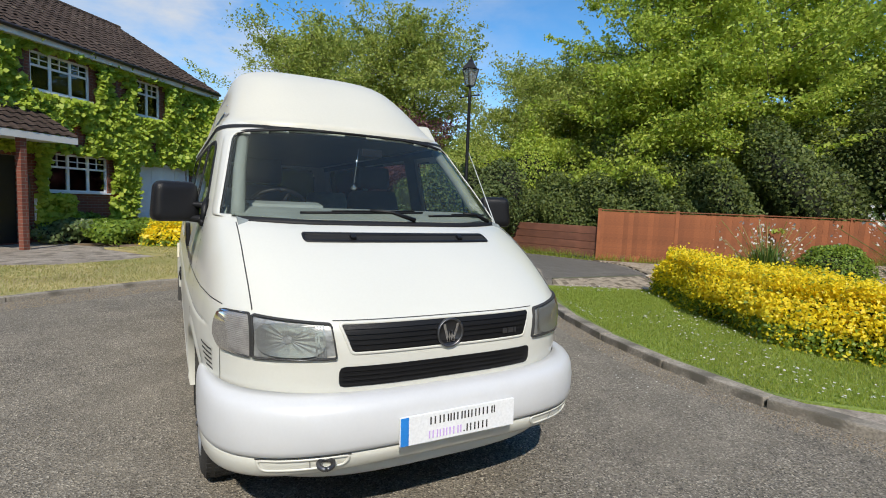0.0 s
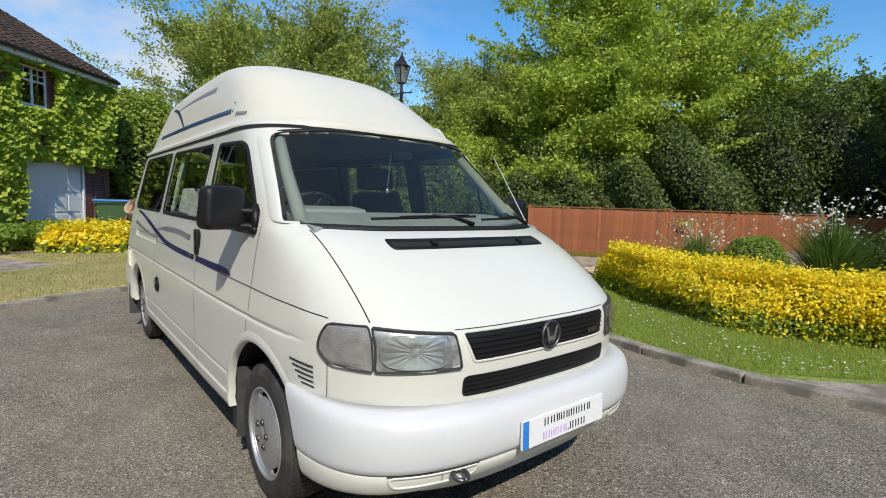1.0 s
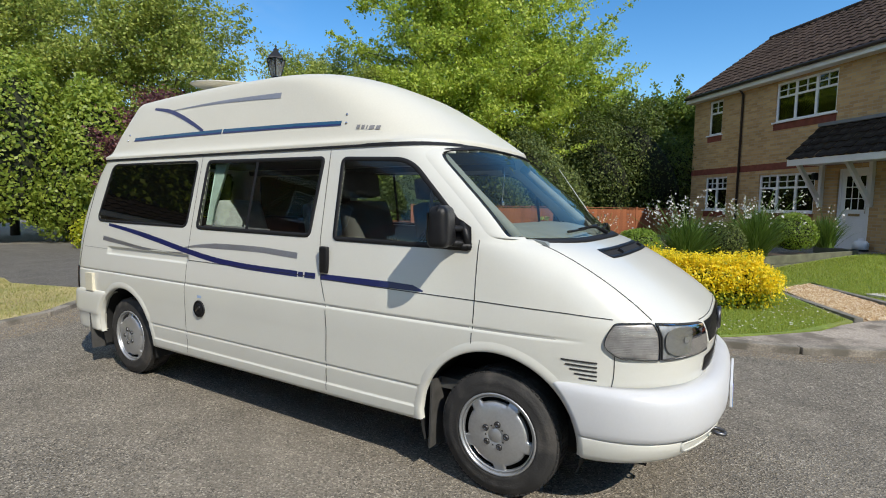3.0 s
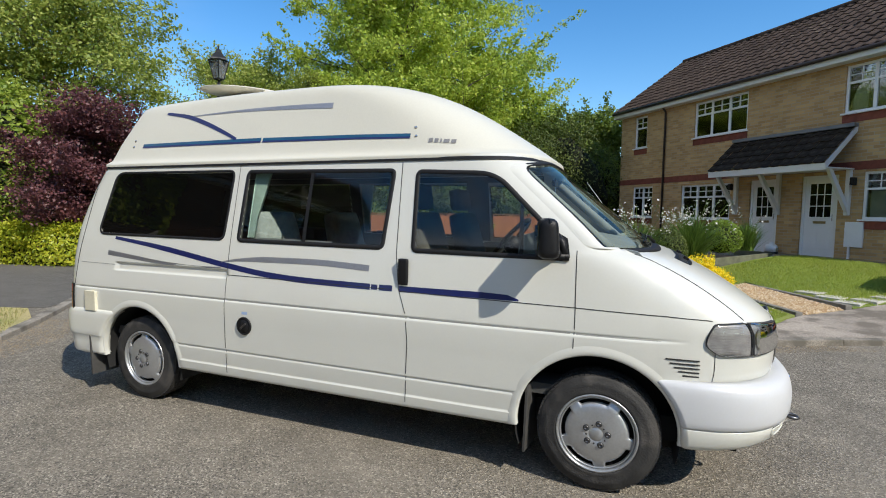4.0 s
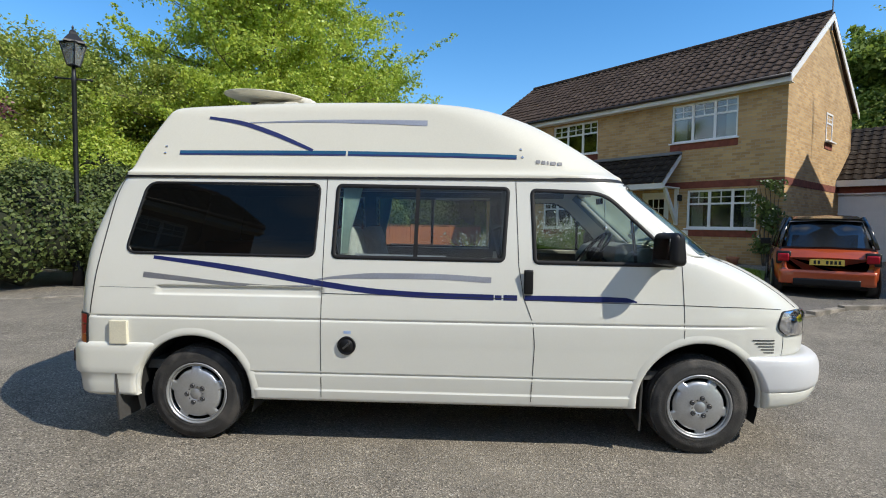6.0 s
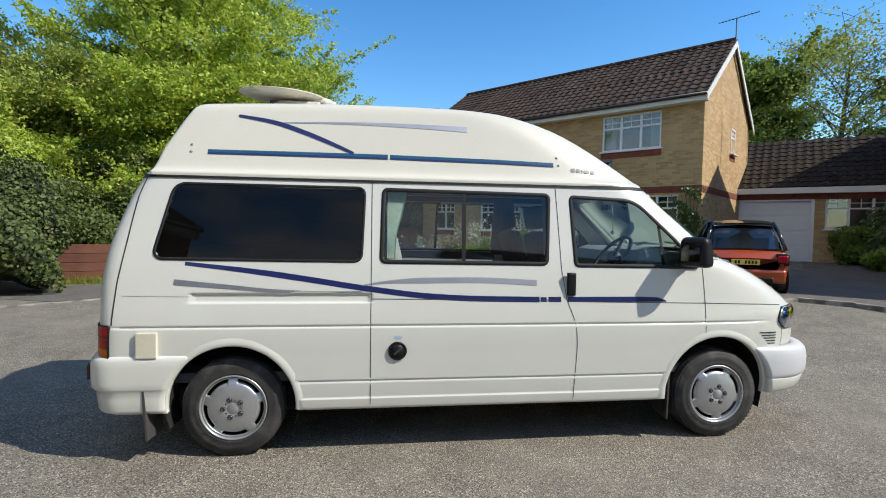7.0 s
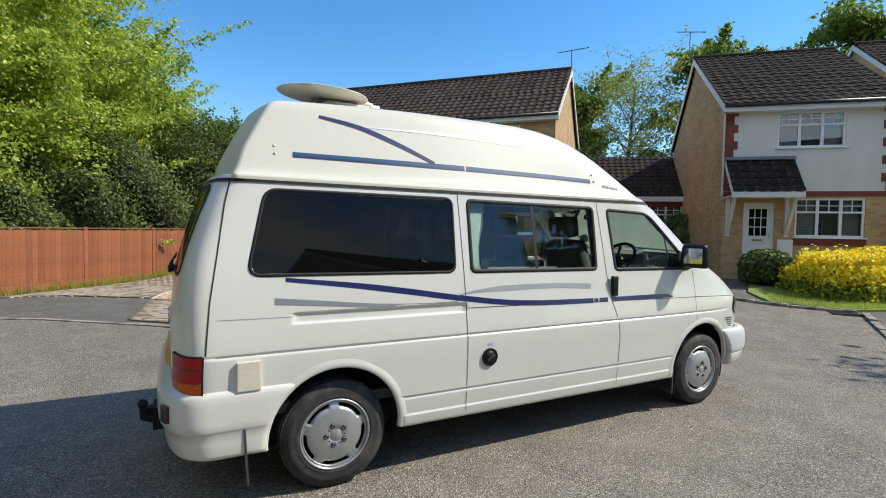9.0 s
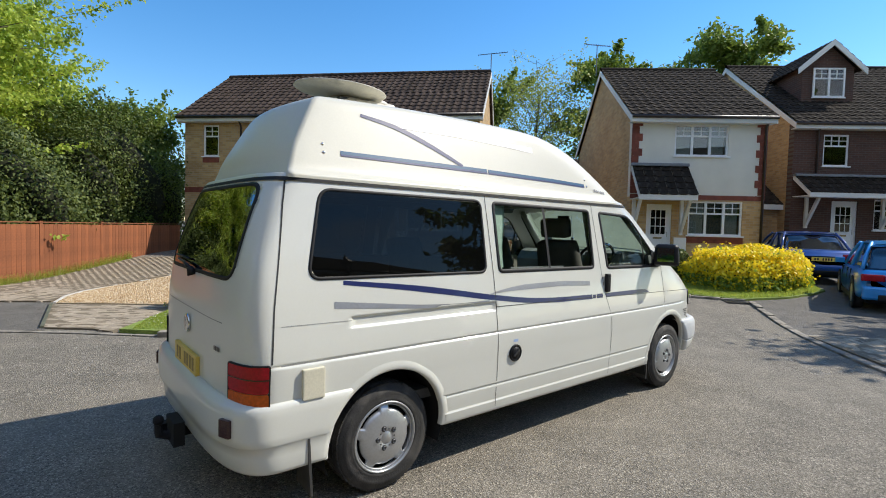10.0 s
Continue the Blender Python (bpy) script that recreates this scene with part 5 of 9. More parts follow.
part("interior_mirror", boxes((1.22, 1.245, 0.05, 0.19, 1.640, 1.690), bevel=0.012), M["plastic"], van, "interior mirror")
chain = bmesh.new()
tube(chain, [(1.25, 0.03, 1.68), (1.25, 0.004, 1.46)], 0.003, 6)
bmesh.ops.create_uvsphere(chain, u_segments=14, v_segments=10, radius=0.018, matrix=Matrix.Translation((1.25, 0.004, 1.445)))
part("hanging_charm", chain, M["chrome"], van, "silver charm hanging from the mirror", True)
disc = part("tax_disc", lathe([(0.0, 0.002), (0.04, 0.002), (0.04, 0.0)], 24, "x"), M["disc"], van, "round faded windscreen sticker")
disc.matrix_basis = pose(*nose(0.63, 1.36, -0.012), 0, -45, 20)


# ---- ground ----
def rise(x, y):
    """Height of the land: level at the turning circle, rising towards the houses on the north-east."""
    v = 0.70 * x + 0.714 * y
    t = np.clip((v - 5.1) / 7.0, 0, 1)
    near = np.clip((np.asarray(x) + 9) / 6, 0, 1)
    low = 1 - 0.5 * np.clip((1.5 - np.asarray(y)) / 3.0, 0, 1) * np.clip((np.asarray(x) - 4) / 4, 0, 1)
    dip = 1 - 0.42 * np.clip((np.asarray(x) - 5.2) / 1.5, 0, 1) * np.clip((8.5 - np.asarray(y)) / 2.0, 0, 1)
    return 0.50 * t * t * (3 - 2 * t) * near * low * dip


M["asphalt"] = asphalt_mat("worn_asphalt", (0.178, 0.157, 0.124), (0.46, 0.412, 0.330), (0.050, 0.044, 0.035), (0.262, 0.231, 0.180))
M["drive"] = asphalt_mat("driveway_asphalt", (0.120, 0.110, 0.095), (0.25, 0.235, 0.205), (0.05, 0.047, 0.042), (0.165, 0.150, 0.128))
M["concrete"] = mat("weathered_concrete", (0.31, 0.275, 0.225), 0.9, vary=0.2, scale=1.6, fine=0.3, fine_scale=60, bump=0.6, bump_scale=60, dirt=(0.14, 0.125, 0.10), dirt_at=(0.47, 0.66), dirt_scale=4.0, random_tint=0.10)
M["footpath"] = mat("worn_grey_footpath", (0.33, 0.285, 0.235), 0.9, vary=0.22, scale=1.4, fine=0.3, fine_scale=55, bump=0.6, bump_scale=60, dirt=(0.17, 0.145, 0.115), dirt_at=(0.47, 0.62), dirt_scale=3.2)
M["soil"] = mat("dry_soil", (0.16, 0.115, 0.075), 0.95, vary=0.3, scale=3, bump=0.8, bump_scale=40)
M["turf"] = mat("green_turf", (0.18, 0.24, 0.045), 0.95, vary=0.25, scale=1.3, fine=0.35, fine_scale=60, bump=0.8, bump_scale=70, dirt=(0.22, 0.23, 0.06), dirt_at=(0.52, 0.72), dirt_scale=0.9)
M["dryturf"] = mat("parched_turf", (0.42, 0.35, 0.16), 0.95, vary=0.25, scale=1.0, fine=0.35, fine_scale=60, bump=0.8, bump_scale=70, dirt=(0.27, 0.28, 0.085), dirt_at=(0.50, 0.66), dirt_scale=0.7)
M["gravel"] = mat("golden_gravel", (0.48, 0.36, 0.22), 0.9, vary=0.15, scale=2, fine=0.5, fine_scale=45, bump=1.0, bump_scale=45)
M["paver"] = mat("grey_brown_paver", (0.37, 0.305, 0.225), 0.9, vary=0.15, scale=4, fine=0.2, fine_scale=80, bump=0.4, bump_scale=90, random_tint=0.16)
M["slab"] = mat("pale_slab", (0.52, 0.49, 0.44), 0.85, vary=0.12, scale=3, bump=0.3, bump_scale=60, random_tint=0.08)

axis_x = np.r_[-900, -400, -200, -100, -60, np.arange(-40, 40.1, 0.8), 60, 100, 200, 400, 900]
gx, gy = np.meshgrid(axis_x, axis_x, indexing="ij")
gz = rise(gx, gy)
n = len(axis_x)
ii, jj = np.meshgrid(np.arange(n - 1), np.arange(n - 1), indexing="ij")
gf = np.stack([ii * n + jj, (ii + 1) * n + jj, (ii + 1) * n + jj + 1, ii * n + jj + 1], -1).reshape(-1, 4)
gob = grid_mesh("ground", np.stack([gx, gy, gz], -1).reshape(-1, 3), gf, M["asphalt"])
tagged(gob, "worn grey asphalt of the turning circle and the land beyond", "ground", kind="structure")


def slab(name, poly, top, material, label, category, kind="structure", step=0.5, skirt=0.2, parent=None):
    """A piece of ground of its own outline, its top a given height above the land."""
    from_edge = []
    for (x1, y1), (x2, y2) in zip(poly, poly[1:] + poly[:1]):
        k = max(1, int(math.hypot(x2 - x1, y2 - y1) / step))
        from_edge += [(x1 + (x2 - x1) * i / k, y1 + (y2 - y1) * i / k) for i in range(k)]
    m = len(from_edge)
    xs, ys = np.array([p[0] for p in poly]), np.array([p[1] for p in poly])
    px, py = np.meshgrid(np.arange(xs.min(), xs.max(), step), np.arange(ys.min(), ys.max(), step), indexing="ij")
    px, py = px.ravel() + 0.013, py.ravel() + 0.017
    ok = inside(px, py, poly)
    inner = [(a, b) for a, b in zip(px[ok], py[ok]) if min(math.hypot(a - e[0], b - e[1]) for e in from_edge) > step * 0.35]
    co = [Vector(p) for p in from_edge + inner]
    v2, _, f2, *_ = geometry.delaunay_2d_cdt(co, [(i, (i + 1) % m) for i in range(m)], [], 1, 1e-5)
    verts = [(p.x, p.y, float(rise(p.x, p.y)) + top) for p in v2]
    faces = [tuple(f) for f in f2]
    k = len(verts)
    for i in range(m):
        x, y = from_edge[i]
        verts.append((x, y, float(rise(x, y)) + top))
    for i in range(m):
        x, y = from_edge[i]
        verts.append((x, y, float(rise(x, y)) + top - skirt))
    faces += [(k + i, k + m + i, k + m + (i + 1) % m, k + (i + 1) % m) for i in range(m)]
    ob = grid_mesh(name, verts, faces, material, parent, smooth=False)
    if not parent:
        tagged(ob, label, category, kind=kind)
    return ob


def along(line, step):
    """Points every step metres along a line of points, with the heading there."""
    pts = []
    rest = 0.0
    for (x1, y1), (x2, y2) in zip(line, line[1:]):
        l = math.hypot(x2 - x1, y2 - y1)
        d = rest
        while d < l:
            pts.append((x1 + (x2 - x1) * d / l, y1 + (y2 - y1) * d / l, math.degrees(math.atan2(y2 - y1, x2 - x1))))
            d += step
        rest = d - l
    return pts


def spline2(pts, n=6):
    """A smooth line through points (Catmull-Rom)."""
    out = []
    p = [Vector(a) for a in pts]
    p = [2 * p[0] - p[1]] + p + [2 * p[-1] - p[-2]]
    for i in range(1, len(p) - 2):
        for j in range(n):
            t = j / n
            a, b, c, d = p[i - 1], p[i], p[i + 1], p[i + 2]
            out.append(tuple(0.5 * ((2 * b) + (c - a) * t + (2 * a - 5 * b + 4 * c - d) * t * t + (3 * b - a - 3 * c + d) * t ** 3)))
    out.append(tuple(p[-2]))
    return out


def kerb(line, height, width, label, name="kerb", long=0.9):
    """A row of kerb stones, each a stone of its own."""
    k = thing(name, label, "kerb", kind="structure")
    line = spline2(line, 8)
    rng = random.Random(7)
    spots = along(line, long)
    for (x, y, a), (x2, y2, _) in zip(spots, spots[1:] + [(*line[-1], 0)]):
        l = math.hypot(x2 - x, y2 - y)
        if l < 0.15:
            continue
        a = math.degrees(math.atan2(y2 - y, x2 - x))
        bm = boxes((0.004, l - 0.004, -width / 2, width / 2, -0.25, height), bevel=0.014)
        ob = part("kerb_stone", bm, M["concrete"], k, "", False)
        ob.matrix_basis = pose(x, y, float(rise(x, y)) + rng.uniform(-0.004, 0.004), 0, rng.uniform(-0.3, 0.3), a)
    return k


KERB_N = [(-1.95, 4.12), (-0.5, 3.40), (0.5, 3.06), (1.0, 2.96), (1.4, 2.88), (1.8, 2.83), (2.2, 2.82), (2.6, 2.86), (3.0, 2.95), (3.35, 3.09), (3.75, 3.32), (4.4, 3.56), (4.95, 3.76), (6.0, 4.22), (6.7, 4.62), (7.4, 4.55), (7.9, 3.9), (8.15, 3.1)]
KERB_FLUSH_N = [(-8.9, 4.3), (-7.5, 4.85), (-6.5, 5.55), (-5.2, 6.5), (-3.57, 5.5), (-2.6, 4.73), (-1.95, 4.12)]
KERB_E = [(8.15, 3.1), (8.40, 2.05), (8.72, 1.42), (9.05, 1.02)]
KERB_S = [(9.05, 0.90), (7.6, 0.09), (6.07, -0.79), (4.35, -2.1), (3.2, -3.3)]
KERB_X = [(5.95, -0.92), (6.72, -1.73), (8.2, -3.2)]
KERB_W = [(-8.9, 4.2), (-7.4, 2.65), (-6.07, 1.34), (-5.4, 0.6), (-4.72, -0.1), (-4.48, -0.65), (-4.25, -1.3), (-3.90, -1.95), (-3.55, -2.5), (-3.15, -3.15), (-2.6, -4.2), (-2.2, -6.0), (-2.0, -9.0)]
kerb(KERB_N, 0.075, 0.14, "weathered concrete kerb round the green front lawn")
kerb(KERB_FLUSH_N, 0.018, 0.11, "flush concrete edging at the driveway mouth")
kerb(KERB_E, 0.045, 0.12, "low dropped kerb before the verge", long=0.6)
kerb(KERB_S, 0.030, 0.12, "low dropped kerb before the driveways")
kerb(KERB_X, 0.022, 0.10, "flush kerb between the driveways")
kerb(KERB_W, 0.06, 0.13, "weathered concrete kerb beside the parched lawn")

lawn_edge = spline2(KERB_N[:8], 8)
slab("lawn", [(x - 0.02, y + 0.06) for x, y in lawn_edge if x < 2.36] + [(2.45, 2.97), (2.60, 3.10), (2.76, 3.25), (3.15, 3.66), (3.45, 3.98), (3.69, 4.42), (3.86, 4.66), (3.10, 6.66), (3.0, 7.2), (2.9, 8.4), (1.4, 7.4), (0.2, 7.2), (-1.25, 6.9), (-1.32, 6.55), (-1.46, 5.92), (-2.0, 5.06), (-2.34, 4.54)], 0.070, M["turf"], "green lawn dotted with daisies behind the kerb", "lawn", step=0.35)
slab("pavement", [(2.42, 2.90), (3.0, 3.02), (3.35, 3.16), (3.75, 3.38), (4.66, 3.70), (5.83, 5.56), (5.72, 5.95), (5.0, 5.42), (4.64, 5.16), (3.95, 4.69), (3.71, 4.40), (3.47, 3.96), (3.17, 3.64), (2.78, 3.23), (2.62, 3.08)], 0.064, M["footpath"], "grey footpath behind the kerb", "pavement")
slab("gravel_strip", [(3.19, 6.66), (3.66, 7.14), (4.57, 5.17), (3.98, 4.75)], 0.062, M["gravel"], "golden gravel strip between timber edgings", "gravel")
for a, b in (((3.13, 6.68), (3.92, 4.70)), ((3.72, 7.20), (4.64, 5.20))):
    d = Vector(b) - Vector(a)
    e = tagged(part("timber_edging", boxes((0, d.length, -0.05, 0.05, -0.1, 0.045), bevel=0.01), mat("grey_sleeper", (0.19, 0.18, 0.155), 0.9, vary=0.25, scale=8, bump=0.4, bump_scale=60)), "weathered timber edging beside the gravel", "edging", kind="structure")
    e.matrix_world = pose(*a, float(rise(*a)), 0, -1.2 * 0, math.degrees(math.atan2(d.y, d.x)))
slab("front_lawn", [(3.20, 6.76), (3.70, 7.26), (4.72, 5.3), (5.0, 5.47), (6.4, 6.6), (7.2, 7.9), (6.3, 9.3), (5.4, 10.6), (4.85, 10.5), (2.92, 8.3), (3.05, 7.3)], 0.06, M["turf"], "small green lawn before the brick house", "lawn", step=0.35)
slab("side_driveway", [(-5.15, 6.55), (-3.6, 5.58), (-3.1, 5.3), (-2.95, 8.0), (-5.0, 9.1), (-7.6, 8.3), (-8.6, 6.4), (-6.6, 5.7)], 0.008, M["drive"], "dark asphalt driveway beside the fence", "driveway")
slab("west_lawn", [(x - 0.05, y) for x, y in spline2(KERB_W[4:], 5)] + [(-5.5, -9.5), (-7.5, -7.0), (-6.6, -4.0), (-6.45, -2.8), (-6.7, -2.38), (-7.05, -1.88), (-7.8, -1.15), (-8.05, -1.40), (-9.6, -2.4), (-9.95, -1.6), (-9.6, 0.0), (-8.2, 0.45), (-7.5, 0.3), (-6.0, 0.75), (-5.2, 0.35)], 0.055, M["dryturf"], "parched straw-coloured lawn", "lawn", step=0.4)
slab("west_path", [(-7.82, -1.18), (-7.08, -1.92), (-6.73, -2.42), (-6.48, -2.82), (-6.64, -4.0), (-7.55, -7.0), (-12.0, -6.5), (-10.9, -3.4), (-10.2, -2.6), (-9.62, -2.44), (-8.07, -1.44)], 0.022, M["footpath"], "pale worn concrete drive before the ivy-clad house", "driveway")
slab("west_driveway", [(-9.4, 0.3), (-7.6, 0.4), (-6.1, 1.0), (-6.2, 1.4), (-9.0, 4.25), (-11.0, 4.6), (-16.0, 4.5), (-17.0, 1.5), (-13.0, -0.6)], 0.010, M["drive"], "dark asphalt driveway leading to the bins", "driveway")
slab("flower_bed", [(-10.9, -3.4), (-12.0, -6.5), (-13.8, -4.6), (-12.4, -2.2), (-12.6, -0.3), (-9.7, 0.0), (-10.1, -1.6)], 0.05, M["soil"], "planted bed before the ivy-clad house", "flower bed")
slab("house_drive", [(4.72, 3.72), (6.0, 4.30), (6.7, 4.72), (7.5, 4.62), (8.0, 3.95), (8.25, 3.1), (8.5, 2.35), (9.2, 3.2), (11.1, 4.4), (16.0, 8.8), (13.5, 11.2), (10.6, 8.0), (8.6, 8.9), (7.3, 7.9), (6.45, 6.6), (5.78, 5.98), (5.88, 5.56)], 0.012, M["drive"], "dark driveway before the linked garage", "driveway")
slab("east_drive", [(6.1, -0.70), (7.6, 0.16), (9.10, 0.98), (10.3, 0.52), (11.6, 0.32), (12.4, 0.32), (16.0, 3.2), (20.0, -0.6), (14.0, -5.5), (9.0, -5.0), (4.4, -2.1)], 0.012, M["drive"], "dark driveway with parked blue cars", "driveway")
slab("east_verge", [(8.46, 2.3), (8.80, 1.46), (9.12, 1.04), (10.3, 0.55), (11.6, 0.35), (12.4, 0.35), (14.4, 2.3), (12.6, 3.3), (11.2, 4.4), (9.2, 3.2)], 0.05, M["turf"], "small grass verge beneath a yellow bush", "verge")


# ---- houses ----
def brick_mat(name, c1, c2, mortar, turn=False):
    m = bpy.data.materials.new(name)
    m.use_nodes = True
    nt = m.node_tree
    b = nt.nodes["Principled BSDF"]
    b.inputs["Roughness"].default_value = 0.9
    tc = nt.nodes.new("ShaderNodeTexCoord")
    sep = nt.nodes.new("ShaderNodeSeparateXYZ")
    com = nt.nodes.new("ShaderNodeCombineXYZ")
    nt.links.new(tc.outputs["Object"], sep.inputs[0])
    nt.links.new(sep.outputs["Y" if turn else "X"], com.inputs["X"])
    nt.links.new(sep.outputs["Z"], com.inputs["Y"])
    br = nt.nodes.new("ShaderNodeTexBrick")
    br.inputs["Color1"].default_value, br.inputs["Color2"].default_value, br.inputs["Mortar"].default_value = (*c1, 1), (*c2, 1), (*mortar, 1)
    for key, v in (("Scale", 1.0), ("Mortar Size", 0.006), ("Brick Width", 0.225), ("Row Height", 0.075), ("Mortar Smooth", 0.2), ("Bias", 0.0)):
        br.inputs[key].default_value = v
    nt.links.new(com.outputs[0], br.inputs["Vector"])
    ns = nt.nodes.new("ShaderNodeTexNoise")
    ns.inputs["Scale"].default_value, ns.inputs["Detail"].default_value = 0.9, 5.0
    nt.links.new(tc.outputs["Object"], ns.inputs["Vector"])
    mr = nt.nodes.new("ShaderNodeMapRange")
    mr.inputs["To Min"].default_value, mr.inputs["To Max"].default_value = 0.72, 1.25
    nt.links.new(ns.outputs["Fac"], mr.inputs["Value"])
    hs = nt.nodes.new("ShaderNodeHueSaturation")
    nt.links.new(br.outputs["Color"], hs.inputs["Color"])
    nt.links.new(mr.outputs["Result"], hs.inputs["Value"])
    nt.links.new(hs.outputs["Color"], b.inputs["Base Color"])
    bn = nt.nodes.new("ShaderNodeBump")
    bn.inputs["Strength"].default_value, bn.inputs["Distance"].default_value, bn.invert = 0.6, 0.01, True
    nt.links.new(br.outputs["Fac"], bn.inputs["Height"])
    nt.links.new(bn.outputs["Normal"], b.inputs["Normal"])
    return m


for t in (False, True):
    k = "_t" if t else ""
    M["buff" + k] = brick_mat("buff_brick" + k, (0.56, 0.375, 0.175), (0.40, 0.245, 0.105), (0.42, 0.36, 0.27), t)
    M["darkbrick" + k] = brick_mat("dark_brick" + k, (0.105, 0.050, 0.036), (0.075, 0.038, 0.030), (0.11, 0.095, 0.08), t)
    M["redbrick" + k] = brick_mat("red_brick" + k, (0.21, 0.065, 0.040), (0.16, 0.050, 0.035), (0.20, 0.17, 0.14), t)
M["soldier"] = mat("red_brick_band", (0.20, 0.058, 0.038), 0.9, vary=0.25, scale=7, bump=0.3, bump_scale=40, random_tint=0.15)
M["render"] = mat("white_render", (0.70, 0.68, 0.60), 0.9, vary=0.06, scale=1.5, bump=0.2, bump_scale=80)
M["upvc"] = mat("white_upvc", (0.80, 0.81, 0.82), 0.35, vary=0.02)
M["fascia"] = mat("white_fascia", (0.70, 0.70, 0.68), 0.5, vary=0.06, scale=2)
M["tile"] = mat("brown_roof_tile", (0.068, 0.048, 0.038), 0.92, spec=0.15, vary=0.3, scale=1.4, fine=0.3, fine_scale=18, bump=0.3, bump_scale=50, dirt=(0.15, 0.12, 0.09), dirt_at=(0.60, 0.74), dirt_scale=5, random_tint=0.2)
M["tile_dark"] = mat("dark_roof_tile", (0.036, 0.028, 0.022), 0.92, spec=0.12, vary=0.3, scale=1.4, fine=0.3, fine_scale=18, bump=0.3, bump_scale=50, dirt=(0.10, 0.088, 0.065), dirt_at=(0.60, 0.74), dirt_scale=6, random_tint=0.2)
M["lead"] = mat("lead_flashing", (0.20, 0.21, 0.23), 0.55, 0.3, vary=0.15, scale=4)
M["pipe"] = mat("dark_brown_gutter", (0.030, 0.020, 0.017), 0.4)
# dark backing panel; the dimness indoors is put into its colour
M["room"] = mat("unlit_room_panel", (0.10, 0.095, 0.085), 0.9)
M["net"] = mat("pale_curtain", (0.55, 0.54, 0.50), 0.9, vary=0.1, scale=20)
M["pane"] = glass_mat("window_pane", (0.75, 0.80, 0.78), ior=1.85)
M["door_w"] = mat("white_door", (0.78, 0.79, 0.80), 0.35, vary=0.02)
M["door_b"] = mat("black_door", (0.012, 0.012, 0.014), 0.35)
M["brass"] = mat("brass", (0.30, 0.24, 0.13), 0.5, 0.8)
M["terracotta"] = mat("terracotta", (0.42, 0.17, 0.09), 0.85, vary=0.15, scale=10)


def wall_boxes(u0, u1, z0, z1, holes, y0=0.0, y1=0.28):
    """A wall with through openings, as blocks between them."""
    us = sorted({u0, u1, *(min(max(h[i], u0), u1) for h in holes for i in (0, 1))})
    zs = sorted({z0, z1, *(min(max(h[i], z0), z1) for h in holes for i in (2, 3))})
    bm = bmesh.new()
    for a, b in zip(us, us[1:]):
        c = None
        for p, q in zip(zs, zs[1:]):
            um, zm = (a + b) / 2, (p + q) / 2
            hole = any(h[0] < um < h[1] and h[2] < zm < h[3] for h in holes)
            if hole:
                if c is not None:
                    box(bm, a, b, y0, y1, c, p)
                c = None
            elif c is None:
                c = p
        if c is not None:
            box(bm, a, b, y0, y1, c, zs[-1])
    bmesh.ops.remove_doubles(bm, verts=list(bm.verts), dist=1e-5)
    return bm


def window(parent, u0, u1, z0, z1, lights=3, bars=2, curtain=False, deep=0.07, top=0.36, solid_low=()):
    """A white window: frame, mullions, transom, small panes above, glass, sill and a flat panel painted dark as the
    unlit room behind.
    """
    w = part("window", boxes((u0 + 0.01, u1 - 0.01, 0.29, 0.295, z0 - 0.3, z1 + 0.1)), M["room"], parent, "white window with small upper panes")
    f = 0.055
    y0, y1 = deep - 0.03, deep + 0.03
    fr = boxes((u0, u1, y0, y1, z0, z0 + f), (u0, u1, y0, y1, z1 - f, z1), (u0, u0 + f, y0 + 0.002, y1 - 0.002, z0 + f, z1 - f), (u1 - f, u1, y0 + 0.002, y1 - 0.002, z0 + f, z1 - f))
    part("window_frame", fr, M["upvc"], w)
    wide = (u1 - u0) / lights
    zt = z1 - (z1 - z0) * top
    for k in range(lights):
        a, b = u0 + wide * k, u0 + wide * (k + 1)
        if k:
            part("mullion", boxes((a - 0.035, a + 0.035, y0 + 0.004, y1 - 0.004, z0 + f, z1 - f)), M["upvc"], w)
        ia, ib = a + (f if k == 0 else 0.035), b - (f if k == lights - 1 else 0.035)
        part("transom", boxes((ia, ib, y0 + 0.006, y1 - 0.006, zt - 0.025, zt + 0.025)), M["upvc"], w)
        for j in range(1, bars):
            x = ia + (ib - ia) * j / bars
            part("glazing_bar", boxes((x - 0.011, x + 0.011, deep - 0.014, deep + 0.014, zt + 0.025, z1 - f)), M["upvc"], w)
        zm = (zt + z1 - f + 0.025) / 2
        part("glazing_bar", boxes((ia, ib, deep - 0.012, deep + 0.012, zm - 0.011, zm + 0.011)), M["upvc"], w)
        p = part("pane", boxes((ia, ib, deep - 0.003, deep + 0.003, z0 + f, zt - 0.025)), M["pane"], w)
        q = part("pane", boxes((ia, ib, deep - 0.003, deep + 0.003, zt + 0.025, z1 - f)), M["pane"], w)
        p.visible_shadow = q.visible_shadow = False
    part("window_sill", boxes((u0 - 0.05, u1 + 0.05, -0.06, deep - 0.02, z0 - 0.035, z0 + 0.004), bevel=0.006), M["upvc"], w)
    if curtain:
        bm = bmesh.new()
        for a, b in ((u0 + 0.05, u0 + 0.05 + curtain * (u1 - u0)), (u1 - 0.05 - curtain * (u1 - u0), u1 - 0.05)):
            row = [[bm.verts.new((a + (b - a) * k / 14, 0.20 + 0.015 * (-1) ** k, z)) for k in range(15)] for z in (z0, z1)]
            for k in range(14):
                bm.faces.new((row[0][k], row[0][k + 1], row[1][k + 1], row[1][k]))
        part("curtain", bm, M["net"], w, "pale gathered curtain", True)
    return w


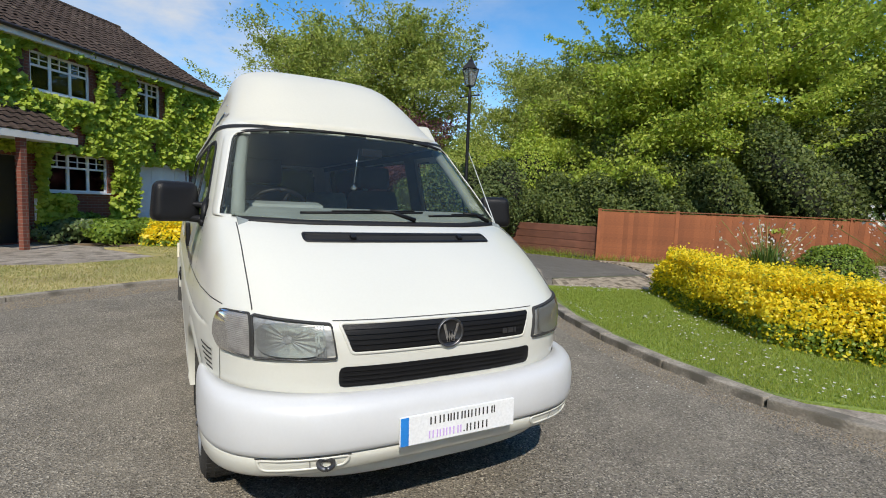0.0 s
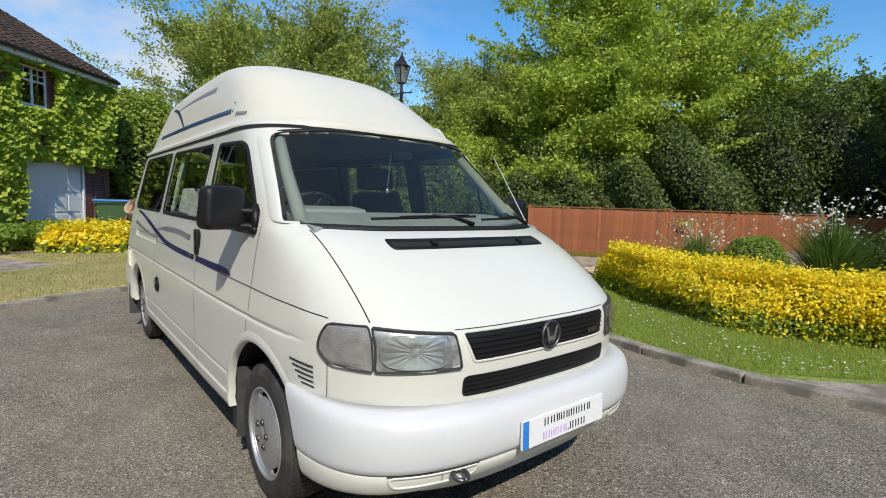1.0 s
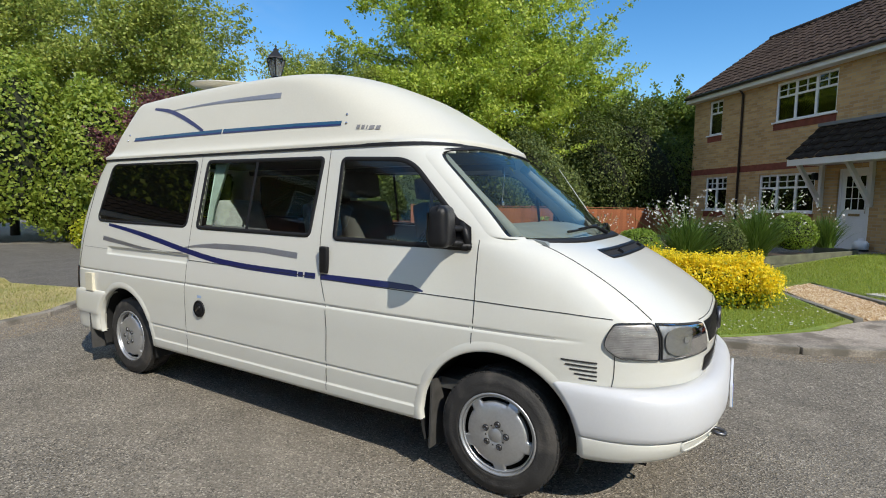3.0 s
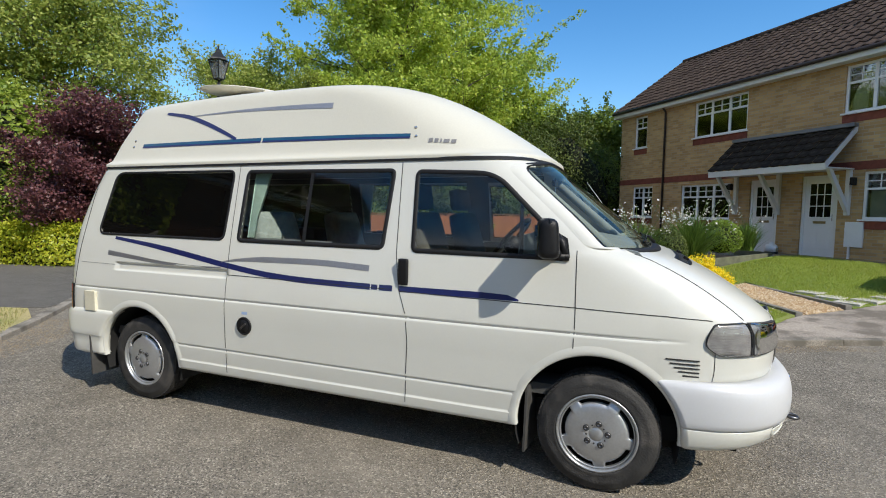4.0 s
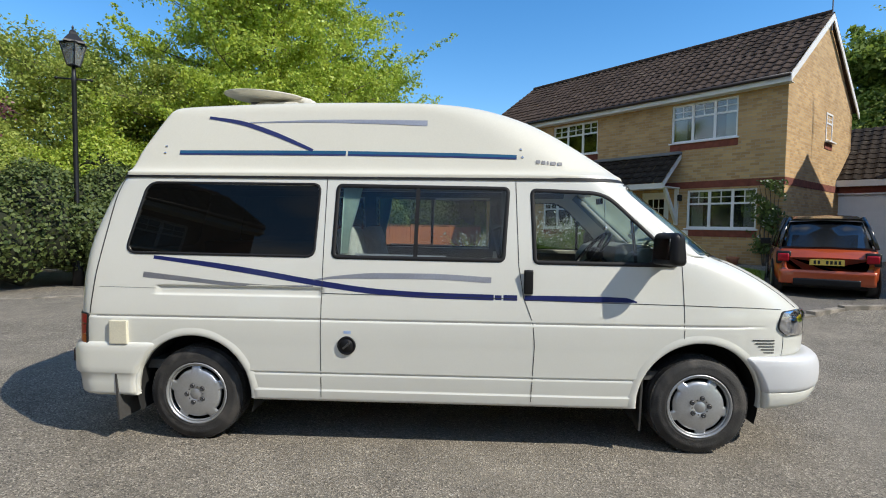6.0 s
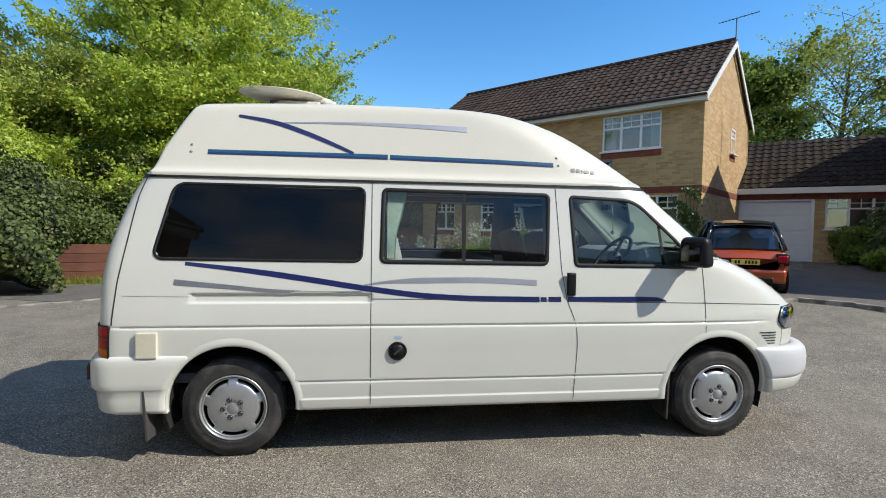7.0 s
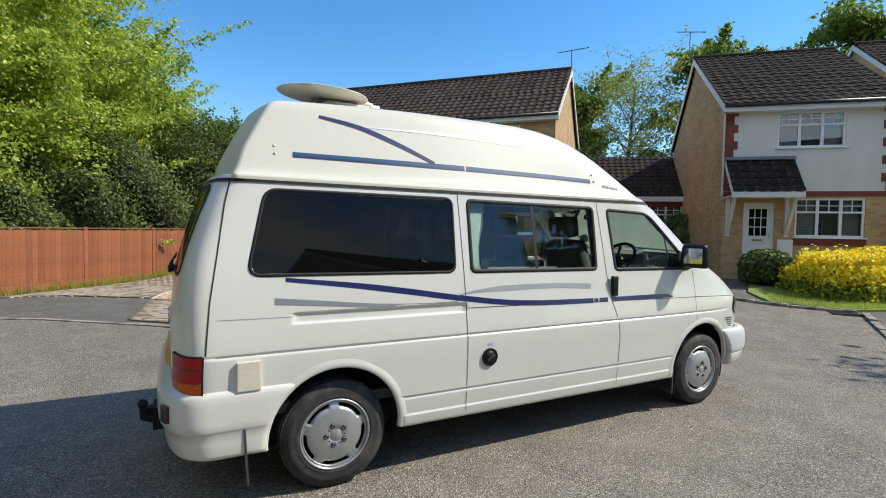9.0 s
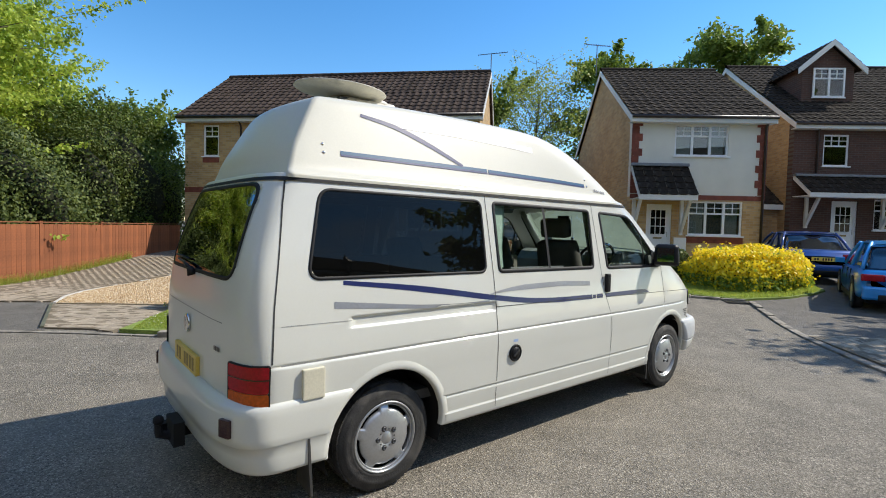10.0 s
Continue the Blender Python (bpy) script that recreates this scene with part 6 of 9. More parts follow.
def door(parent, u0, u1, z0, z1, deep=0.08, colour="door_w"):
    d = part("door", boxes((u0 + 0.05, u1 - 0.05, deep, deep + 0.045, z0 + 0.04, z1 - 0.05)), M[colour], parent, "white panelled front door with nine small panes")
    part("door_frame", boxes((u0, u0 + 0.06, deep - 0.03, deep + 0.06, z0, z1), (u1 - 0.06, u1, deep - 0.03, deep + 0.06, z0, z1), (u0 + 0.06, u1 - 0.06, deep - 0.03, deep + 0.06, z1 - 0.06, z1)), M["upvc"], d)
    w, h = u1 - u0, z1 - z0
    ga, gb, gc, ge = u0 + 0.20 * w, u1 - 0.20 * w, z0 + 0.50 * h, z1 - 0.09 * h
    part("door_glass", boxes((ga, gb, deep - 0.006, deep - 0.002, gc, ge)), M["glass_dark"], d)
    for k in range(4):
        x = ga + (gb - ga) * k / 3
        part("door_bar", boxes((x - 0.011, x + 0.011, deep - 0.012, deep - 0.004, gc, ge)), M["upvc"], d)
        z = gc + (ge - gc) * k / 3
        part("door_bar", boxes((ga, gb, deep - 0.013, deep - 0.005, z - 0.011, z + 0.011)), M["upvc"], d)
    for a, b in ((u0 + 0.18 * w, u0 + 0.46 * w), (u0 + 0.54 * w, u0 + 0.82 * w)):
        part("door_panel", boxes((a, b, deep - 0.010, deep, z0 + 0.12 * h, z0 + 0.38 * h), bevel=0.005), M["door_w"], d)
    part("letter_box", boxes((u0 + 0.33 * w, u0 + 0.67 * w, deep - 0.014, deep, z0 + 0.425 * h, z0 + 0.455 * h), bevel=0.004), M["brass"], d)
    hd = bmesh.new()
    tube(hd, [(u1 - 0.12, deep - 0.045, z0 + 0.46 * h), (u1 - 0.12, deep - 0.04, z0 + 0.54 * h)], 0.010, 8)
    part("door_handle", hd, M["chrome"], d, "", True)
    part("doorstep", boxes((u0 - 0.05, u1 + 0.05, -0.10, deep + 0.05, z0 - 0.16, z0)), M["soldier"], d)
    return d


def one_tile(wide, long, material):
    """One bold-roll roof tile with a thick lower edge."""
    verts, faces = [], []
    for k in range(7):
        s = k / 6
        w = 0.032 * (0.5 + 0.5 * math.cos(2 * math.pi * s)) ** 1.6
        verts += [(wide * s, 0, w + 0.006), (wide * s, 0, w + 0.040), (wide * s, long, w + 0.014)]
    for k in range(6):
        o = 3 * k
        faces += [(o, o + 3, o + 4, o + 1), (o + 1, o + 4, o + 5, o + 2)]
    me = bpy.data.meshes.new("roof_tile")
    me.from_pydata(verts, [], faces)
    me.materials.append(material)
    return me


def tile_roof(parent, name, corners, material, course=0.31, wave=0.25, label="", singles=0):
    """A slope of interlocking tiles: corners are left eave, right eave, right ridge, left ridge. Each course steps over the one below."""
    a, b, c, d = (Vector(p) for p in corners)
    up = (d - a)
    rows = max(2, int(round(up.length / course)))
    nrm = (b - a).cross(d - a).normalized()
    verts, faces = [], []
    first_row = 0
    if singles:
        across = (b - a).normalized()
        each = int((b - a).length / wave)
        tile = one_tile((b - a).length / each, up.length / rows * 1.12, material)
        axes = Matrix((across, up.normalized(), nrm)).transposed().to_4x4()
        first_row = min(rows, singles // each)
        shake = random.Random(len(name) + rows)
        for r in range(first_row):
            for k in range(each):
                p = a.lerp(d, r / rows) + across * (b - a).length * k / each + nrm * shake.uniform(-0.003, 0.007)
                ob = new("roof_tile", tile)
                ob.parent = parent
                ob.matrix_basis = Matrix.Translation(p) @ axes
    for r in range(first_row, rows):
        t0, t1 = r / rows, (r + 1.12) / rows
        l0, r0 = a.lerp(d, t0), b.lerp(c, t0)
        l1, r1 = a.lerp(d, min(t1, 1)), b.lerp(c, min(t1, 1))
        m = max(8, int((r0 - l0).length / wave) * 6)
        base = len(verts)
        for k in range(m + 1):
            s = k / m
            dist = (r0 - l0).length * s
            ph = (dist / wave) % 1
            w = 0.032 * (0.5 + 0.5 * math.cos(2 * math.pi * ph)) ** 1.6
            jig = 0.006 * math.sin(12.9 * r + 4.1 * int(dist / wave))
            p0, p1 = l0.lerp(r0, s), l1.lerp(r1, s)
            verts += [p0 + nrm * (w + 0.006 + jig), p0 + nrm * (w + 0.040 + jig), p1 + nrm * (w + 0.014)]
        for k in range(m):
            o = base + 3 * k
            faces += [(o, o + 3, o + 4, o + 1), (o + 1, o + 4, o + 5, o + 2)]
    ob = grid_mesh(name, verts, faces, material, parent, smooth=False)
    tagged(ob, label or "brown interlocking concrete roof tiles", kind="stuff")
    return ob


def gable_roof(parent, u0, u1, depth, eave, ridge, material, over=0.12, front_over=0.28, boards=True, singles=0):
    """Two tiled slopes, ridge tiles, fascia, soffit and barge boards."""
    slope = (ridge - eave) / (depth / 2 + front_over * 0)
    ez = eave - slope * 0 + 0.02
    fz = eave - slope * front_over * 0.55 + 0.12
    a, b = u0 - over, u1 + over
    mid = depth / 2
    tile_roof(parent, "front_roof_slope", [(a, -front_over, fz), (b, -front_over, fz), (b, mid, ridge), (a, mid, ridge)], material, singles=singles)
    tile_roof(parent, "back_roof_slope", [(b, depth + front_over, fz), (a, depth + front_over, fz), (a, mid, ridge), (b, mid, ridge)], material)
    k = 0
    x = a
    while x < b - 0.05:
        l = min(0.45, b - x)
        bm = bmesh.new()
        pts = [(0.13 * math.cos(t), 0.10 * math.sin(t)) for t in np.linspace(-0.25, math.pi + 0.25, 9)]
        rows = [[bm.verts.new((x + e, mid + p, ridge + 0.0 + q)) for p, q in pts] for e in (0.004, l - 0.004)]
        for i in range(8):
            bm.faces.new((rows[0][i], rows[0][i + 1], rows[1][i + 1], rows[1][i]))
        part("ridge_tile", bm, material, parent, "", True)
        x += 0.45
    if boards:
        part("fascia", boxes((a, b, -front_over - 0.01, -front_over + 0.02, fz - 0.19, fz + 0.005)), M["fascia"], parent, "white fascia board")
        part("soffit", boxes((a, b, -front_over + 0.02, 0.0, fz - 0.19, fz - 0.17)), M["fascia"], parent)
        gut = bmesh.new()
        tube(gut, [(a, -front_over - 0.055, fz - 0.03), (b, -front_over - 0.055, fz - 0.03)], 0.05, 10)
        part("gutter", gut, M["pipe"], parent, "dark brown gutter", True)
        for x0, x1 in ((a - 0.012, a + 0.018), (b - 0.018, b + 0.012)):
            for y0, z0, y1, z1 in ((-front_over, fz, mid, ridge), (depth + front_over, fz, mid, ridge)):
                part("barge_board", prism([(y0, z0 - 0.01), (y1, z1 - 0.01), (y1, z1 - 0.21), (y0, z0 - 0.20)], x0, x1, "x"), M["fascia"], parent, "white barge board")


def canopy(parent, u0, u1, z_top, z_eave, out, brackets=(), material="tile_dark"):
    """A tiled porch canopy on brackets."""
    c = part("porch_canopy", boxes((u0, u1, -out + 0.02, 0.0, z_eave - 0.10, z_eave - 0.07)), M["fascia"], parent, "tiled porch canopy on white brackets")
    tile_roof(c, "canopy_tiles", [(u0, -out, z_eave), (u1, -out, z_eave), (u1, 0.0, z_top), (u0, 0.0, z_top)], M[material], 0.27, 0.25, singles=60)
    part("canopy_fascia", boxes((u0, u1, -out - 0.01, -out + 0.02, z_eave - 0.14, z_eave + 0.01)), M["fascia"], c)
    for x in (u0 - 0.01, u1 - 0.02):
        part("canopy_barge", prism([(-out, z_eave - 0.12), (-out, z_eave + 0.03), (0.0, z_top + 0.03), (0.0, z_top - 0.12)], x, x + 0.03, "x"), M["fascia"], c)
    part("lead_flashing", boxes((u0 - 0.02, u1 + 0.02, -0.16, 0.01, z_top - 0.02, z_top + 0.07), bevel=0.02), M["lead"], c)
    for x in brackets:
        part("bracket_post", boxes((x - 0.045, x + 0.045, -0.09, 0.0, z_eave - 1.15, z_eave - 0.10)), M["fascia"], c)
        part("bracket_brace", prism([(-out * 0.82, z_eave - 0.10), (-out * 0.70, z_eave - 0.10), (-0.07, z_eave - 0.92), (-0.09, z_eave - 1.08)], x - 0.04, x + 0.04, "x"), M["fascia"], c)
    return c


def aerial_at(name, x, y, z, turn, long=1.1):
    t = thing(name, "thin metal television aerial on the roof", "aerial", pose(x, y, z, 0, 0, turn))
    bm = bmesh.new()
    tube(bm, [(0, 0, -0.4), (0, 0, 0.75)], 0.018, 6)
    part("mast", bm, M["steel"], t)
    bm = bmesh.new()
    tube(bm, [(-long * 0.45, 0, 0.72), (long * 0.55, 0, 0.80)], 0.012, 6)
    for k in range(12):
        x0 = -long * 0.45 + long * k / 11
        tube(bm, [(x0, -0.10, 0.72 + 0.08 * k / 11), (x0, 0.10, 0.72 + 0.08 * k / 11)], 0.006, 4)
    part("boom", bm, M["steel"], t)
    return t


def gable_wall(parent, x0, x1, depth, eave, ridge, base, material, holes=()):
    return part("gable_wall", prism([(0.28, base), (depth, base), (depth, eave), (depth / 2, ridge - 0.02), (0.28, eave + (ridge - eave) * 0.56 / depth)], x0, x1, "x"), material, parent)


G0 = 0.44
# house A: long buff-brick pair of homes
house = thing("brick_house", "two-storey buff brick house with brown tiled roof and white windows", "house", pose(4.567, 12.74, 0, 0, 0, -48.5))
wins = [(-4.58, -3.98, 3.84, 4.95, 1, 2), (-1.93, -0.10, 3.87, 4.95, 3, 2), (2.38, 4.17, 3.87, 4.96, 3, 2), (-4.58, -3.60, 1.38, 2.46, 2, 2), (-2.33, -0.52, 1.36, 2.42, 3, 2), (2.90, 4.70, 1.42, 2.50, 3, 2)]
doors = [(0.10, 0.92, G0, 2.45), (1.52, 2.38, G0, 2.47)]
part("front_wall", wall_boxes(-5.3, 5.3, 0.0, 5.18, [w[:4] for w in wins] + doors), M["buff"], house, "buff brick front wall")
for w in wins:
    window(house, *w[:6], curtain=0.18 * (w[4] == 3 and w[0] > 2))
    part("brick_apron", boxes((w[0] - 0.02, w[1] + 0.02, -0.012, 0.02, w[2] - 0.22, w[2] - 0.035)), M["soldier"], house, "red brick band under the window")
for d in doors:
    door(house, *d)
part("brick_band", wall_boxes(-5.31, 5.31, 2.55, 2.74, [], -0.012, 0.01), M["soldier"], house, "red brick string course")
gable_wall(house, 5.02, 5.30, 6.0, 5.2, 7.47, 0.0, M["buff_t"])
gable_wall(house, -5.30, -5.02, 6.0, 5.2, 7.47, 0.0, M["buff_t"])
part("gable_band", boxes((5.29, 5.312, 0.0, 6.0, 2.55, 2.74)), M["soldier"], house)
part("back_wall", boxes((-5.3, 5.3, 5.72, 6.0, 0.0, 5.2)), M["buff"], house)
gw = window(house, 0, 0.62, 3.98, 4.80, 1, 2)
gw.matrix_basis = pose(5.36, 3.2, 0, 0, 0, 90)
part("gable_apron", boxes((5.295, 5.315, 3.15, 3.87, 3.76, 3.93)), M["soldier"], house)
gable_roof(house, -5.3, 5.3, 6.0, 5.2, 7.50, M["tile"], singles=300)
canopy(house, -0.40, 2.70, 3.55, 2.66, 1.0, brackets=(-0.30, 0.95, 2.62))
pipe = bmesh.new()
tube(pipe, [(-3.10, -0.24, 5.08), (-3.10, -0.05, 4.90), (-3.10, -0.05, 0.3)], 0.035, 8)
part("drainpipe", pipe, M["pipe"], house, "dark brown drainpipe", True)
part("meter_box", boxes((2.60, 2.98, -0.05, 0.02, 0.78, 1.36), bevel=0.01), M["upvc"], house, "white meter box")
part("meter_pipe", boxes((2.68, 2.72, -0.04, 0.0, 0.3, 0.78)), M["upvc"], house)
for u in (-0.45, 2.74):
    lt = boxes((u - 0.04, u + 0.04, -0.16, -0.02, 2.20, 2.38), bevel=0.02)
    part("wall_lamp", lt, M["under"], house, "dark wall lantern")
pt = lathe([(0.06, 0.0), (0.10, 0.0), (0.135, 0.16), (0.155, 0.20), (0.155, 0.25), (0.13, 0.25), (0.12, 0.22)], 24)
part("bowl", pt, M["terracotta"], thing("flower_pot", "terracotta pot beside the house wall", "flower pot", pose(7.20, 9.35, 0.44)), "", True)
gb = thing("gas_bottle", "white and black bottle standing by the door", "bottle", pose(5.05, 11.85, 0.44))
part("bottle_body", lathe([(0.0, 0.0), (0.14, 0.0), (0.15, 0.02), (0.15, 0.10)], 24), M["under"], gb, "", True)
part("bottle_top", lathe([(0.15, 0.10), (0.15, 0.24), (0.11, 0.29), (0.05, 0.30), (0.05, 0.36), (0.0, 0.36)], 24), M["upvc"], gb, "", True)
aerial_at("television_aerial", 10.317, 10.617, 7.40, -48)

# linked garage between the houses
garage = thing("linked_garage", "low brick garage with tiled roof linking the two houses", "garage", pose(13.23, 10.57, 0, 0, 0, -42))
GG = 0.50
gdoor, gwin = (-2.22, -0.02, GG, 2.50), (0.34, 2.12, 1.58, 2.62)
part("garage_wall", wall_boxes(-3.2, 2.7, 0.0, 2.75, [gdoor, gwin]), M["buff"], garage)
part("garage_lintel", boxes((-3.2, 2.7, -0.012, 0.0, 2.55, 2.74)), M["soldier"], garage)
window(garage, *gwin, 3, 2)
gd = part("garage_door", boxes((gdoor[0], gdoor[1], 0.08, 0.12, GG, 2.50)), M["door_w"], garage, "white panelled garage door")
for k in range(4):
    part("door_panel", boxes((gdoor[0] + 0.06, gdoor[1] - 0.06, 0.070, 0.085, GG + 0.06 + 0.49 * k, GG + 0.47 + 0.49 * k), bevel=0.008), M["door_w"], gd)
part("frame", boxes((gdoor[0] - 0.08, gdoor[0], -0.01, 0.1, GG, 2.58), (gdoor[1], gdoor[1] + 0.08, -0.01, 0.1, GG, 2.58), (gdoor[0], gdoor[1], -0.01, 0.1, 2.50, 2.58)), M["upvc"], gd)
tile_roof(garage, "roof_slope", [(-3.2, -0.25, 2.92), (2.65, -0.25, 2.92), (2.65, 2.6, 4.86), (-3.2, 2.6, 4.86)], M["tile_dark"])
part("roof_back", prism([(2.6, 4.82), (5.5, 2.8), (2.6, 2.8)], -3.2, 2.65, "x"), M["tile_dark"], garage)
part("fascia", boxes((-3.2, 2.65, -0.27, -0.24, 2.74, 2.93)), M["fascia"], garage)
part("lead_flashing", boxes((2.50, 2.70, -0.1, 0.0, 2.9, 2.95)), M["lead"], garage)

# house C: white-rendered house with quoins
hc = thing("rendered_house", "narrow house with white render, red quoins and dark tiled roof", "house", pose(12.62, 3.41, 0, 0, 0, -42.9))
GC = 0.52
cw = [(-1.07, 0.51, 3.87, 4.82, 3, 2), (-0.58, 1.02, 1.48, 2.52, 3, 2)]
cd = (-1.82, -1.06, GC + 0.04, 2.40)
part("lower_wall", wall_boxes(-2.33, 1.62, 0.0, 2.62, [cw[1][:4], cd]), M["buff"], hc)
upper = wall_boxes(-2.33, 1.62, 2.62, 5.0, [cw[0][:4]])
bmesh.ops.remove_doubles(upper, verts=list(upper.verts), dist=1e-5)
part("render_wall", upper, M["render"], hc, "white rendered upper wall")
part("brick_band", boxes((-2.34, 1.63, -0.014, 0.0, 2.56, 2.70)), M["soldier"], hc)
for k in range(10):
    z = 2.72 + 0.226 * k
    long = 0.30 if k % 2 else 0.20
    part("quoin", boxes((-2.345, -2.33 + long, -0.018, 0.01, z, z + 0.222)), M["soldier"], hc)
    part("quoin", boxes((1.62 - long, 1.635, -0.018, 0.01, z, z + 0.222)), M["soldier"], hc)
for w in cw:
    window(hc, *w[:6], curtain=0.3)
part("brick_apron", boxes((-0.62, 1.06, -0.012, 0.02, 1.25, 1.44)), M["soldier"], hc)
door(hc, *cd)
gable_wall(hc, -2.33, -2.05, 7.8, 5.0, 7.60, 0.0, M["buff_t"])
gable_wall(hc, 1.34, 1.62, 7.8, 5.0, 7.60, 0.0, M["buff_t"])
part("back_wall", boxes((-2.33, 1.62, 7.52, 7.8, 0.0, 5.0)), M["buff"], hc)
gable_roof(hc, -2.33, 1.62, 7.8, 5.0, 7.62, M["tile_dark"], singles=260)
canopy(hc, -2.33, -0.68, 3.56, 2.62, 0.85, brackets=(-2.22, -0.80))
pipe = bmesh.new()
tube(pipe, [(1.55, -0.24, 4.95), (1.55, -0.06, 4.75), (1.55, -0.06, 0.3)], 0.04, 8)
part("drainpipe", pipe, M["pipe"], hc, "dark drainpipe", True)
part("meter_box", boxes((-0.98, -0.62, -0.05, 0.02, 0.85, 1.40), bevel=0.01), M["upvc"], hc)
aerial_at("television_aerial", 13.6, 8.2, 7.9, -20)

# link and house D with its dormer
link = thing("side_garage", "low garage with dark tiled roof beside the rendered house", "garage", pose(12.62, 3.41, 0, 0, 0, -42.9))
part("garage_wall", wall_boxes(1.66, 4.1, 0.0, 2.6, [(2.0, 3.2, GC, 2.35)], 3.0, 3.28), M["buff"], link)
part("garage_door", boxes((2.0, 3.2, 3.08, 3.12, GC, 2.35)), M["upvc"], link, "white garage door")
tile_roof(link, "roof_slope", [(1.62, 2.7, 2.62), (4.15, 2.7, 2.62), (4.15, 5.4, 4.4), (1.62, 5.4, 4.4)], M["tile_dark"])
part("fascia", boxes((1.62, 4.1, 2.68, 2.71, 2.45, 2.63)), M["fascia"], link)
hd = thing("red_brick_house", "dark red-brown brick house with dark tiled roof and gabled dormer", "house", pose(12.62, 3.41, 0, 0, 0, -42.9) @ pose(3.78, 2.3, 0.35))
dw = [(0.98, 1.82, 3.60, 4.68, 1, 3), (2.75, 4.1, 1.45, 2.5, 2, 2)]
dd = (1.36, 2.22, GC - 0.2, 2.42)
part("front_wall", wall_boxes(0.0, 9.0, -0.4, 5.05, [dw[0][:4], dw[1][:4], dd]), M["darkbrick"], hd)
for w in dw:
    window(hd, *w[:6])
door(hd, *dd)
gable_wall(hd, 0.0, 0.28, 9.6, 5.0, 8.4, -0.4, M["buff_t"])
gable_wall(hd, 8.72, 9.0, 9.6, 5.0, 8.4, -0.4, M["buff_t"])
part("back_wall", boxes((0, 9, 9.32, 9.6, 0, 5.0)), M["buff"], hd)
gable_roof(hd, 0.0, 9.0, 9.6, 5.0, 8.42, M["tile_dark"])
canopy(hd, 0.05, 5.2, 3.25, 2.62, 0.9, brackets=(0.5, 3.0))
pipe = bmesh.new()
tube(pipe, [(0.75, -0.24, 4.95), (0.75, -0.06, 4.75), (0.75, -0.06, 2.8)], 0.04, 8)
part("drainpipe", pipe, M["pipe"], hd, "", True)
part("dormer_front", prism([(0.95, 6.05), (2.75, 6.05), (2.75, 7.35), (1.85, 8.15), (0.95, 7.35)], 1.3, 1.35), M["darkbrick"], hd, "dark red brick dormer")
dwin = window(hd, 1.30, 2.40, 6.25, 7.30, 2, 2, deep=-0.03)
dwin.matrix_basis = pose(0, 1.27, 0)
part("dormer_cheek", boxes((0.95, 1.0, 1.35, 3.2, 6.05, 7.35), (2.70, 2.75, 1.35, 3.2, 6.05, 7.35)), M["darkbrick_t"], hd)
tile_roof(hd, "dormer_slope", [(0.70, 4.2, 7.22), (0.70, 1.05, 7.22), (1.85, 1.05, 8.22), (1.85, 4.2, 8.22)], M["tile_dark"])
tile_roof(hd, "dormer_slope", [(3.0, 1.05, 7.22), (3.0, 4.2, 7.22), (1.85, 4.2, 8.22), (1.85, 1.05, 8.22)], M["tile_dark"])
for a, b in ((0.66, 1.85), (3.04, 1.85)):
    part("dormer_barge", prism([(a, 7.02), (a, 7.24), (b, 8.27), (b, 8.05)], 1.03, 1.07), M["fascia"], hd, "white dormer barge board")

# ivy-clad house on the west
iv = thing("ivy_house", "red brick house overgrown with bright green creeper", "house", pose(-16.02, 0.20, 0, 0, 0, 139.3))
iw = [(-6.38, -4.80, 3.72, 4.64, 3, 2), (-3.30, -2.36, 3.66, 4.70, 2, 2), (-6.02, -4.30, 1.29, 2.27, 3, 2), (-12.9, -11.3, 3.72, 4.64, 3, 2), (-12.9, -11.3, 1.29, 2.27, 3, 2)]
idoor, igar = (-7.6, -6.75, 0.05, 2.1), (-3.22, -1.18, 0.08, 2.19)
part("front_wall", wall_boxes(-14.4, 0.0, 0.0, 4.95, [w[:4] for w in iw] + [idoor, igar]), M["redbrick"], iv)
for w in iw:
    window(iv, *w[:6], curtain=0.44)
part("black_door", boxes((idoor[0], idoor[1], 0.06, 0.11, 0.05, 2.1), bevel=0.005), M["door_b"], iv, "black front door")
ig = part("garage_door", boxes((igar[0], igar[1], 0.06, 0.10, igar[2], igar[3])), M["door_w"], iv, "white panelled garage door")
for r, (a, b) in enumerate(((0.14, 0.72), (0.80, 1.30), (1.38, 2.10))):
    for k in range(4):
        x = igar[0] + 0.06 + k * 0.49
        part("door_panel", boxes((x, x + 0.43, 0.048, 0.062, a, b), bevel=0.008), M["door_w"], ig)
part("garage_frame", boxes((igar[0] - 0.07, igar[0], -0.02, 0.08, 0, 2.26), (igar[1], igar[1] + 0.07, -0.02, 0.08, 0, 2.26), (igar[0], igar[1], -0.02, 0.08, 2.19, 2.26)), M["upvc"], ig)
gable_wall(iv, -0.28, 0.0, 8.0, 4.95, 7.4, 0.0, M["redbrick_t"])
gable_wall(iv, -14.4, -14.12, 8.0, 4.95, 7.4, 0.0, M["redbrick_t"])
part("back_wall", boxes((-14.4, 0, 7.72, 8.0, 0, 4.95)), M["redbrick"], iv)
gable_roof(iv, -14.4, 0.0, 8.0, 4.95, 7.45, M["tile"], singles=180)
for k in range(40):
    cr = boxes((-14.2 + 0.30 * k, -13.92 + 0.30 * k, 3.99, 4.01, 7.55, 7.63))
    part("ridge_crest", cr, M["soldier"], iv)
canopy(iv, -9.9, -6.35, 3.25, 2.55, 1.3, material="tile")
part("porch_post", boxes((-7.62, -7.49, -1.25, -1.12, 0, 2.45)), M["redbrick"], iv)
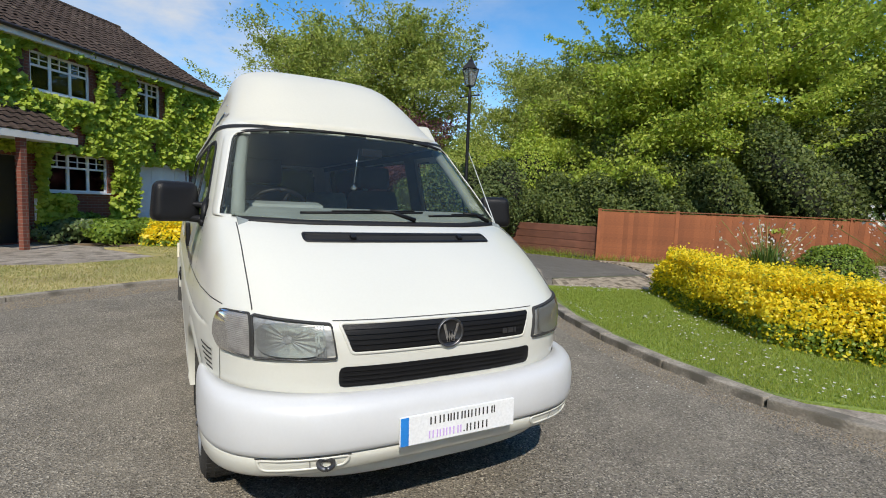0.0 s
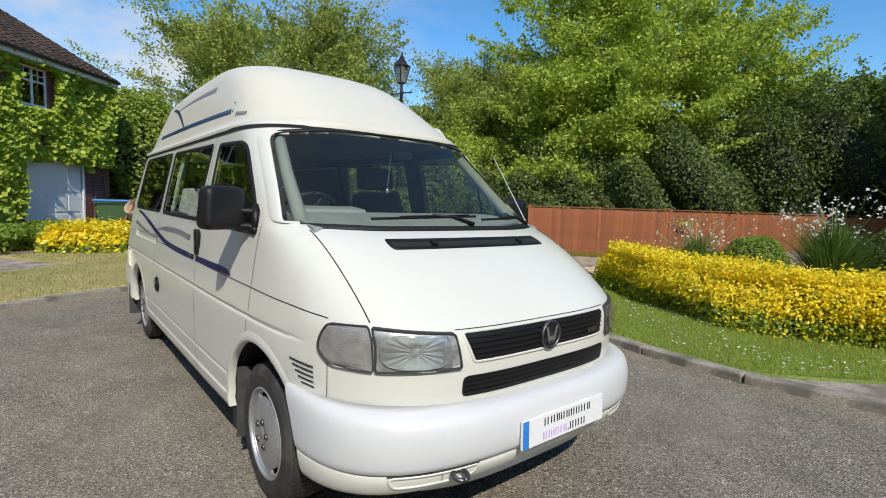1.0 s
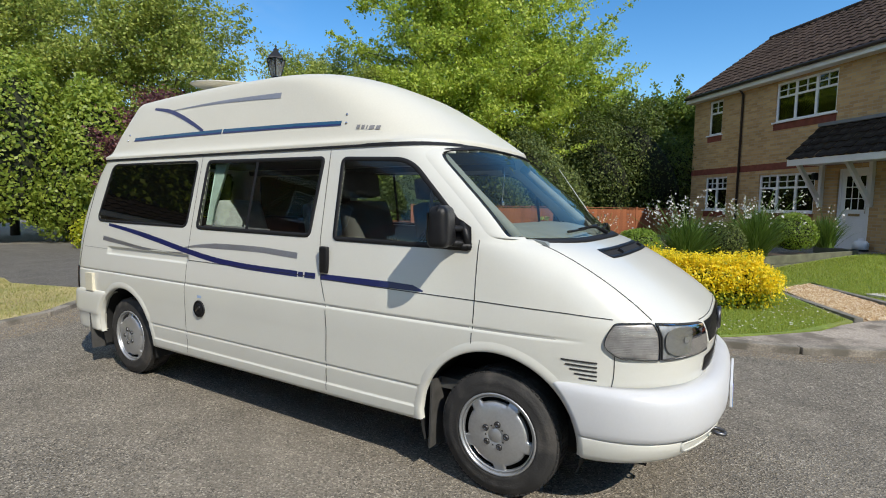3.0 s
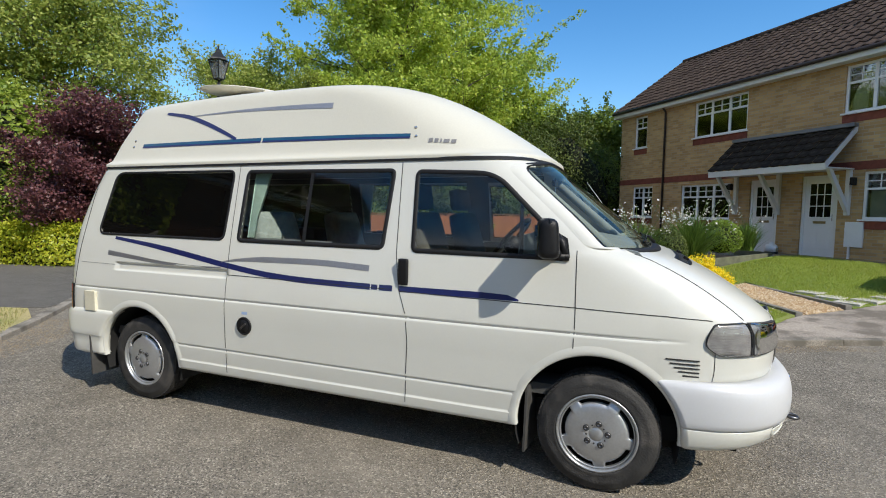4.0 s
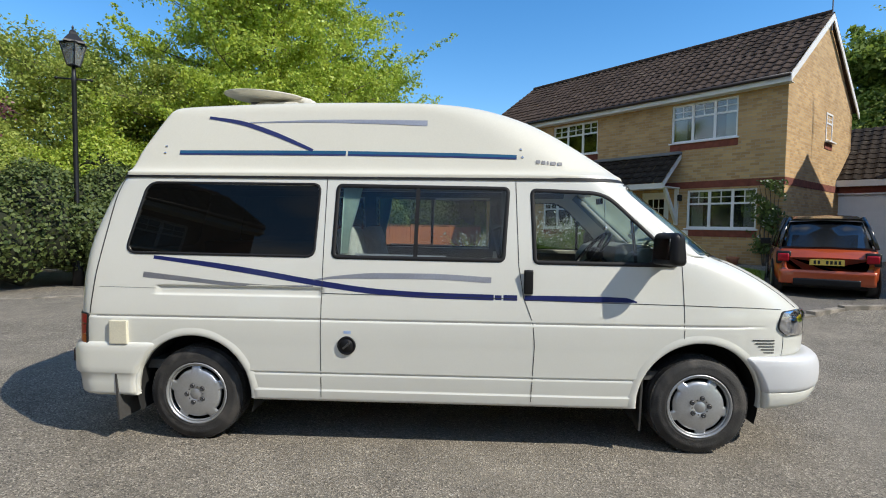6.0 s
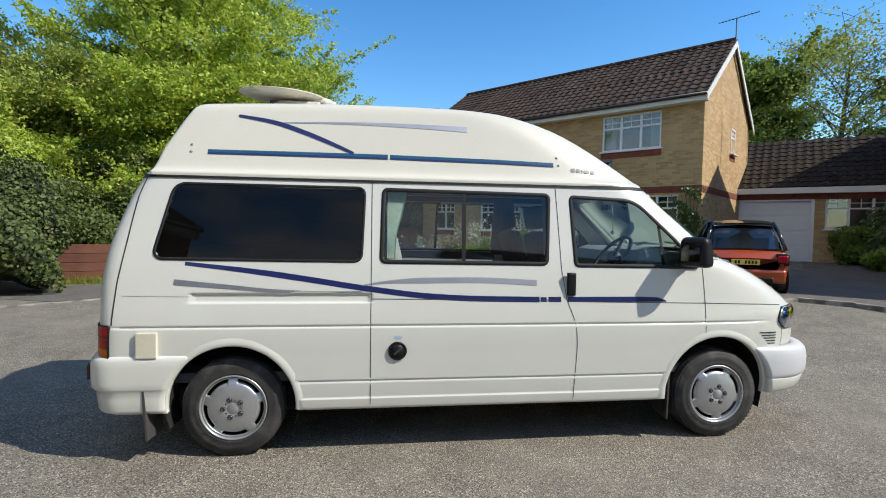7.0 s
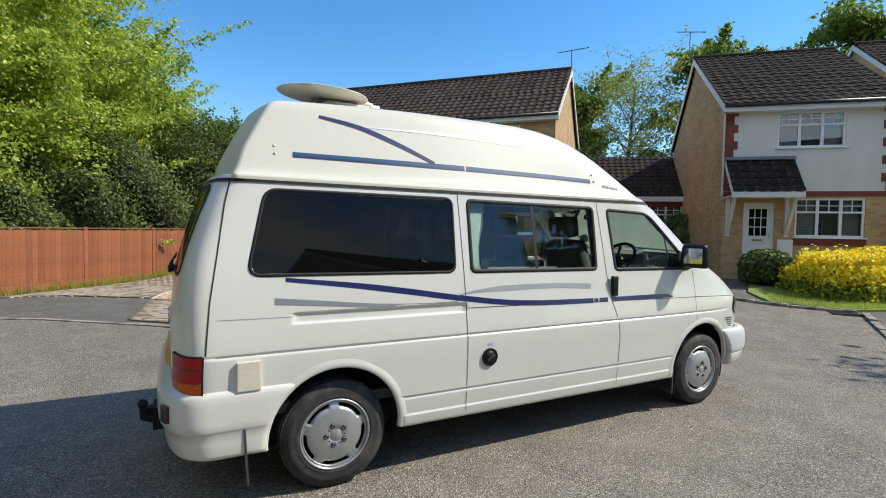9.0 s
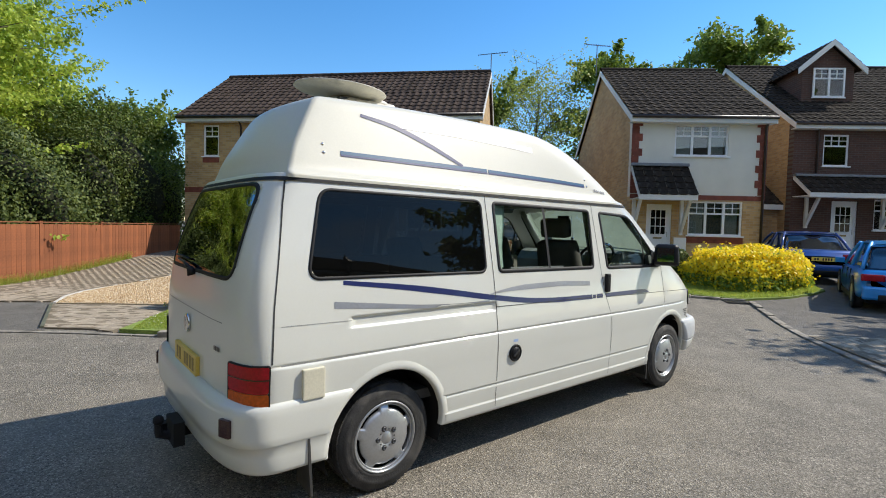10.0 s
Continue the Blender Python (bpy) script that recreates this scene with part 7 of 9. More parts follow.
part("meter_box", boxes((-6.38, -5.86, -0.06, 0.02, 0.55, 1.12), bevel=0.01), M["upvc"], iv)
aerial_at("television_aerial", -17.4, -4.5, 7.5, 100)


# ---- plants ----
M["leaf_spring"] = leaf_mat("spring_leaf", (0.21, 0.31, 0.032), (0.49, 0.55, 0.090), rough=0.5, through=0.37)
M["leaf_olive"] = leaf_mat("olive_leaf", (0.17, 0.24, 0.036), (0.40, 0.43, 0.100), rough=0.5, through=0.34)
M["leaf_dark"] = leaf_mat("evergreen_leaf", (0.045, 0.074, 0.014), (0.150, 0.185, 0.040), rough=0.6, through=0.22)
M["leaf_deep"] = leaf_mat("deep_green_leaf", (0.10, 0.16, 0.028), (0.21, 0.28, 0.05), rough=0.55, through=0.36)
M["leaf_yellow"] = leaf_mat("golden_leaf", (0.86, 0.68, 0.025), (0.70, 0.62, 0.04), through=0.35)
M["leaf_under"] = leaf_mat("plain_green_leaf", (0.13, 0.22, 0.03), (0.27, 0.36, 0.05))
M["leaf_gold_green"] = leaf_mat("golden_green_leaf", (0.30, 0.38, 0.03), (0.50, 0.48, 0.04))
M["leaf_brown"] = leaf_mat("dull_evergreen_leaf", (0.050, 0.080, 0.020), (0.135, 0.17, 0.045), rough=0.6, through=0.18)
M["leaf_rose"] = leaf_mat("rose_leaf", (0.05, 0.085, 0.02), (0.12, 0.17, 0.04), through=0.2)
M["leaf_purple"] = leaf_mat("purple_leaf", (0.085, 0.032, 0.038), (0.20, 0.078, 0.075), through=0.25)
M["leaf_ivy"] = leaf_mat("creeper_leaf", (0.25, 0.36, 0.03), (0.50, 0.57, 0.08), rough=0.55, through=0.36)
M["leaf_laurel"] = leaf_mat("laurel_leaf", (0.17, 0.25, 0.035), (0.36, 0.42, 0.07), rough=0.45)
M["leaf_pale"] = leaf_mat("variegated_leaf", (0.22, 0.27, 0.12), (0.10, 0.16, 0.05))
M["leaf_blade"] = leaf_mat("strap_leaf", (0.07, 0.13, 0.025), (0.16, 0.25, 0.05), rough=0.4, through=0.2)
M["leaf_grass"] = leaf_mat("grass_blade", (0.22, 0.31, 0.04), (0.36, 0.40, 0.08), through=0.5)
M["leaf_straw"] = leaf_mat("straw_blade", (0.42, 0.37, 0.15), (0.27, 0.29, 0.09))
M["petal"] = leaf_mat("white_petal", (0.75, 0.74, 0.70), (0.60, 0.58, 0.56), through=0.3)
M["bark"] = mat("grey_brown_bark", (0.10, 0.080, 0.062), 0.95, vary=0.3, scale=6, bump=0.9, bump_scale=25)
# near-black colour that paints the shade deep inside bushes and hedges
M["shade"] = mat("inner_twig_shade", (0.020, 0.024, 0.010), 1.0, vary=0.3, scale=5, bump=1.0, bump_scale=12)


def leaf_mesh(name, pts, size, material, parent, rng, out=None, long=1.6, droop=0.0, label=""):
    """Many small folded leaves at points; out: the way each faces."""
    n = len(pts)
    d = rng.normal(size=(n, 3))
    if out is not None:
        d = d * 0.75 + out * 1.1
    d[:, 2] -= droop
    d /= np.linalg.norm(d, axis=1, keepdims=True) + 1e-9
    a = np.cross(d, rng.normal(size=(n, 3)))
    a /= np.linalg.norm(a, axis=1, keepdims=True) + 1e-9
    b = np.cross(d, a)
    s = size * rng.uniform(0.6, 1.25, (n, 1))
    tip, mid = a * s * long / 2, b * s / 2
    fold = d * s * 0.12
    v = np.stack([pts - tip, pts + mid + fold, pts + tip, pts - mid + fold], 1).reshape(-1, 3)
    q = np.arange(4 * n).reshape(-1, 4)
    me = bpy.data.meshes.new(name)
    me.vertices.add(4 * n)
    me.vertices.foreach_set("co", v.astype(np.float32).ravel())
    me.loops.add(4 * n)
    me.loops.foreach_set("vertex_index", q.ravel().astype(np.int32))
    me.polygons.add(n)
    me.polygons.foreach_set("loop_start", np.arange(0, 4 * n, 4, dtype=np.int32))
    me.update(calc_edges=True)
    return link_mesh(name, me, material, parent, label)


def tree(name, label, x, y, h, r, seed, leaves, size, material, base=0.2, limbs=16, twigs=7, trunk=0.16, spray=0.3, clump=0.42, stems=1, category="tree", z0=None, lean=(0, 0)):
    """A tree: tapered trunk, limbs, twigs and a ragged crown of leaf clumps."""
    rng = np.random.default_rng(seed)
    t = thing(name, label, category, pose(x, y, float(rise(x, y)) - 0.05 if z0 is None else z0))
    wood = bmesh.new()
    spots, weights = [], []
    for st in range(stems):
        off = rng.uniform(-0.5, 0.5, 2) * (stems > 1) * r * 0.25
        bend = rng.uniform(-0.05, 0.05, 2) * h + np.array(lean) * h
        axis = [np.array((off[0] + bend[0] * f * f, off[1] + bend[1] * f * f, h * f * 0.9)) for f in np.linspace(0, 1, 7)]
        tube(wood, axis, [trunk * (1 - 0.86 * f) for f in np.linspace(0, 1, 7)], 9)
        count = limbs // stems
        for i in range(count):
            f = base + (0.93 - base) * ((i + rng.uniform(0, 1)) / count)
            p0 = np.array([np.interp(f * 0.9, np.linspace(0, 0.9, 7), [a[c] for a in axis]) for c in range(3)])
            az = i * 2.4 + rng.uniform(-0.5, 0.5)
            g = (f - base) / (1 - base)
            reach = r * math.sqrt(max(0.06, 1 - (g * 1.02 - 0.25) ** 2 / 0.62)) * rng.uniform(0.72, 1.08)
            el = math.radians(12 + 55 * g + rng.uniform(-8, 10))
            end = p0 + np.array((math.cos(az) * reach, math.sin(az) * reach, math.tan(el) * reach * 0.55))
            end[2] = min(end[2], h * rng.uniform(0.95, 1.02))
            mid = p0 * 0.5 + end * 0.5 + np.array((0, 0, 0.10 * reach))
            tube(wood, [p0, mid, end], [trunk * 0.36 * (1.1 - g), trunk * 0.2 * (1.1 - g), 0.012], 5)
            for j in range(twigs):
                s = 0.25 + 0.75 * (j + rng.uniform(0, 1)) / twigs
                q0 = p0 * (1 - s) ** 2 + 2 * mid * s * (1 - s) + end * s * s
                q1 = q0 + rng.normal(size=3) * (0.22 * r) * np.array((1, 1, 0.55)) + np.array((0, 0, 0.06 * r))
                tube(wood, [q0, q1], [0.014, 0.004], 4)
                for e in (0.35, 0.7, 1.0):
                    spots.append(q0 * (1 - e) + q1 * e), weights.append(1.0)
                if rng.uniform() < spray:
                    q2 = q1 + (q1 - q0) * rng.uniform(0.3, 0.8) + np.array((0, 0, rng.uniform(0.1, 0.5)))
                    tube(wood, [q1, q2], [0.005, 0.002], 4)
                    for e in np.linspace(0.1, 1, 6):
                        spots.append(q1 * (1 - e) + q2 * e), weights.append(0.28)
    spots, weights = np.array(spots), np.array(weights)
    part("trunk", wood, M["bark"], t, "", True)
    pick = rng.choice(len(spots), leaves, p=weights / weights.sum())
    spread = np.where(weights[pick] < 0.5, 0.35, 1.0)[:, None]
    pts = spots[pick] + rng.normal(size=(leaves, 3)) * clump * spread * np.array((1, 1, 0.45))
    pts[:, 2] = np.maximum(pts[:, 2], 0.15)
    leaf_mesh("crown", pts, size, material, t, rng, out=np.repeat([[0, 0, 0.55]], leaves, 0), droop=0.0)
    return t


def shrub(name, label, x, y, rx, ry, h, seed, leaves, size, material, lump=0.16, core=0.80, turn=0, category="shrub", z0=None, flat=0.0, group=""):
    """A dense bush: a core painted near-black as the shade among twigs, and leaves over a lumpy outline."""
    rng = np.random.default_rng(seed)
    base = float(rise(x, y)) if z0 is None else z0
    t = thing(name, label, category, pose(x, y, base, 0, 0, turn), group)
    ph = rng.uniform(0, 6.28, (6, 3))
    fr = rng.uniform(1.5, 4.5, (6, 3))
    def bulge(d):
        return 1 + lump * sum(np.sin(d @ f + p[0]) for f, p in zip(fr, ph)) / 3
    d = rng.normal(size=(leaves, 3))
    d /= np.linalg.norm(d, axis=1, keepdims=True)
    d[:, 2] = np.where(d[:, 2] < -0.75, -d[:, 2], d[:, 2])
    e = np.sign(d) * np.abs(d) ** (1 - flat)
    e /= np.maximum(np.linalg.norm(e, axis=1, keepdims=True) ** (1 - flat), 0.4)
    rad = bulge(d)[:, None] * rng.uniform(0.72, 1.07, (leaves, 1))
    pts = e * rad * np.array((rx, ry, h / 2)) + np.array((0, 0, h / 2))
    pts[:, 2] = np.maximum(pts[:, 2], 0.03)
    leaf_mesh("foliage", pts, size, material, t, rng, out=d)
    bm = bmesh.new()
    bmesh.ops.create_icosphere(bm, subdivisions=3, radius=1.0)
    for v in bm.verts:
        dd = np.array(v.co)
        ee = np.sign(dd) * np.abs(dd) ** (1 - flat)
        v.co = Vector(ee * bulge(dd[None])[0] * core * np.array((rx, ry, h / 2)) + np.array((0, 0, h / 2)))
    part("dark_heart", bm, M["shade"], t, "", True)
    return t


def hedge(name, label, poly, h, seed, leaves, size, material, under=None, category="hedge", rough=0.10, low=0.0):
    """A clipped hedge over an outline, with a core painted near-black as its inner shade."""
    rng = np.random.default_rng(seed)
    xs, ys = np.array([p[0] for p in poly]), np.array([p[1] for p in poly])
    cx, cy = xs.mean(), ys.mean()
    t = thing(name, label, category, pose(cx, cy, float(rise(cx, cy))))
    seg = np.hypot(np.diff(np.r_[xs, xs[0]]), np.diff(np.r_[ys, ys[0]]))
    def side_pts(n):
        k = rng.choice(len(xs), n, p=seg / seg.sum())
        f = rng.uniform(0, 1, n)
        px, py = xs[k] + (np.roll(xs, -1)[k] - xs[k]) * f, ys[k] + (np.roll(ys, -1)[k] - ys[k]) * f
        nx, ny = px - cx, py - cy
        ln = np.hypot(nx, ny) + 1e-6
        z = rng.uniform(low, 1, n) ** 0.8 * h
        bulge = 0.10 * np.sin(px * 3.1 + seed) * np.sin(z * 5 + py * 2.3) - 0.16 * np.clip(z / h - 0.75, 0, 1) / 0.25 + rng.normal(size=n) * rough * 0.5
        return np.stack([px + nx / ln * bulge, py + ny / ln * bulge, z], -1), np.stack([nx / ln, ny / ln, np.full(n, 0.25)], -1)
    def top_pts(n):
        px, py = rng.uniform(xs.min(), xs.max(), n * 3), rng.uniform(ys.min(), ys.max(), n * 3)
        ok = inside(px, py, [(cx + (a - cx) * 0.95, cy + (b - cy) * 0.95) for a, b in poly])
        px, py = px[ok][:n], py[ok][:n]
        z = h * (1 + 0.06 * np.sin(px * 4 + seed) * np.sin(py * 3.3)) + rng.normal(size=len(px)) * rough * 0.5
        return np.stack([px, py, z], -1), np.repeat([[0, 0, 1.0]], len(px), 0)
    a, an = side_pts(int(leaves * 0.55))
    b, bn = top_pts(int(leaves * 0.45))
    pts, nrm = np.concatenate([a, b]), np.concatenate([an, bn])
    pts[:, 0] -= cx
    pts[:, 1] -= cy
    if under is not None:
        # mostly the second leaf colour below 45 percent of the height, little above
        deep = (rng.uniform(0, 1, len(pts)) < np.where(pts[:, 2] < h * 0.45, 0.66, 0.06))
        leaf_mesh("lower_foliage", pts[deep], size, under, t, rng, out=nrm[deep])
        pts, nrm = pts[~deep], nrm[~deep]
    leaf_mesh("foliage", pts, size, material, t, rng, out=nrm)
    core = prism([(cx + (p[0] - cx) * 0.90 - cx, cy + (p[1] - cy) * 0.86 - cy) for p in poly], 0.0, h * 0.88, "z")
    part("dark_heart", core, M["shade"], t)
    return t


def tuft(name, label, x, y, r, h, seed, blades, flowers, group="ornamental grasses", z0=None, heads=9, stalks="leaf_blade"):
    """A clump of long strap leaves with white flowers on thin stalks."""
    rng = np.random.default_rng(seed)
    t = thing(name, label, "plant", pose(x, y, float(rise(x, y)) if z0 is None else z0), group)
    verts, faces = [], []
    for k in range(blades):
        az, out = rng.uniform(0, 6.283), r * rng.uniform(0.0, 1.0) ** 0.7
        top = h * rng.uniform(0.55, 1.0) * (1 - 0.30 * (out / r) ** 2)
        b = np.array((math.cos(az), math.sin(az), 0))
        s = np.array((-b[1], b[0], 0)) * 0.009
        p0 = rng.normal(size=3) * np.array((0.06, 0.06, 0))
        pts = [p0, p0 + b * out * 0.34 + (0, 0, top * 0.45), p0 + b * out * 0.72 + (0, 0, top * 0.80), p0 + b * out * 1.10 + (0, 0, top * 1.0)]
        o = len(verts)
        for i, p in enumerate(pts):
            w = (1, 1, 0.7, 0.1)[i]
            verts += [p - s * w, p + s * w]
        faces += [(o, o + 1, o + 3, o + 2), (o + 2, o + 3, o + 5, o + 4), (o + 4, o + 5, o + 7, o + 6)]
    grid_mesh("foliage", verts, faces, M["leaf_blade"], t, smooth=False)
    if flowers:
        st = bmesh.new()
        blooms = []
        for k in range(flowers):
            az, out = rng.uniform(0, 6.283), r * rng.uniform(0.2, 1.35)
            top = h * rng.uniform(0.82, 1.30)
            e = np.array((math.cos(az) * out, math.sin(az) * out, top))
            tube(st, [(0, 0, 0.1), (e[0] * 0.5, e[1] * 0.5, top * 0.65), tuple(e)], 0.004, 4)
            for j in range(heads):
                blooms.append(e + rng.normal(size=3) * np.array((0.04, 0.04, 0.06)) - np.array((0, 0, 0.22 * rng.uniform(0, 1))))
        part("stalk_clump", st, M[stalks], t)
        leaf_mesh("blossom", np.array(blooms), 0.040, M["petal"], t, rng, long=1.2)
    return t


def blades_over(name, poly, top, n, seed, size, material, label, category="grass", holes=()):
    rng = np.random.default_rng(seed)
    xs, ys = [p[0] for p in poly], [p[1] for p in poly]
    px, py = rng.uniform(min(xs), max(xs), n * 3), rng.uniform(min(ys), max(ys), n * 3)
    ok = inside(px, py, poly)
    for hpoly in holes:
        ok &= ~inside(px, py, hpoly)
    px, py = px[ok][:n], py[ok][:n]
    k = len(px)
    az = rng.uniform(0, 6.283, k)
    lean = rng.uniform(0.2, 0.9, k)
    hh = size * rng.uniform(0.5, 1.2, k)
    z = rise(px, py) + top
    w = 0.0035 + 0.003 * rng.uniform(0, 1, k)
    s = np.stack([-np.sin(az) * w, np.cos(az) * w, np.zeros(k)], -1)
    p = np.stack([px, py, z], -1)
    tip = p + np.stack([np.cos(az) * lean * hh, np.sin(az) * lean * hh, hh], -1)
    v = np.stack([p - s, p + s, tip], 1).reshape(-1, 3)
    me = bpy.data.meshes.new(name)
    me.vertices.add(3 * k)
    me.vertices.foreach_set("co", v.astype(np.float32).ravel())
    me.loops.add(3 * k)
    me.loops.foreach_set("vertex_index", np.arange(3 * k, dtype=np.int32))
    me.polygons.add(k)
    me.polygons.foreach_set("loop_start", np.arange(0, 3 * k, 3, dtype=np.int32))
    me.update(calc_edges=True)
    return tagged(link_mesh(name, me, material), label, category, kind="stuff")


# trees behind the fence and round the houses
tree("broadleaf_tree", "broad tree in fresh yellow-green spring leaf", -8.5, 16.8, 11.8, 5.5, 3, 165000, 0.088, M["leaf_spring"], base=0.08, limbs=56, twigs=10, trunk=0.22, clump=0.27, spray=0.8)
tree("broadleaf_tree", "lower spring-green tree leaning over the fence", -7.2, 13.4, 6.4, 2.7, 21, 60000, 0.078, M["leaf_spring"], base=0.10, limbs=30, twigs=9, trunk=0.09, clump=0.30, stems=3, spray=0.4)
tree("broadleaf_tree", "spring-green tree beside the dark shrubs", -4.6, 19.2, 8.4, 3.2, 22, 60000, 0.085, M["leaf_spring"], base=0.16, limbs=30, twigs=10, trunk=0.12, clump=0.32, spray=0.7)
tree("broadleaf_tree", "olive-green tree filling the gap behind the fence", -11.6, 13.6, 6.6, 2.6, 23, 50000, 0.076, M["leaf_olive"], base=0.10, limbs=28, twigs=9, trunk=0.1, clump=0.32, stems=2, spray=0.4)
tree("broadleaf_tree", "tall spring-green tree behind the street lamp", -17.5, 9.0, 9.4, 3.6, 5, 84000, 0.080, M["leaf_olive"], base=0.12, limbs=30, twigs=10, clump=0.36, spray=0.7)
tree("broadleaf_tree", "spring-green tree beside the driveway", -21.0, 5.0, 9.6, 3.6, 6, 66000, 0.085, M["leaf_olive"], base=0.12, limbs=28, twigs=10, clump=0.36, spray=0.8)
tree("broadleaf_tree", "light green tree behind the street lamp", -15.8, 15.5, 8.4, 3.2, 8, 66000, 0.082, M["leaf_olive"], base=0.1, limbs=30, twigs=10, clump=0.36, spray=0.7)
tree("thin_tree", "thin tree only just coming into leaf", -34.0, 9.0, 15.0, 4.5, 9, 5000, 0.16, M["leaf_olive"], base=0.2, limbs=26, twigs=9, clump=0.5)
tree("broadleaf_tree", "dark green tree beside the brick house", -0.1, 19.6, 5.1, 1.7, 11, 26000, 0.105, M["leaf_deep"], base=0.12, limbs=26, twigs=9, trunk=0.12, clump=0.28, spray=0.6)
tree("broadleaf_tree", "dark green tree between the shrubs", -2.4, 19.4, 5.2, 1.8, 31, 24000, 0.100, M["leaf_deep"], base=0.12, limbs=24, twigs=9, trunk=0.11, clump=0.28, spray=0.6)
tree("broadleaf_tree", "dark green tree behind the garage", 22.2, 24.0, 11.8, 3.2, 12, 34000, 0.20, M["leaf_deep"], base=0.1, limbs=20)
tree("thin_tree", "airy tree with open branches behind the houses", 22.5, 19.0, 11.4, 4.4, 13, 15000, 0.10, M["leaf_olive"], base=0.15, limbs=34, twigs=11, clump=0.35, trunk=0.24)
tree("broadleaf_tree", "green tree behind the rendered house", 29.0, 16.5, 13.0, 4.2, 14, 24000, 0.2, M["leaf_deep"], base=0.2, limbs=18)
tree("broadleaf_tree", "green tree behind the red brick house", 34.0, 12.0, 15.0, 5.0, 15, 26000, 0.22, M["leaf_deep"], base=0.2, limbs=20)
tree("broadleaf_tree", "leafy tree on the south side of the road", 14.5, -12.0, 9.5, 3.6, 16, 16000, 0.26, M["leaf_deep"], base=0.25, limbs=18)
tree("broadleaf_tree", "leafy tree beside the far driveway", 13.5, -5.9, 7.6, 2.3, 19, 26000, 0.14, M["leaf_deep"], base=0.35, limbs=16)
tree("purple_acer", "dark purple-leaved acer above a low hedge", -12.1, 5.9, 4.1, 1.75, 17, 48000, 0.060, M["leaf_purple"], base=0.05, limbs=22, twigs=8, trunk=0.08, clump=0.24, stems=2)
# dense evergreen screen behind the fence
k = 0
for x, y, rx, h, m in ((-8.0, 10.9, 1.4, 2.2, "leaf_dark"), (-6.6, 11.6, 1.2, 2.3, "leaf_dark"), (-5.2, 12.9, 1.3, 2.7, "leaf_dark"), (-4.0, 14.5, 1.5, 3.6, "leaf_dark"), (-2.8, 16.1, 1.5, 4.0, "leaf_dark"), (-1.6, 17.6, 1.6, 4.4, "leaf_dark"), (-0.2, 19.0, 1.7, 4.6, "leaf_deep"),
                       (-9.8, 10.6, 1.6, 2.4, "leaf_dark"), (-11.6, 11.4, 2.0, 4.2, "leaf_spring"), (-7.2, 13.6, 2.2, 3.3, "leaf_dark"), (-13.6, 10.4, 2.0, 4.2, "leaf_olive"), (-4.4, 17.2, 2.4, 4.2, "leaf_dark"), (-9.6, 13.0, 2.0, 3.4, "leaf_dark"), (-12.4, 8.3, 1.5, 3.4, "leaf_olive")):
    k += 1
    shrub("evergreen_shrub", "dense dark evergreen shrub behind the fence" if m == "leaf_dark" else "dense green shrub behind the fence", x, y, rx * 1.15, rx * 1.05, h, 40 + k, 24000, 0.062, M[m], lump=0.40, z0=0.0, core=0.74)
for x, y, rx, h, m, s in ((-9.3, 6.1, 1.25, 2.5, "leaf_brown", 61), (-8.05, 6.95, 0.95, 1.95, "leaf_brown", 62), (-8.9, 7.6, 1.2, 2.7, "leaf_brown", 63), (-10.6, 6.4, 1.3, 2.5, "leaf_olive", 64)):
    shrub("green_shrub", "rounded evergreen shrub beside the street lamp", x, y, rx, rx * 0.9, h, s, 13000, 0.062, M[m], lump=0.22, z0=0.0, core=0.9)
hedge("low_hedge", "low golden-green clipped hedge", [(-13.6, 3.9), (-11.6, 4.3), (-10.0, 5.1), (-10.4, 5.9), (-12.0, 5.2), (-13.8, 4.8)], 0.85, 71, 22000, 0.055, M["leaf_gold_green"], rough=0.22)
for x, y, rx, h, s in ((-18.6, 1.4, 1.5, 5.2, 72), (-17.6, 3.6, 1.6, 5.0, 73), (-16.2, 5.6, 1.6, 4.6, 74), (-19.8, 0.0, 1.4, 5.4, 75), (-14.6, 6.8, 1.5, 4.0, 76)):
    shrub("laurel_hedge", "tall glossy laurel hedge behind the bins", x, y, rx, rx, h, s, 22000, 0.095, M["leaf_laurel"], lump=0.3, z0=0.0, flat=0.25)
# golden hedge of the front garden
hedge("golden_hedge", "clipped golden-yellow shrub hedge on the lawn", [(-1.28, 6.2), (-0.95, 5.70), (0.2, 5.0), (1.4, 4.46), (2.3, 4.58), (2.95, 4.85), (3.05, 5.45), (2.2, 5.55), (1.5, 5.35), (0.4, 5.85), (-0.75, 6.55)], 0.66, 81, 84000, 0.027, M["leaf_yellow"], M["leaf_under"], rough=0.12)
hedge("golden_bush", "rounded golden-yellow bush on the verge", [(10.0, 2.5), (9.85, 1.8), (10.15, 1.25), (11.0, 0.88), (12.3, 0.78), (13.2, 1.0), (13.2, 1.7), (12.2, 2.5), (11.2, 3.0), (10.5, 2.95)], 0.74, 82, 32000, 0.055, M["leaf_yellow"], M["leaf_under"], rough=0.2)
shrub("golden_bush", "taller golden-yellow bush on the verge", 12.1, 1.75, 0.95, 0.85, 0.98, 120, 12000, 0.055, M["leaf_yellow"], lump=0.2)
shrub("dark_bush", "dark green bush beside the golden bush", 10.6, 3.6, 0.6, 0.6, 0.9, 83, 4000, 0.07, M["leaf_dark"])
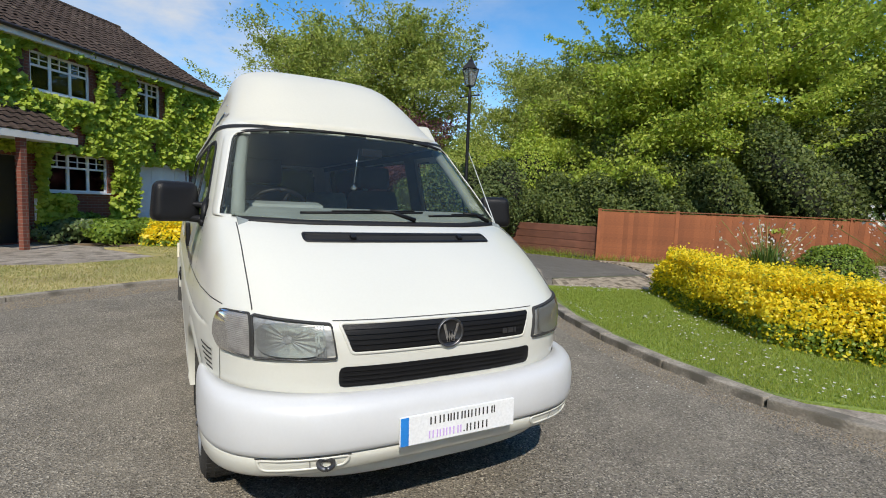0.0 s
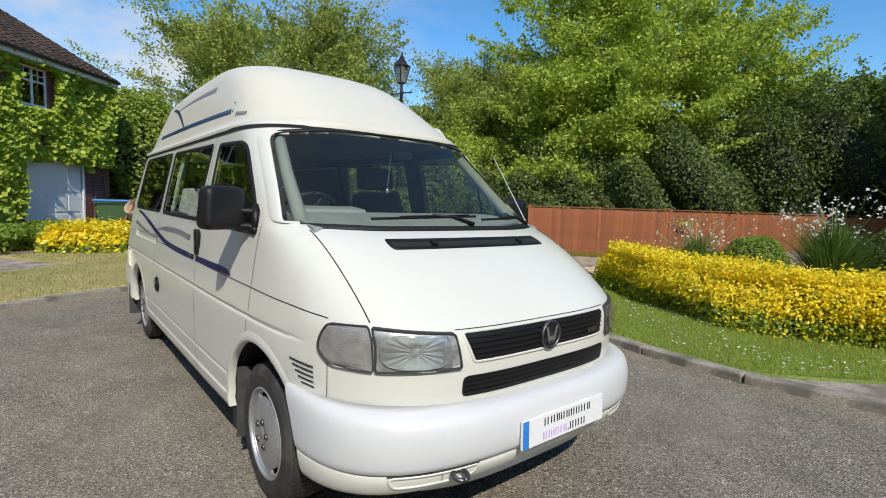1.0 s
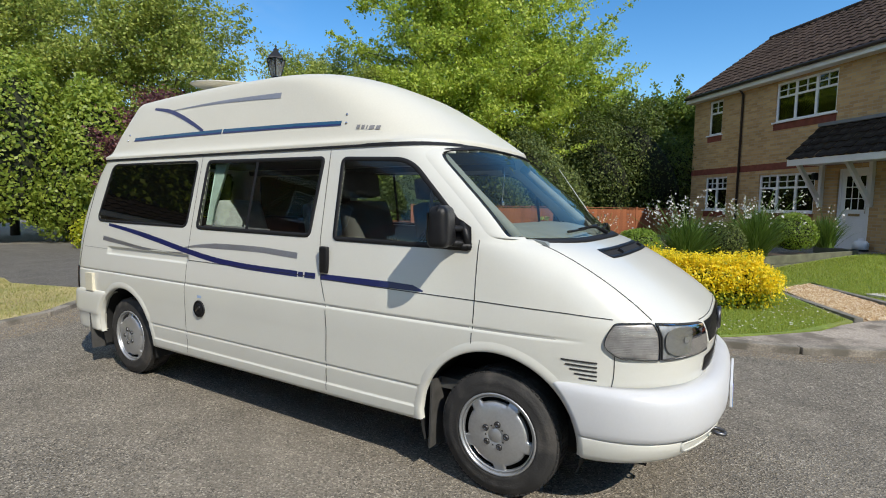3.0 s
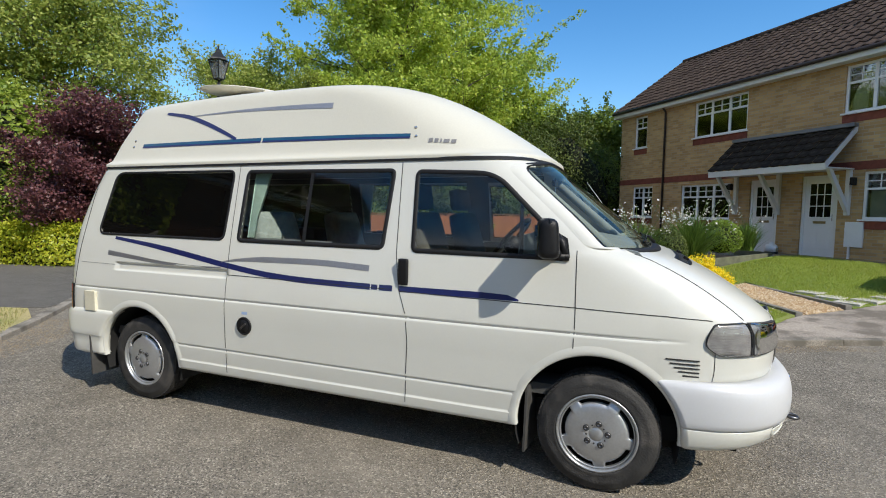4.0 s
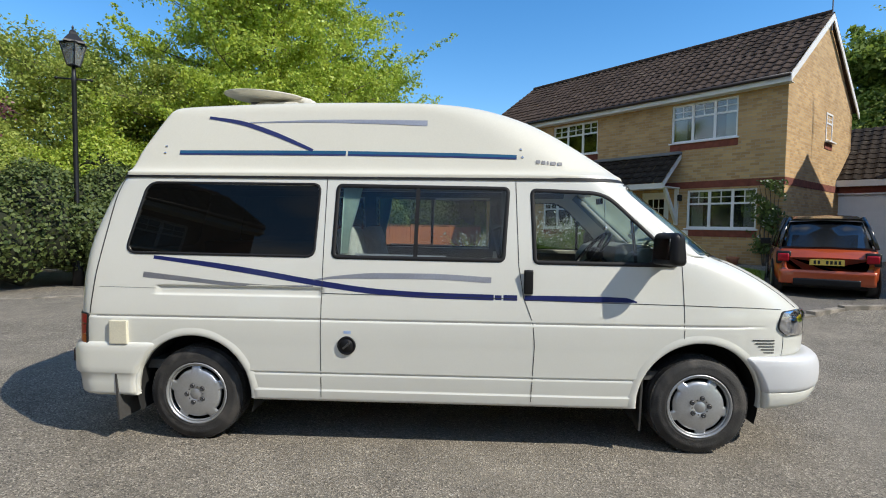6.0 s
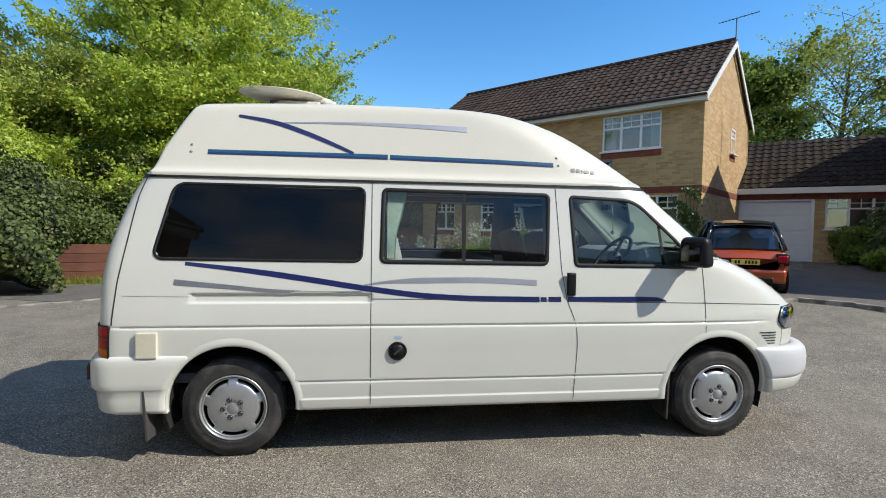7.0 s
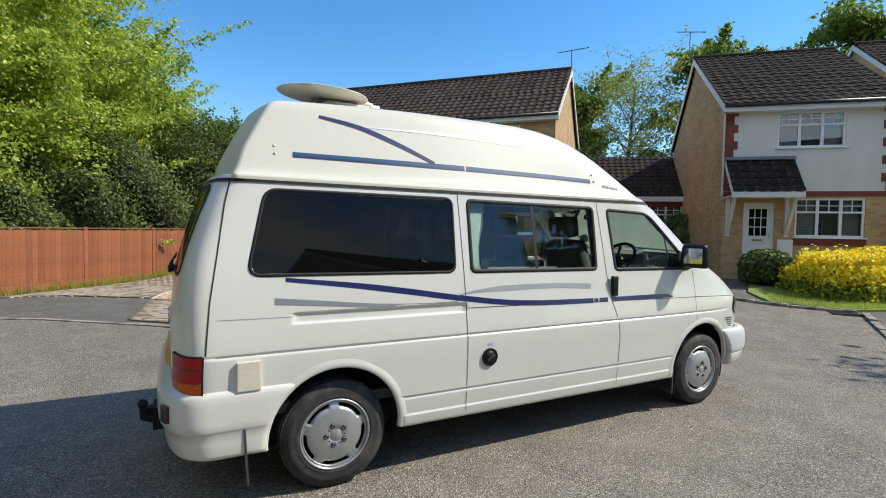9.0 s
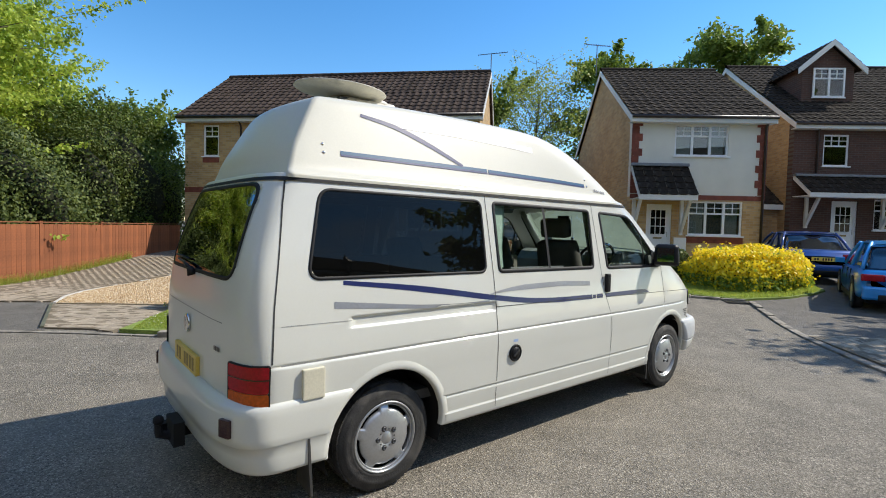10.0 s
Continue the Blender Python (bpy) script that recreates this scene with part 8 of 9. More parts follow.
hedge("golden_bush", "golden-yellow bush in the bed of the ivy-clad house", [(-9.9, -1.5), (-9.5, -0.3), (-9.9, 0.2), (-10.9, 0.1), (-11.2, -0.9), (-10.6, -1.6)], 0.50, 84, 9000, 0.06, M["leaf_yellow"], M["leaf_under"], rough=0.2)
for x, y, rx, h, m, s in ((-11.0, -2.3, 0.8, 0.6, "leaf_under", 85), (-11.4, -3.2, 0.9, 0.6, "leaf_pale", 86), (-12.0, -4.3, 0.9, 0.6, "leaf_pale", 87), (-12.7, -5.4, 0.9, 0.65, "leaf_pale", 88), (-12.4, -3.2, 0.8, 0.7, "leaf_under", 89), (-12.2, -1.4, 0.8, 0.6, "leaf_under", 90)):
    shrub("bedding_plant", "low leafy bedding plants before the house", x, y, rx, rx * 0.8, h, s, 3500, 0.07, M[m], lump=0.25, z0=0.03)
# planter plants
PLANT_ROW, PLANT_AT = Vector((0.645, 0.764)), Vector((1.05, 6.42))
for d, kind, s in ((0.0, "ball", 92), (1.12, "tuft", 93), (1.98, "dark_ball", 94), (2.85, "tuft", 95), (3.85, "ball", 96), (4.85, "low_tuft", 97)):
    p = PLANT_AT + PLANT_ROW * d
    if kind == "tuft":
        tuft("flowering_grass", "tall clump of strap leaves with small white flowers", p.x, p.y, 0.74, 1.10, s, 900, 34, z0=float(rise(p.x, p.y)) + 0.24)
    elif kind == "low_tuft":
        tuft("flowering_grass", "low clump of strap leaves with few white flowers", p.x, p.y, 0.46, 0.75, s, 420, 7, z0=float(rise(p.x, p.y)) + 0.24)
    else:
        shrub("clipped_ball", "round clipped evergreen ball bush", p.x, p.y, 0.41, 0.41, 0.80, s, 11000, 0.024, M["leaf_under"] if kind == "ball" else M["leaf_dark"], lump=0.06, core=0.88, z0=float(rise(p.x, p.y)) + 0.24)
tuft("flowering_grass", "thin clump of strap leaves with dry straw-coloured stalks", 0.30, 6.32, 0.52, 0.86, 91, 620, 34, z0=0.24, heads=4, stalks="leaf_straw")


LAWN = [(-2.2, 4.45), (-0.5, 3.52), (0.5, 3.16), (1.3, 2.98), (2.2, 2.92), (2.45, 3.0), (2.76, 3.30), (3.15, 3.70), (3.8, 4.68), (3.05, 6.6), (2.9, 7.2), (1.4, 7.3), (-1.2, 6.8), (-1.42, 5.92), (-1.95, 5.06)]
blades_over("lawn_grass", LAWN, 0.065, 130000, 201, 0.032, M["leaf_grass"], "short green grass with daisies")
blades_over("front_lawn_grass", [(3.25, 6.8), (3.7, 7.3), (4.75, 5.35), (5.0, 5.5), (6.35, 6.6), (7.1, 7.9), (6.3, 9.2), (5.4, 10.5), (4.95, 10.4), (2.98, 8.2)], 0.055, 36000, 202, 0.05, M["leaf_grass"], "short green grass of the small lawn")
blades_over("dry_grass", [(-4.7, -0.2), (-4.35, -1.3), (-3.65, -2.5), (-2.75, -4.2), (-2.4, -6.0), (-5.5, -9.0), (-7.4, -7.0), (-6.5, -4.0), (-6.4, -2.8), (-6.65, -2.35), (-7.0, -1.85), (-7.75, -1.1), (-8.05, -1.35), (-9.55, -2.3), (-9.85, -1.6), (-9.5, -0.1), (-8.2, 0.4), (-7.4, 0.3), (-5.9, 0.7)], 0.05, 60000, 203, 0.036, M["leaf_straw"], "thin parched grass")
blades_over("verge_grass", [(8.55, 2.2), (8.85, 1.5), (9.18, 1.06), (10.3, 0.6), (11.6, 0.4), (12.3, 0.42), (13.0, 1.0), (11.5, 2.5), (9.3, 2.9)], 0.045, 16000, 204, 0.08, M["leaf_grass"], "grass on the small verge")
blades_over("fence_weeds", [(-8.4, 8.15), (-5.8, 8.95), (-3.7, 11.0), (-0.9, 14.1), (-1.1, 14.3), (-4.0, 11.2), (-5.75, 9.15), (-8.5, 8.45)], 0.0, 22000, 205, 0.24, M["leaf_grass"], "weeds along the foot of the fence")
rngd = np.random.default_rng(206)
dx, dy = rngd.uniform(-2, 3.8, 4000), rngd.uniform(3, 7, 4000)
dk = inside(dx, dy, LAWN) & (np.sin(dx * 2.1) * np.sin(dy * 1.7) > -0.2)
dx, dy = dx[dk][:1100], dy[dk][:1100]
tagged(leaf_mesh("daisies", np.stack([dx, dy, rise(dx, dy) + 0.108], -1), 0.026, M["petal"], None, rngd, out=np.repeat([[0, 0, 3.0]], len(dx), 0), long=1.0), "small white daisies in the lawn", "flowers", kind="stuff")


# creeper over the west house
def creeper():
    rng = np.random.default_rng(101)
    n = 70000
    u, z = rng.uniform(-10.0, 0.1, n), rng.uniform(0.1, 4.95, n)
    f = np.sin(u * 2.3 + 1) * np.sin(z * 1.9) + 0.7 * np.sin(u * 5.1) * np.sin(z * 4.3 + 2) + rng.normal(size=n) * 0.3
    ok = f > -0.75
    for a, b, c, d in [w[:4] for w in iw] + [igar, idoor]:
        ok &= ~((u > a - 0.10) & (u < b + 0.10) & (z > c - 0.08) & (z < d + 0.08 - 0.10 * np.abs(np.sin(u * 7))))
    ok &= ~((z < 2.0) & (np.sin(u * 3.0 + 0.5) < 0.25) & (u > -6.4))
    ok &= ~((z < 2.2) & (u < -6.4))
    ok &= ~((u > -0.95) & (z < 2.2))
    u, z = u[ok], z[ok]
    y = -np.abs(rng.normal(size=len(u))) * 0.07 - 0.03 - 0.10 * (f[ok] > 0.3)
    t = thing("creeper", "bright green creeper covering the brick wall", "climbing plant", pose(-16.02, 0.20, 0, 0, 0, 139.3))
    leaf_mesh("foliage", np.stack([u, y, z], -1), 0.135, M["leaf_ivy"], t, rng, out=np.repeat([[-0.75, -0.75, 0.8]], len(u), 0), long=1.15)
    for a in (-9.3, -8.3, -6.6, -4.05, -3.65, -0.8, -0.35):
        st = bmesh.new()
        tube(st, [(a, -0.03, 0.0), (a + 0.1, -0.04, 1.4), (a - 0.15, -0.03, 3.0), (a + 0.1, -0.03, 4.6)], [0.03, 0.02, 0.014, 0.006], 5)
        part("stem", st, M["bark"], t)


creeper()


# shrubs in the bed before the linked garage, and a climbing rose on the house corner
for lu, lv, rx, h, m, s in ((0.35, -1.0, 0.55, 1.15, "leaf_deep", 111), (1.1, -1.0, 0.6, 1.55, "leaf_pale", 112), (1.9, -1.1, 0.7, 1.1, "leaf_deep", 113), (2.8, -1.3, 0.7, 0.9, "leaf_deep", 114), (1.2, -2.0, 0.7, 0.65, "leaf_under", 115), (2.2, -2.2, 0.8, 0.6, "leaf_deep", 116), (3.2, -2.4, 0.7, 0.55, "leaf_under", 117)):
    p = pose(13.23, 10.57, 0, 0, 0, -42) @ Vector((lu + 0.75, lv, 0))
    shrub("garden_shrub", "loose leafy shrub in the shaded bed before the garage", p.x, p.y, rx, rx * 0.9, h, s, 5000, 0.075, M[m], lump=0.35, core=0.6)
rngr = np.random.default_rng(118)
rose = thing("climbing_rose", "climbing rose with pale flowers on the house corner", "climbing plant", pose(4.567, 12.74, 0.46, 0, 0, -48.5))
stem = bmesh.new()
for k in range(5):
    tube(stem, [(4.95 + 0.03 * k, -0.15, 0.0), (4.85 + 0.10 * k, -0.14, 0.9), (4.92 + 0.08 * k, -0.18, 1.6), (4.80 + 0.13 * k, -0.25, 2.2)], [0.018, 0.014, 0.010, 0.004], 5)
part("stem", stem, M["bark"], rose)
rp = np.stack([rngr.normal(5.02, 0.17, 2400), -0.06 - np.abs(rngr.normal(0, 0.13, 2400)), rngr.uniform(0.35, 2.2, 2400)], -1)
rp = rp[np.sin(rp[:, 2] * 6 + rp[:, 0] * 5) > -0.6]
leaf_mesh("foliage", rp, 0.055, M["leaf_rose"], rose, rngr, out=np.repeat([[0, -0.8, 0.4]], len(rp), 0))
leaf_mesh("blossom", rp[rngr.choice(len(rp), 90)] + np.array((0, -0.07, 0)), 0.05, M["petal"], rose, rngr, long=1.0)
# fallen petals and grit along the kerb
rngp = np.random.default_rng(119)
lead = np.array(spline2(KERB_FLUSH_N[2:] + KERB_N[1:6], 6))
pk = lead[rngp.integers(0, len(lead), 260)] + rngp.normal(size=(260, 2)) * np.array((0.35, 0.35)) - np.array((0.0, 0.28))
tagged(leaf_mesh("fallen_petals", np.c_[pk, rise(pk[:, 0], pk[:, 1]) + 0.010], 0.014, M["petal"], None, rngp, out=np.repeat([[0, 0, 6.0]], len(pk), 0), long=1.1), "pale fallen petals scattered near the kerb", "petals", kind="stuff")


# ---- fence, lamp, bins, cars and small things ----
M["fence"] = mat("red_brown_fence_stain", (0.255, 0.084, 0.031), 0.8, vary=0.2, scale=3, fine=0.15, fine_scale=40, bump=0.3, bump_scale=50, random_tint=0.17, dirt=(0.17, 0.070, 0.034), dirt_at=(0.52, 0.75), dirt_scale=2.5)
M["sleeper"] = mat("brown_timber_sleeper", (0.17, 0.068, 0.040), 0.85, vary=0.25, scale=3, bump=0.4, bump_scale=50, random_tint=0.15)
M["planter"] = mat("grey_green_timber", (0.12, 0.125, 0.085), 0.9, vary=0.25, scale=6, bump=0.4, bump_scale=60, random_tint=0.12)
M["lamp_black"] = mat("black_cast_iron", (0.012, 0.012, 0.013), 0.45, 0.2)
M["lamp_glass"] = glass_mat("dull_lantern_glass", (0.72, 0.75, 0.72), gloss=(0.8, 0.8, 0.8), ior=1.5, rough=0.25, film=0.30)
M["bin_green"] = mat("green_bin_plastic", (0.055, 0.115, 0.045), 0.55, vary=0.08)
M["bin_blue"] = mat("blue_bin_lid", (0.03, 0.16, 0.42), 0.5, vary=0.08)

FENCE = [(-5.72, 9.22), (-3.75, 11.35), (-2.72, 12.45), (-0.85, 14.45), (0.75, 16.25)]
fence = thing("garden_fence", "red-brown stained close-board timber fence", "fence")
rng = random.Random(5)
board_mesh = None
for i, (x, y, a) in enumerate(along(FENCE, 0.125)):
    if board_mesh is None:
        bm = prism([(0.0, 0.0), (0.135, 0.0), (0.135, 0.009), (0.0, 0.0125)], 0.0, 1.22, "z")
        board_mesh = bpy.data.meshes.new("board")
        bm.to_mesh(board_mesh)
        bm.free()
        board_mesh.materials.append(M["fence"])
    b = new("board", board_mesh)
    b.parent = fence
    z = float(rise(x, y))
    b.matrix_basis = pose(x, y, 0.14 + 0.25 * min(z, 0.28), 0, 0, a + 180) @ Matrix.Diagonal((-1, 1, (1.39 - 0.14 - 0.25 * min(z, 0.28)) / 1.26 + rng.uniform(-0.004, 0.004), 1))
for i, (x, y, a) in enumerate(along(FENCE, 1.95)):
    ob = part("fence_post", boxes((-0.045, 0.045, -0.024, 0.024, 0.0, 1.41), bevel=0.006), M["fence"], fence)
    ob.matrix_basis = pose(x, y, 0.02, 0, 0, a)
for (x1, y1), (x2, y2) in zip(FENCE, FENCE[1:]):
    l, a = math.hypot(x2 - x1, y2 - y1), math.degrees(math.atan2(y2 - y1, x2 - x1))
    ob = part("capping_rail", boxes((0, l, -0.035, 0.035, 1.385, 1.41), bevel=0.004), M["fence"], fence)
    ob.matrix_basis = pose(x1, y1, 0, 0, 0, a)
    ob = part("gravel_board", boxes((0, l, -0.02, 0.012, 0.0, 0.17)), M["fence"], fence)
    ob.matrix_basis = pose(x1, y1, 0.02 + 0.5 * float(rise((x1 + x2) / 2, (y1 + y2) / 2)) * 0.3, 0, 0, a)
wall = thing("sleeper_wall", "low wall of stacked brown timber sleepers", "retaining wall")
for k in range(4):
    ob = part("sleeper", boxes((0, 3.2, -0.06, 0.06, 0.0, 0.205), bevel=0.012), M["sleeper"], wall)
    ob.matrix_basis = pose(-5.78, 9.30, 0.08 + 0.212 * k, 0, 0, 198.5)

lamp = thing("street_lamp", "black cast-iron street lamp with a lantern head", "street lamp", pose(-8.28, 6.47, 0))
part("post", lathe([(0.11, 0.0), (0.11, 0.5), (0.075, 0.6), (0.07, 1.2), (0.05, 1.3), (0.045, 4.4), (0.06, 4.45), (0.04, 4.52), (0.035, 4.72)], 20), M["lamp_black"], lamp, "", True)
bm = bmesh.new()
tube(bm, [(-0.32, 0, 4.46), (0.32, 0, 4.46)], 0.018, 8)
for s in (-1, 1):
    bmesh.ops.create_uvsphere(bm, u_segments=10, v_segments=8, radius=0.035, matrix=Matrix.Translation((0.32 * s, 0, 4.46)))
ob = part("ladder_bar", bm, M["lamp_black"], lamp, "", True)
ob.matrix_basis = pose(0, 0, 0, 0, 0, 20)
bm = bmesh.new()
for k in range(4):
    a0, a1 = math.pi / 4 + k * math.pi / 2, math.pi / 4 + (k + 1) * math.pi / 2
    tube(bm, [(0.115 * math.cos(a0), 0.115 * math.sin(a0), 4.74), (0.235 * math.cos(a0), 0.235 * math.sin(a0), 5.20)], 0.014, 6)
    tube(bm, [(0.235 * math.cos(a0), 0.235 * math.sin(a0), 5.20), (0.235 * math.cos(a1), 0.235 * math.sin(a1), 5.20)], 0.016, 6)
    tube(bm, [(0.115 * math.cos(a0), 0.115 * math.sin(a0), 4.74), (0.115 * math.cos(a1), 0.115 * math.sin(a1), 4.74)], 0.016, 6)
part("lantern_frame", bm, M["lamp_black"], lamp)
part("lantern_roof", lathe([(0.27, 5.20), (0.25, 5.24), (0.13, 5.36), (0.09, 5.40), (0.09, 5.44), (0.05, 5.48), (0.02, 5.50), (0.03, 5.55), (0.0, 5.60)], 4), M["lamp_black"], lamp)
for k in range(4):
    a0, a1 = math.pi / 4 + k * math.pi / 2, math.pi / 4 + (k + 1) * math.pi / 2
    bm = bmesh.new()
    bm.faces.new([bm.verts.new(v) for v in ((0.11 * math.cos(a0), 0.11 * math.sin(a0), 4.75), (0.11 * math.cos(a1), 0.11 * math.sin(a1), 4.75), (0.23 * math.cos(a1), 0.23 * math.sin(a1), 5.19), (0.23 * math.cos(a0), 0.23 * math.sin(a0), 5.19))])
    part("lantern_pane", bm, M["lamp_glass"], lamp)
part("lamp_bulb", lathe([(0.0, 4.78), (0.04, 4.80), (0.05, 4.95), (0.03, 5.05), (0.0, 5.06)], 14), M["plate_white"], lamp, "", True)


def wheelie_bin(x, y, turn, lid, label, wide=1.0):
    b = thing("wheelie_bin", label, "bin", pose(x, y, 0.012, 0, 0, turn) @ Matrix.Diagonal((wide, wide, 1.12, 1)), "wheelie bins")
    bm = bmesh.new()
    lo = [bm.verts.new(v) for v in ((-0.24, -0.26, 0.05), (0.24, -0.26, 0.05), (0.24, 0.26, 0.05), (-0.24, 0.26, 0.05))]
    hi = [bm.verts.new(v) for v in ((-0.30, -0.36, 0.98), (0.30, -0.36, 0.98), (0.30, 0.36, 0.98), (-0.30, 0.36, 0.98))]
    bm.faces.new(lo[::-1])
    for i in range(4):
        bm.faces.new((lo[i], lo[(i + 1) % 4], hi[(i + 1) % 4], hi[i]))
    bmesh.ops.bevel(bm, geom=list(bm.edges), offset=0.03, segments=2, affect="EDGES")
    part("bin_body", bm, M["bin_green"], b)
    part("rim", boxes((-0.32, 0.32, -0.38, 0.38, 0.94, 0.98), bevel=0.01), M["bin_green"], b)
    part("lid", boxes((-0.33, 0.33, -0.40, 0.37, 0.985, 1.05), bevel=0.025), M[lid], b)
    for s in (-1, 1):
        w = part("bin_wheel", lathe([(0.0, -0.025), (0.10, -0.025), (0.10, 0.025), (0.0, 0.025)], 20, "x"), M["rubber"], b)
        w.matrix_basis = pose(s * 0.24, 0.30, 0.10)
    part("number_bar", boxes((-0.07, 0.07, -0.345, -0.335, 0.62, 0.76), m=pose(0, 0.02, 0, -5.5, 0, 0)), M["plate_white"], b)
    return b


wheelie_bin(-15.15, 0.25, 80, "bin_blue", "large green wheelie bin with a blue lid", 1.6)
wheelie_bin(-14.15, 1.62, 75, "bin_green", "green wheelie bin with a green lid", 1.15)
mx = thing("cement_mixer", "small dusty orange and beige cement mixer", "cement mixer", pose(-14.25, 0.80, 0.012, 0, 0, 40) @ Matrix.Scale(1.1, 4))
dr = lathe([(0.0, -0.30), (0.16, -0.30), (0.30, -0.10), (0.32, 0.05), (0.20, 0.34), (0.19, 0.36), (0.17, 0.34), (0.28, 0.05), (0.0, 0.0)], 32)
bmesh.ops.transform(dr, matrix=pose(0, 0, 0.72, 62, 0, 0), verts=list(dr.verts))
part("drum", dr, mat("dusty_drum", (0.50, 0.40, 0.30), 0.8, vary=0.2, scale=8, dirt=(0.45, 0.16, 0.06), dirt_at=(0.55, 0.7), dirt_scale=4), mx, "", True)
fr = bmesh.new()
for s in (-1, 1):
    tube(fr, [(s * 0.36, -0.45, 0.1), (s * 0.36, 0.0, 0.72), (s * 0.30, 0.45, 0.08)], 0.022, 8)
tube(fr, [(-0.36, 0.0, 0.72), (0.36, 0.0, 0.72)], 0.02, 8)
tube(fr, [(-0.36, 0.1, 0.85), (0.0, -0.3, 1.08), (0.36, 0.1, 0.85)], 0.018, 8)
part("frame", fr, mat("rusty_orange_frame", (0.42, 0.13, 0.05), 0.7, vary=0.25, scale=10), mx)
for s in (-1, 1):
    w = part("mixer_wheel", lathe([(0.0, -0.03), (0.13, -0.03), (0.13, 0.03), (0.0, 0.03)], 20, "x"), M["rubber"], mx)
    w.matrix_basis = pose(s * 0.40, -0.42, 0.13)
st = thing("recycling_boxes", "stack of blue recycling boxes beside the garage", "box", pose(-13.6, -1.15, 0.05, 0, 0, 139))
for k in range(4):
    ob = part("crate", boxes((-0.30, 0.30, -0.2, 0.2, 0.0, 0.12), bevel=0.02), M["bin_blue"], st)
    ob.matrix_basis = pose(0.02 * k, 0, 0.13 * k, 0, 0, 3 * k)

pw = thing("timber_planter", "grey-green timber planter with shrubs and grasses", "planter")
for k in range(2):
    ob = part("planter_board", boxes((0, 3.1, -0.04, 0.04, 0.0, 0.165), bevel=0.008), M["planter"], pw)
    ob.matrix_basis = pose(2.75, 8.22, 0.16 + 0.172 * k, 0, -1.6, 49.0)
    ob = part("planter_board", boxes((0, 0.9, -0.04, 0.04, 0.0, 0.165), bevel=0.008), M["planter"], pw)
    ob.matrix_basis = pose(4.80, 10.60, 0.25 + 0.172 * k, 0, 0, 139.0)
soil = prism([(1.0, 6.9), (0.2, 7.2), (3.9, 11.2), (4.75, 10.55), (2.72, 8.25), (1.6, 6.9)], 0.05, 0.45, "z")
part("planter_soil", soil, M["soil"], pw)
for k, (x, y) in enumerate(((4.50, 6.34), (4.68, 5.98), (4.80, 5.62), (5.08, 5.78), (5.38, 6.00), (5.68, 6.24), (5.97, 6.50), (6.27, 6.76))):
    ob = tagged(part("stepping_stone", boxes((-0.19, 0.19, -0.17, 0.17, -0.045, 0.034), bevel=0.008), M["slab"]), "pale square stepping stone set in the grass", "paving slab", "stepping stones")
    ob.matrix_world = pose(x, y, float(rise(x, y)) + 0.042, 0, 0, 47 + 3 * (k % 3))


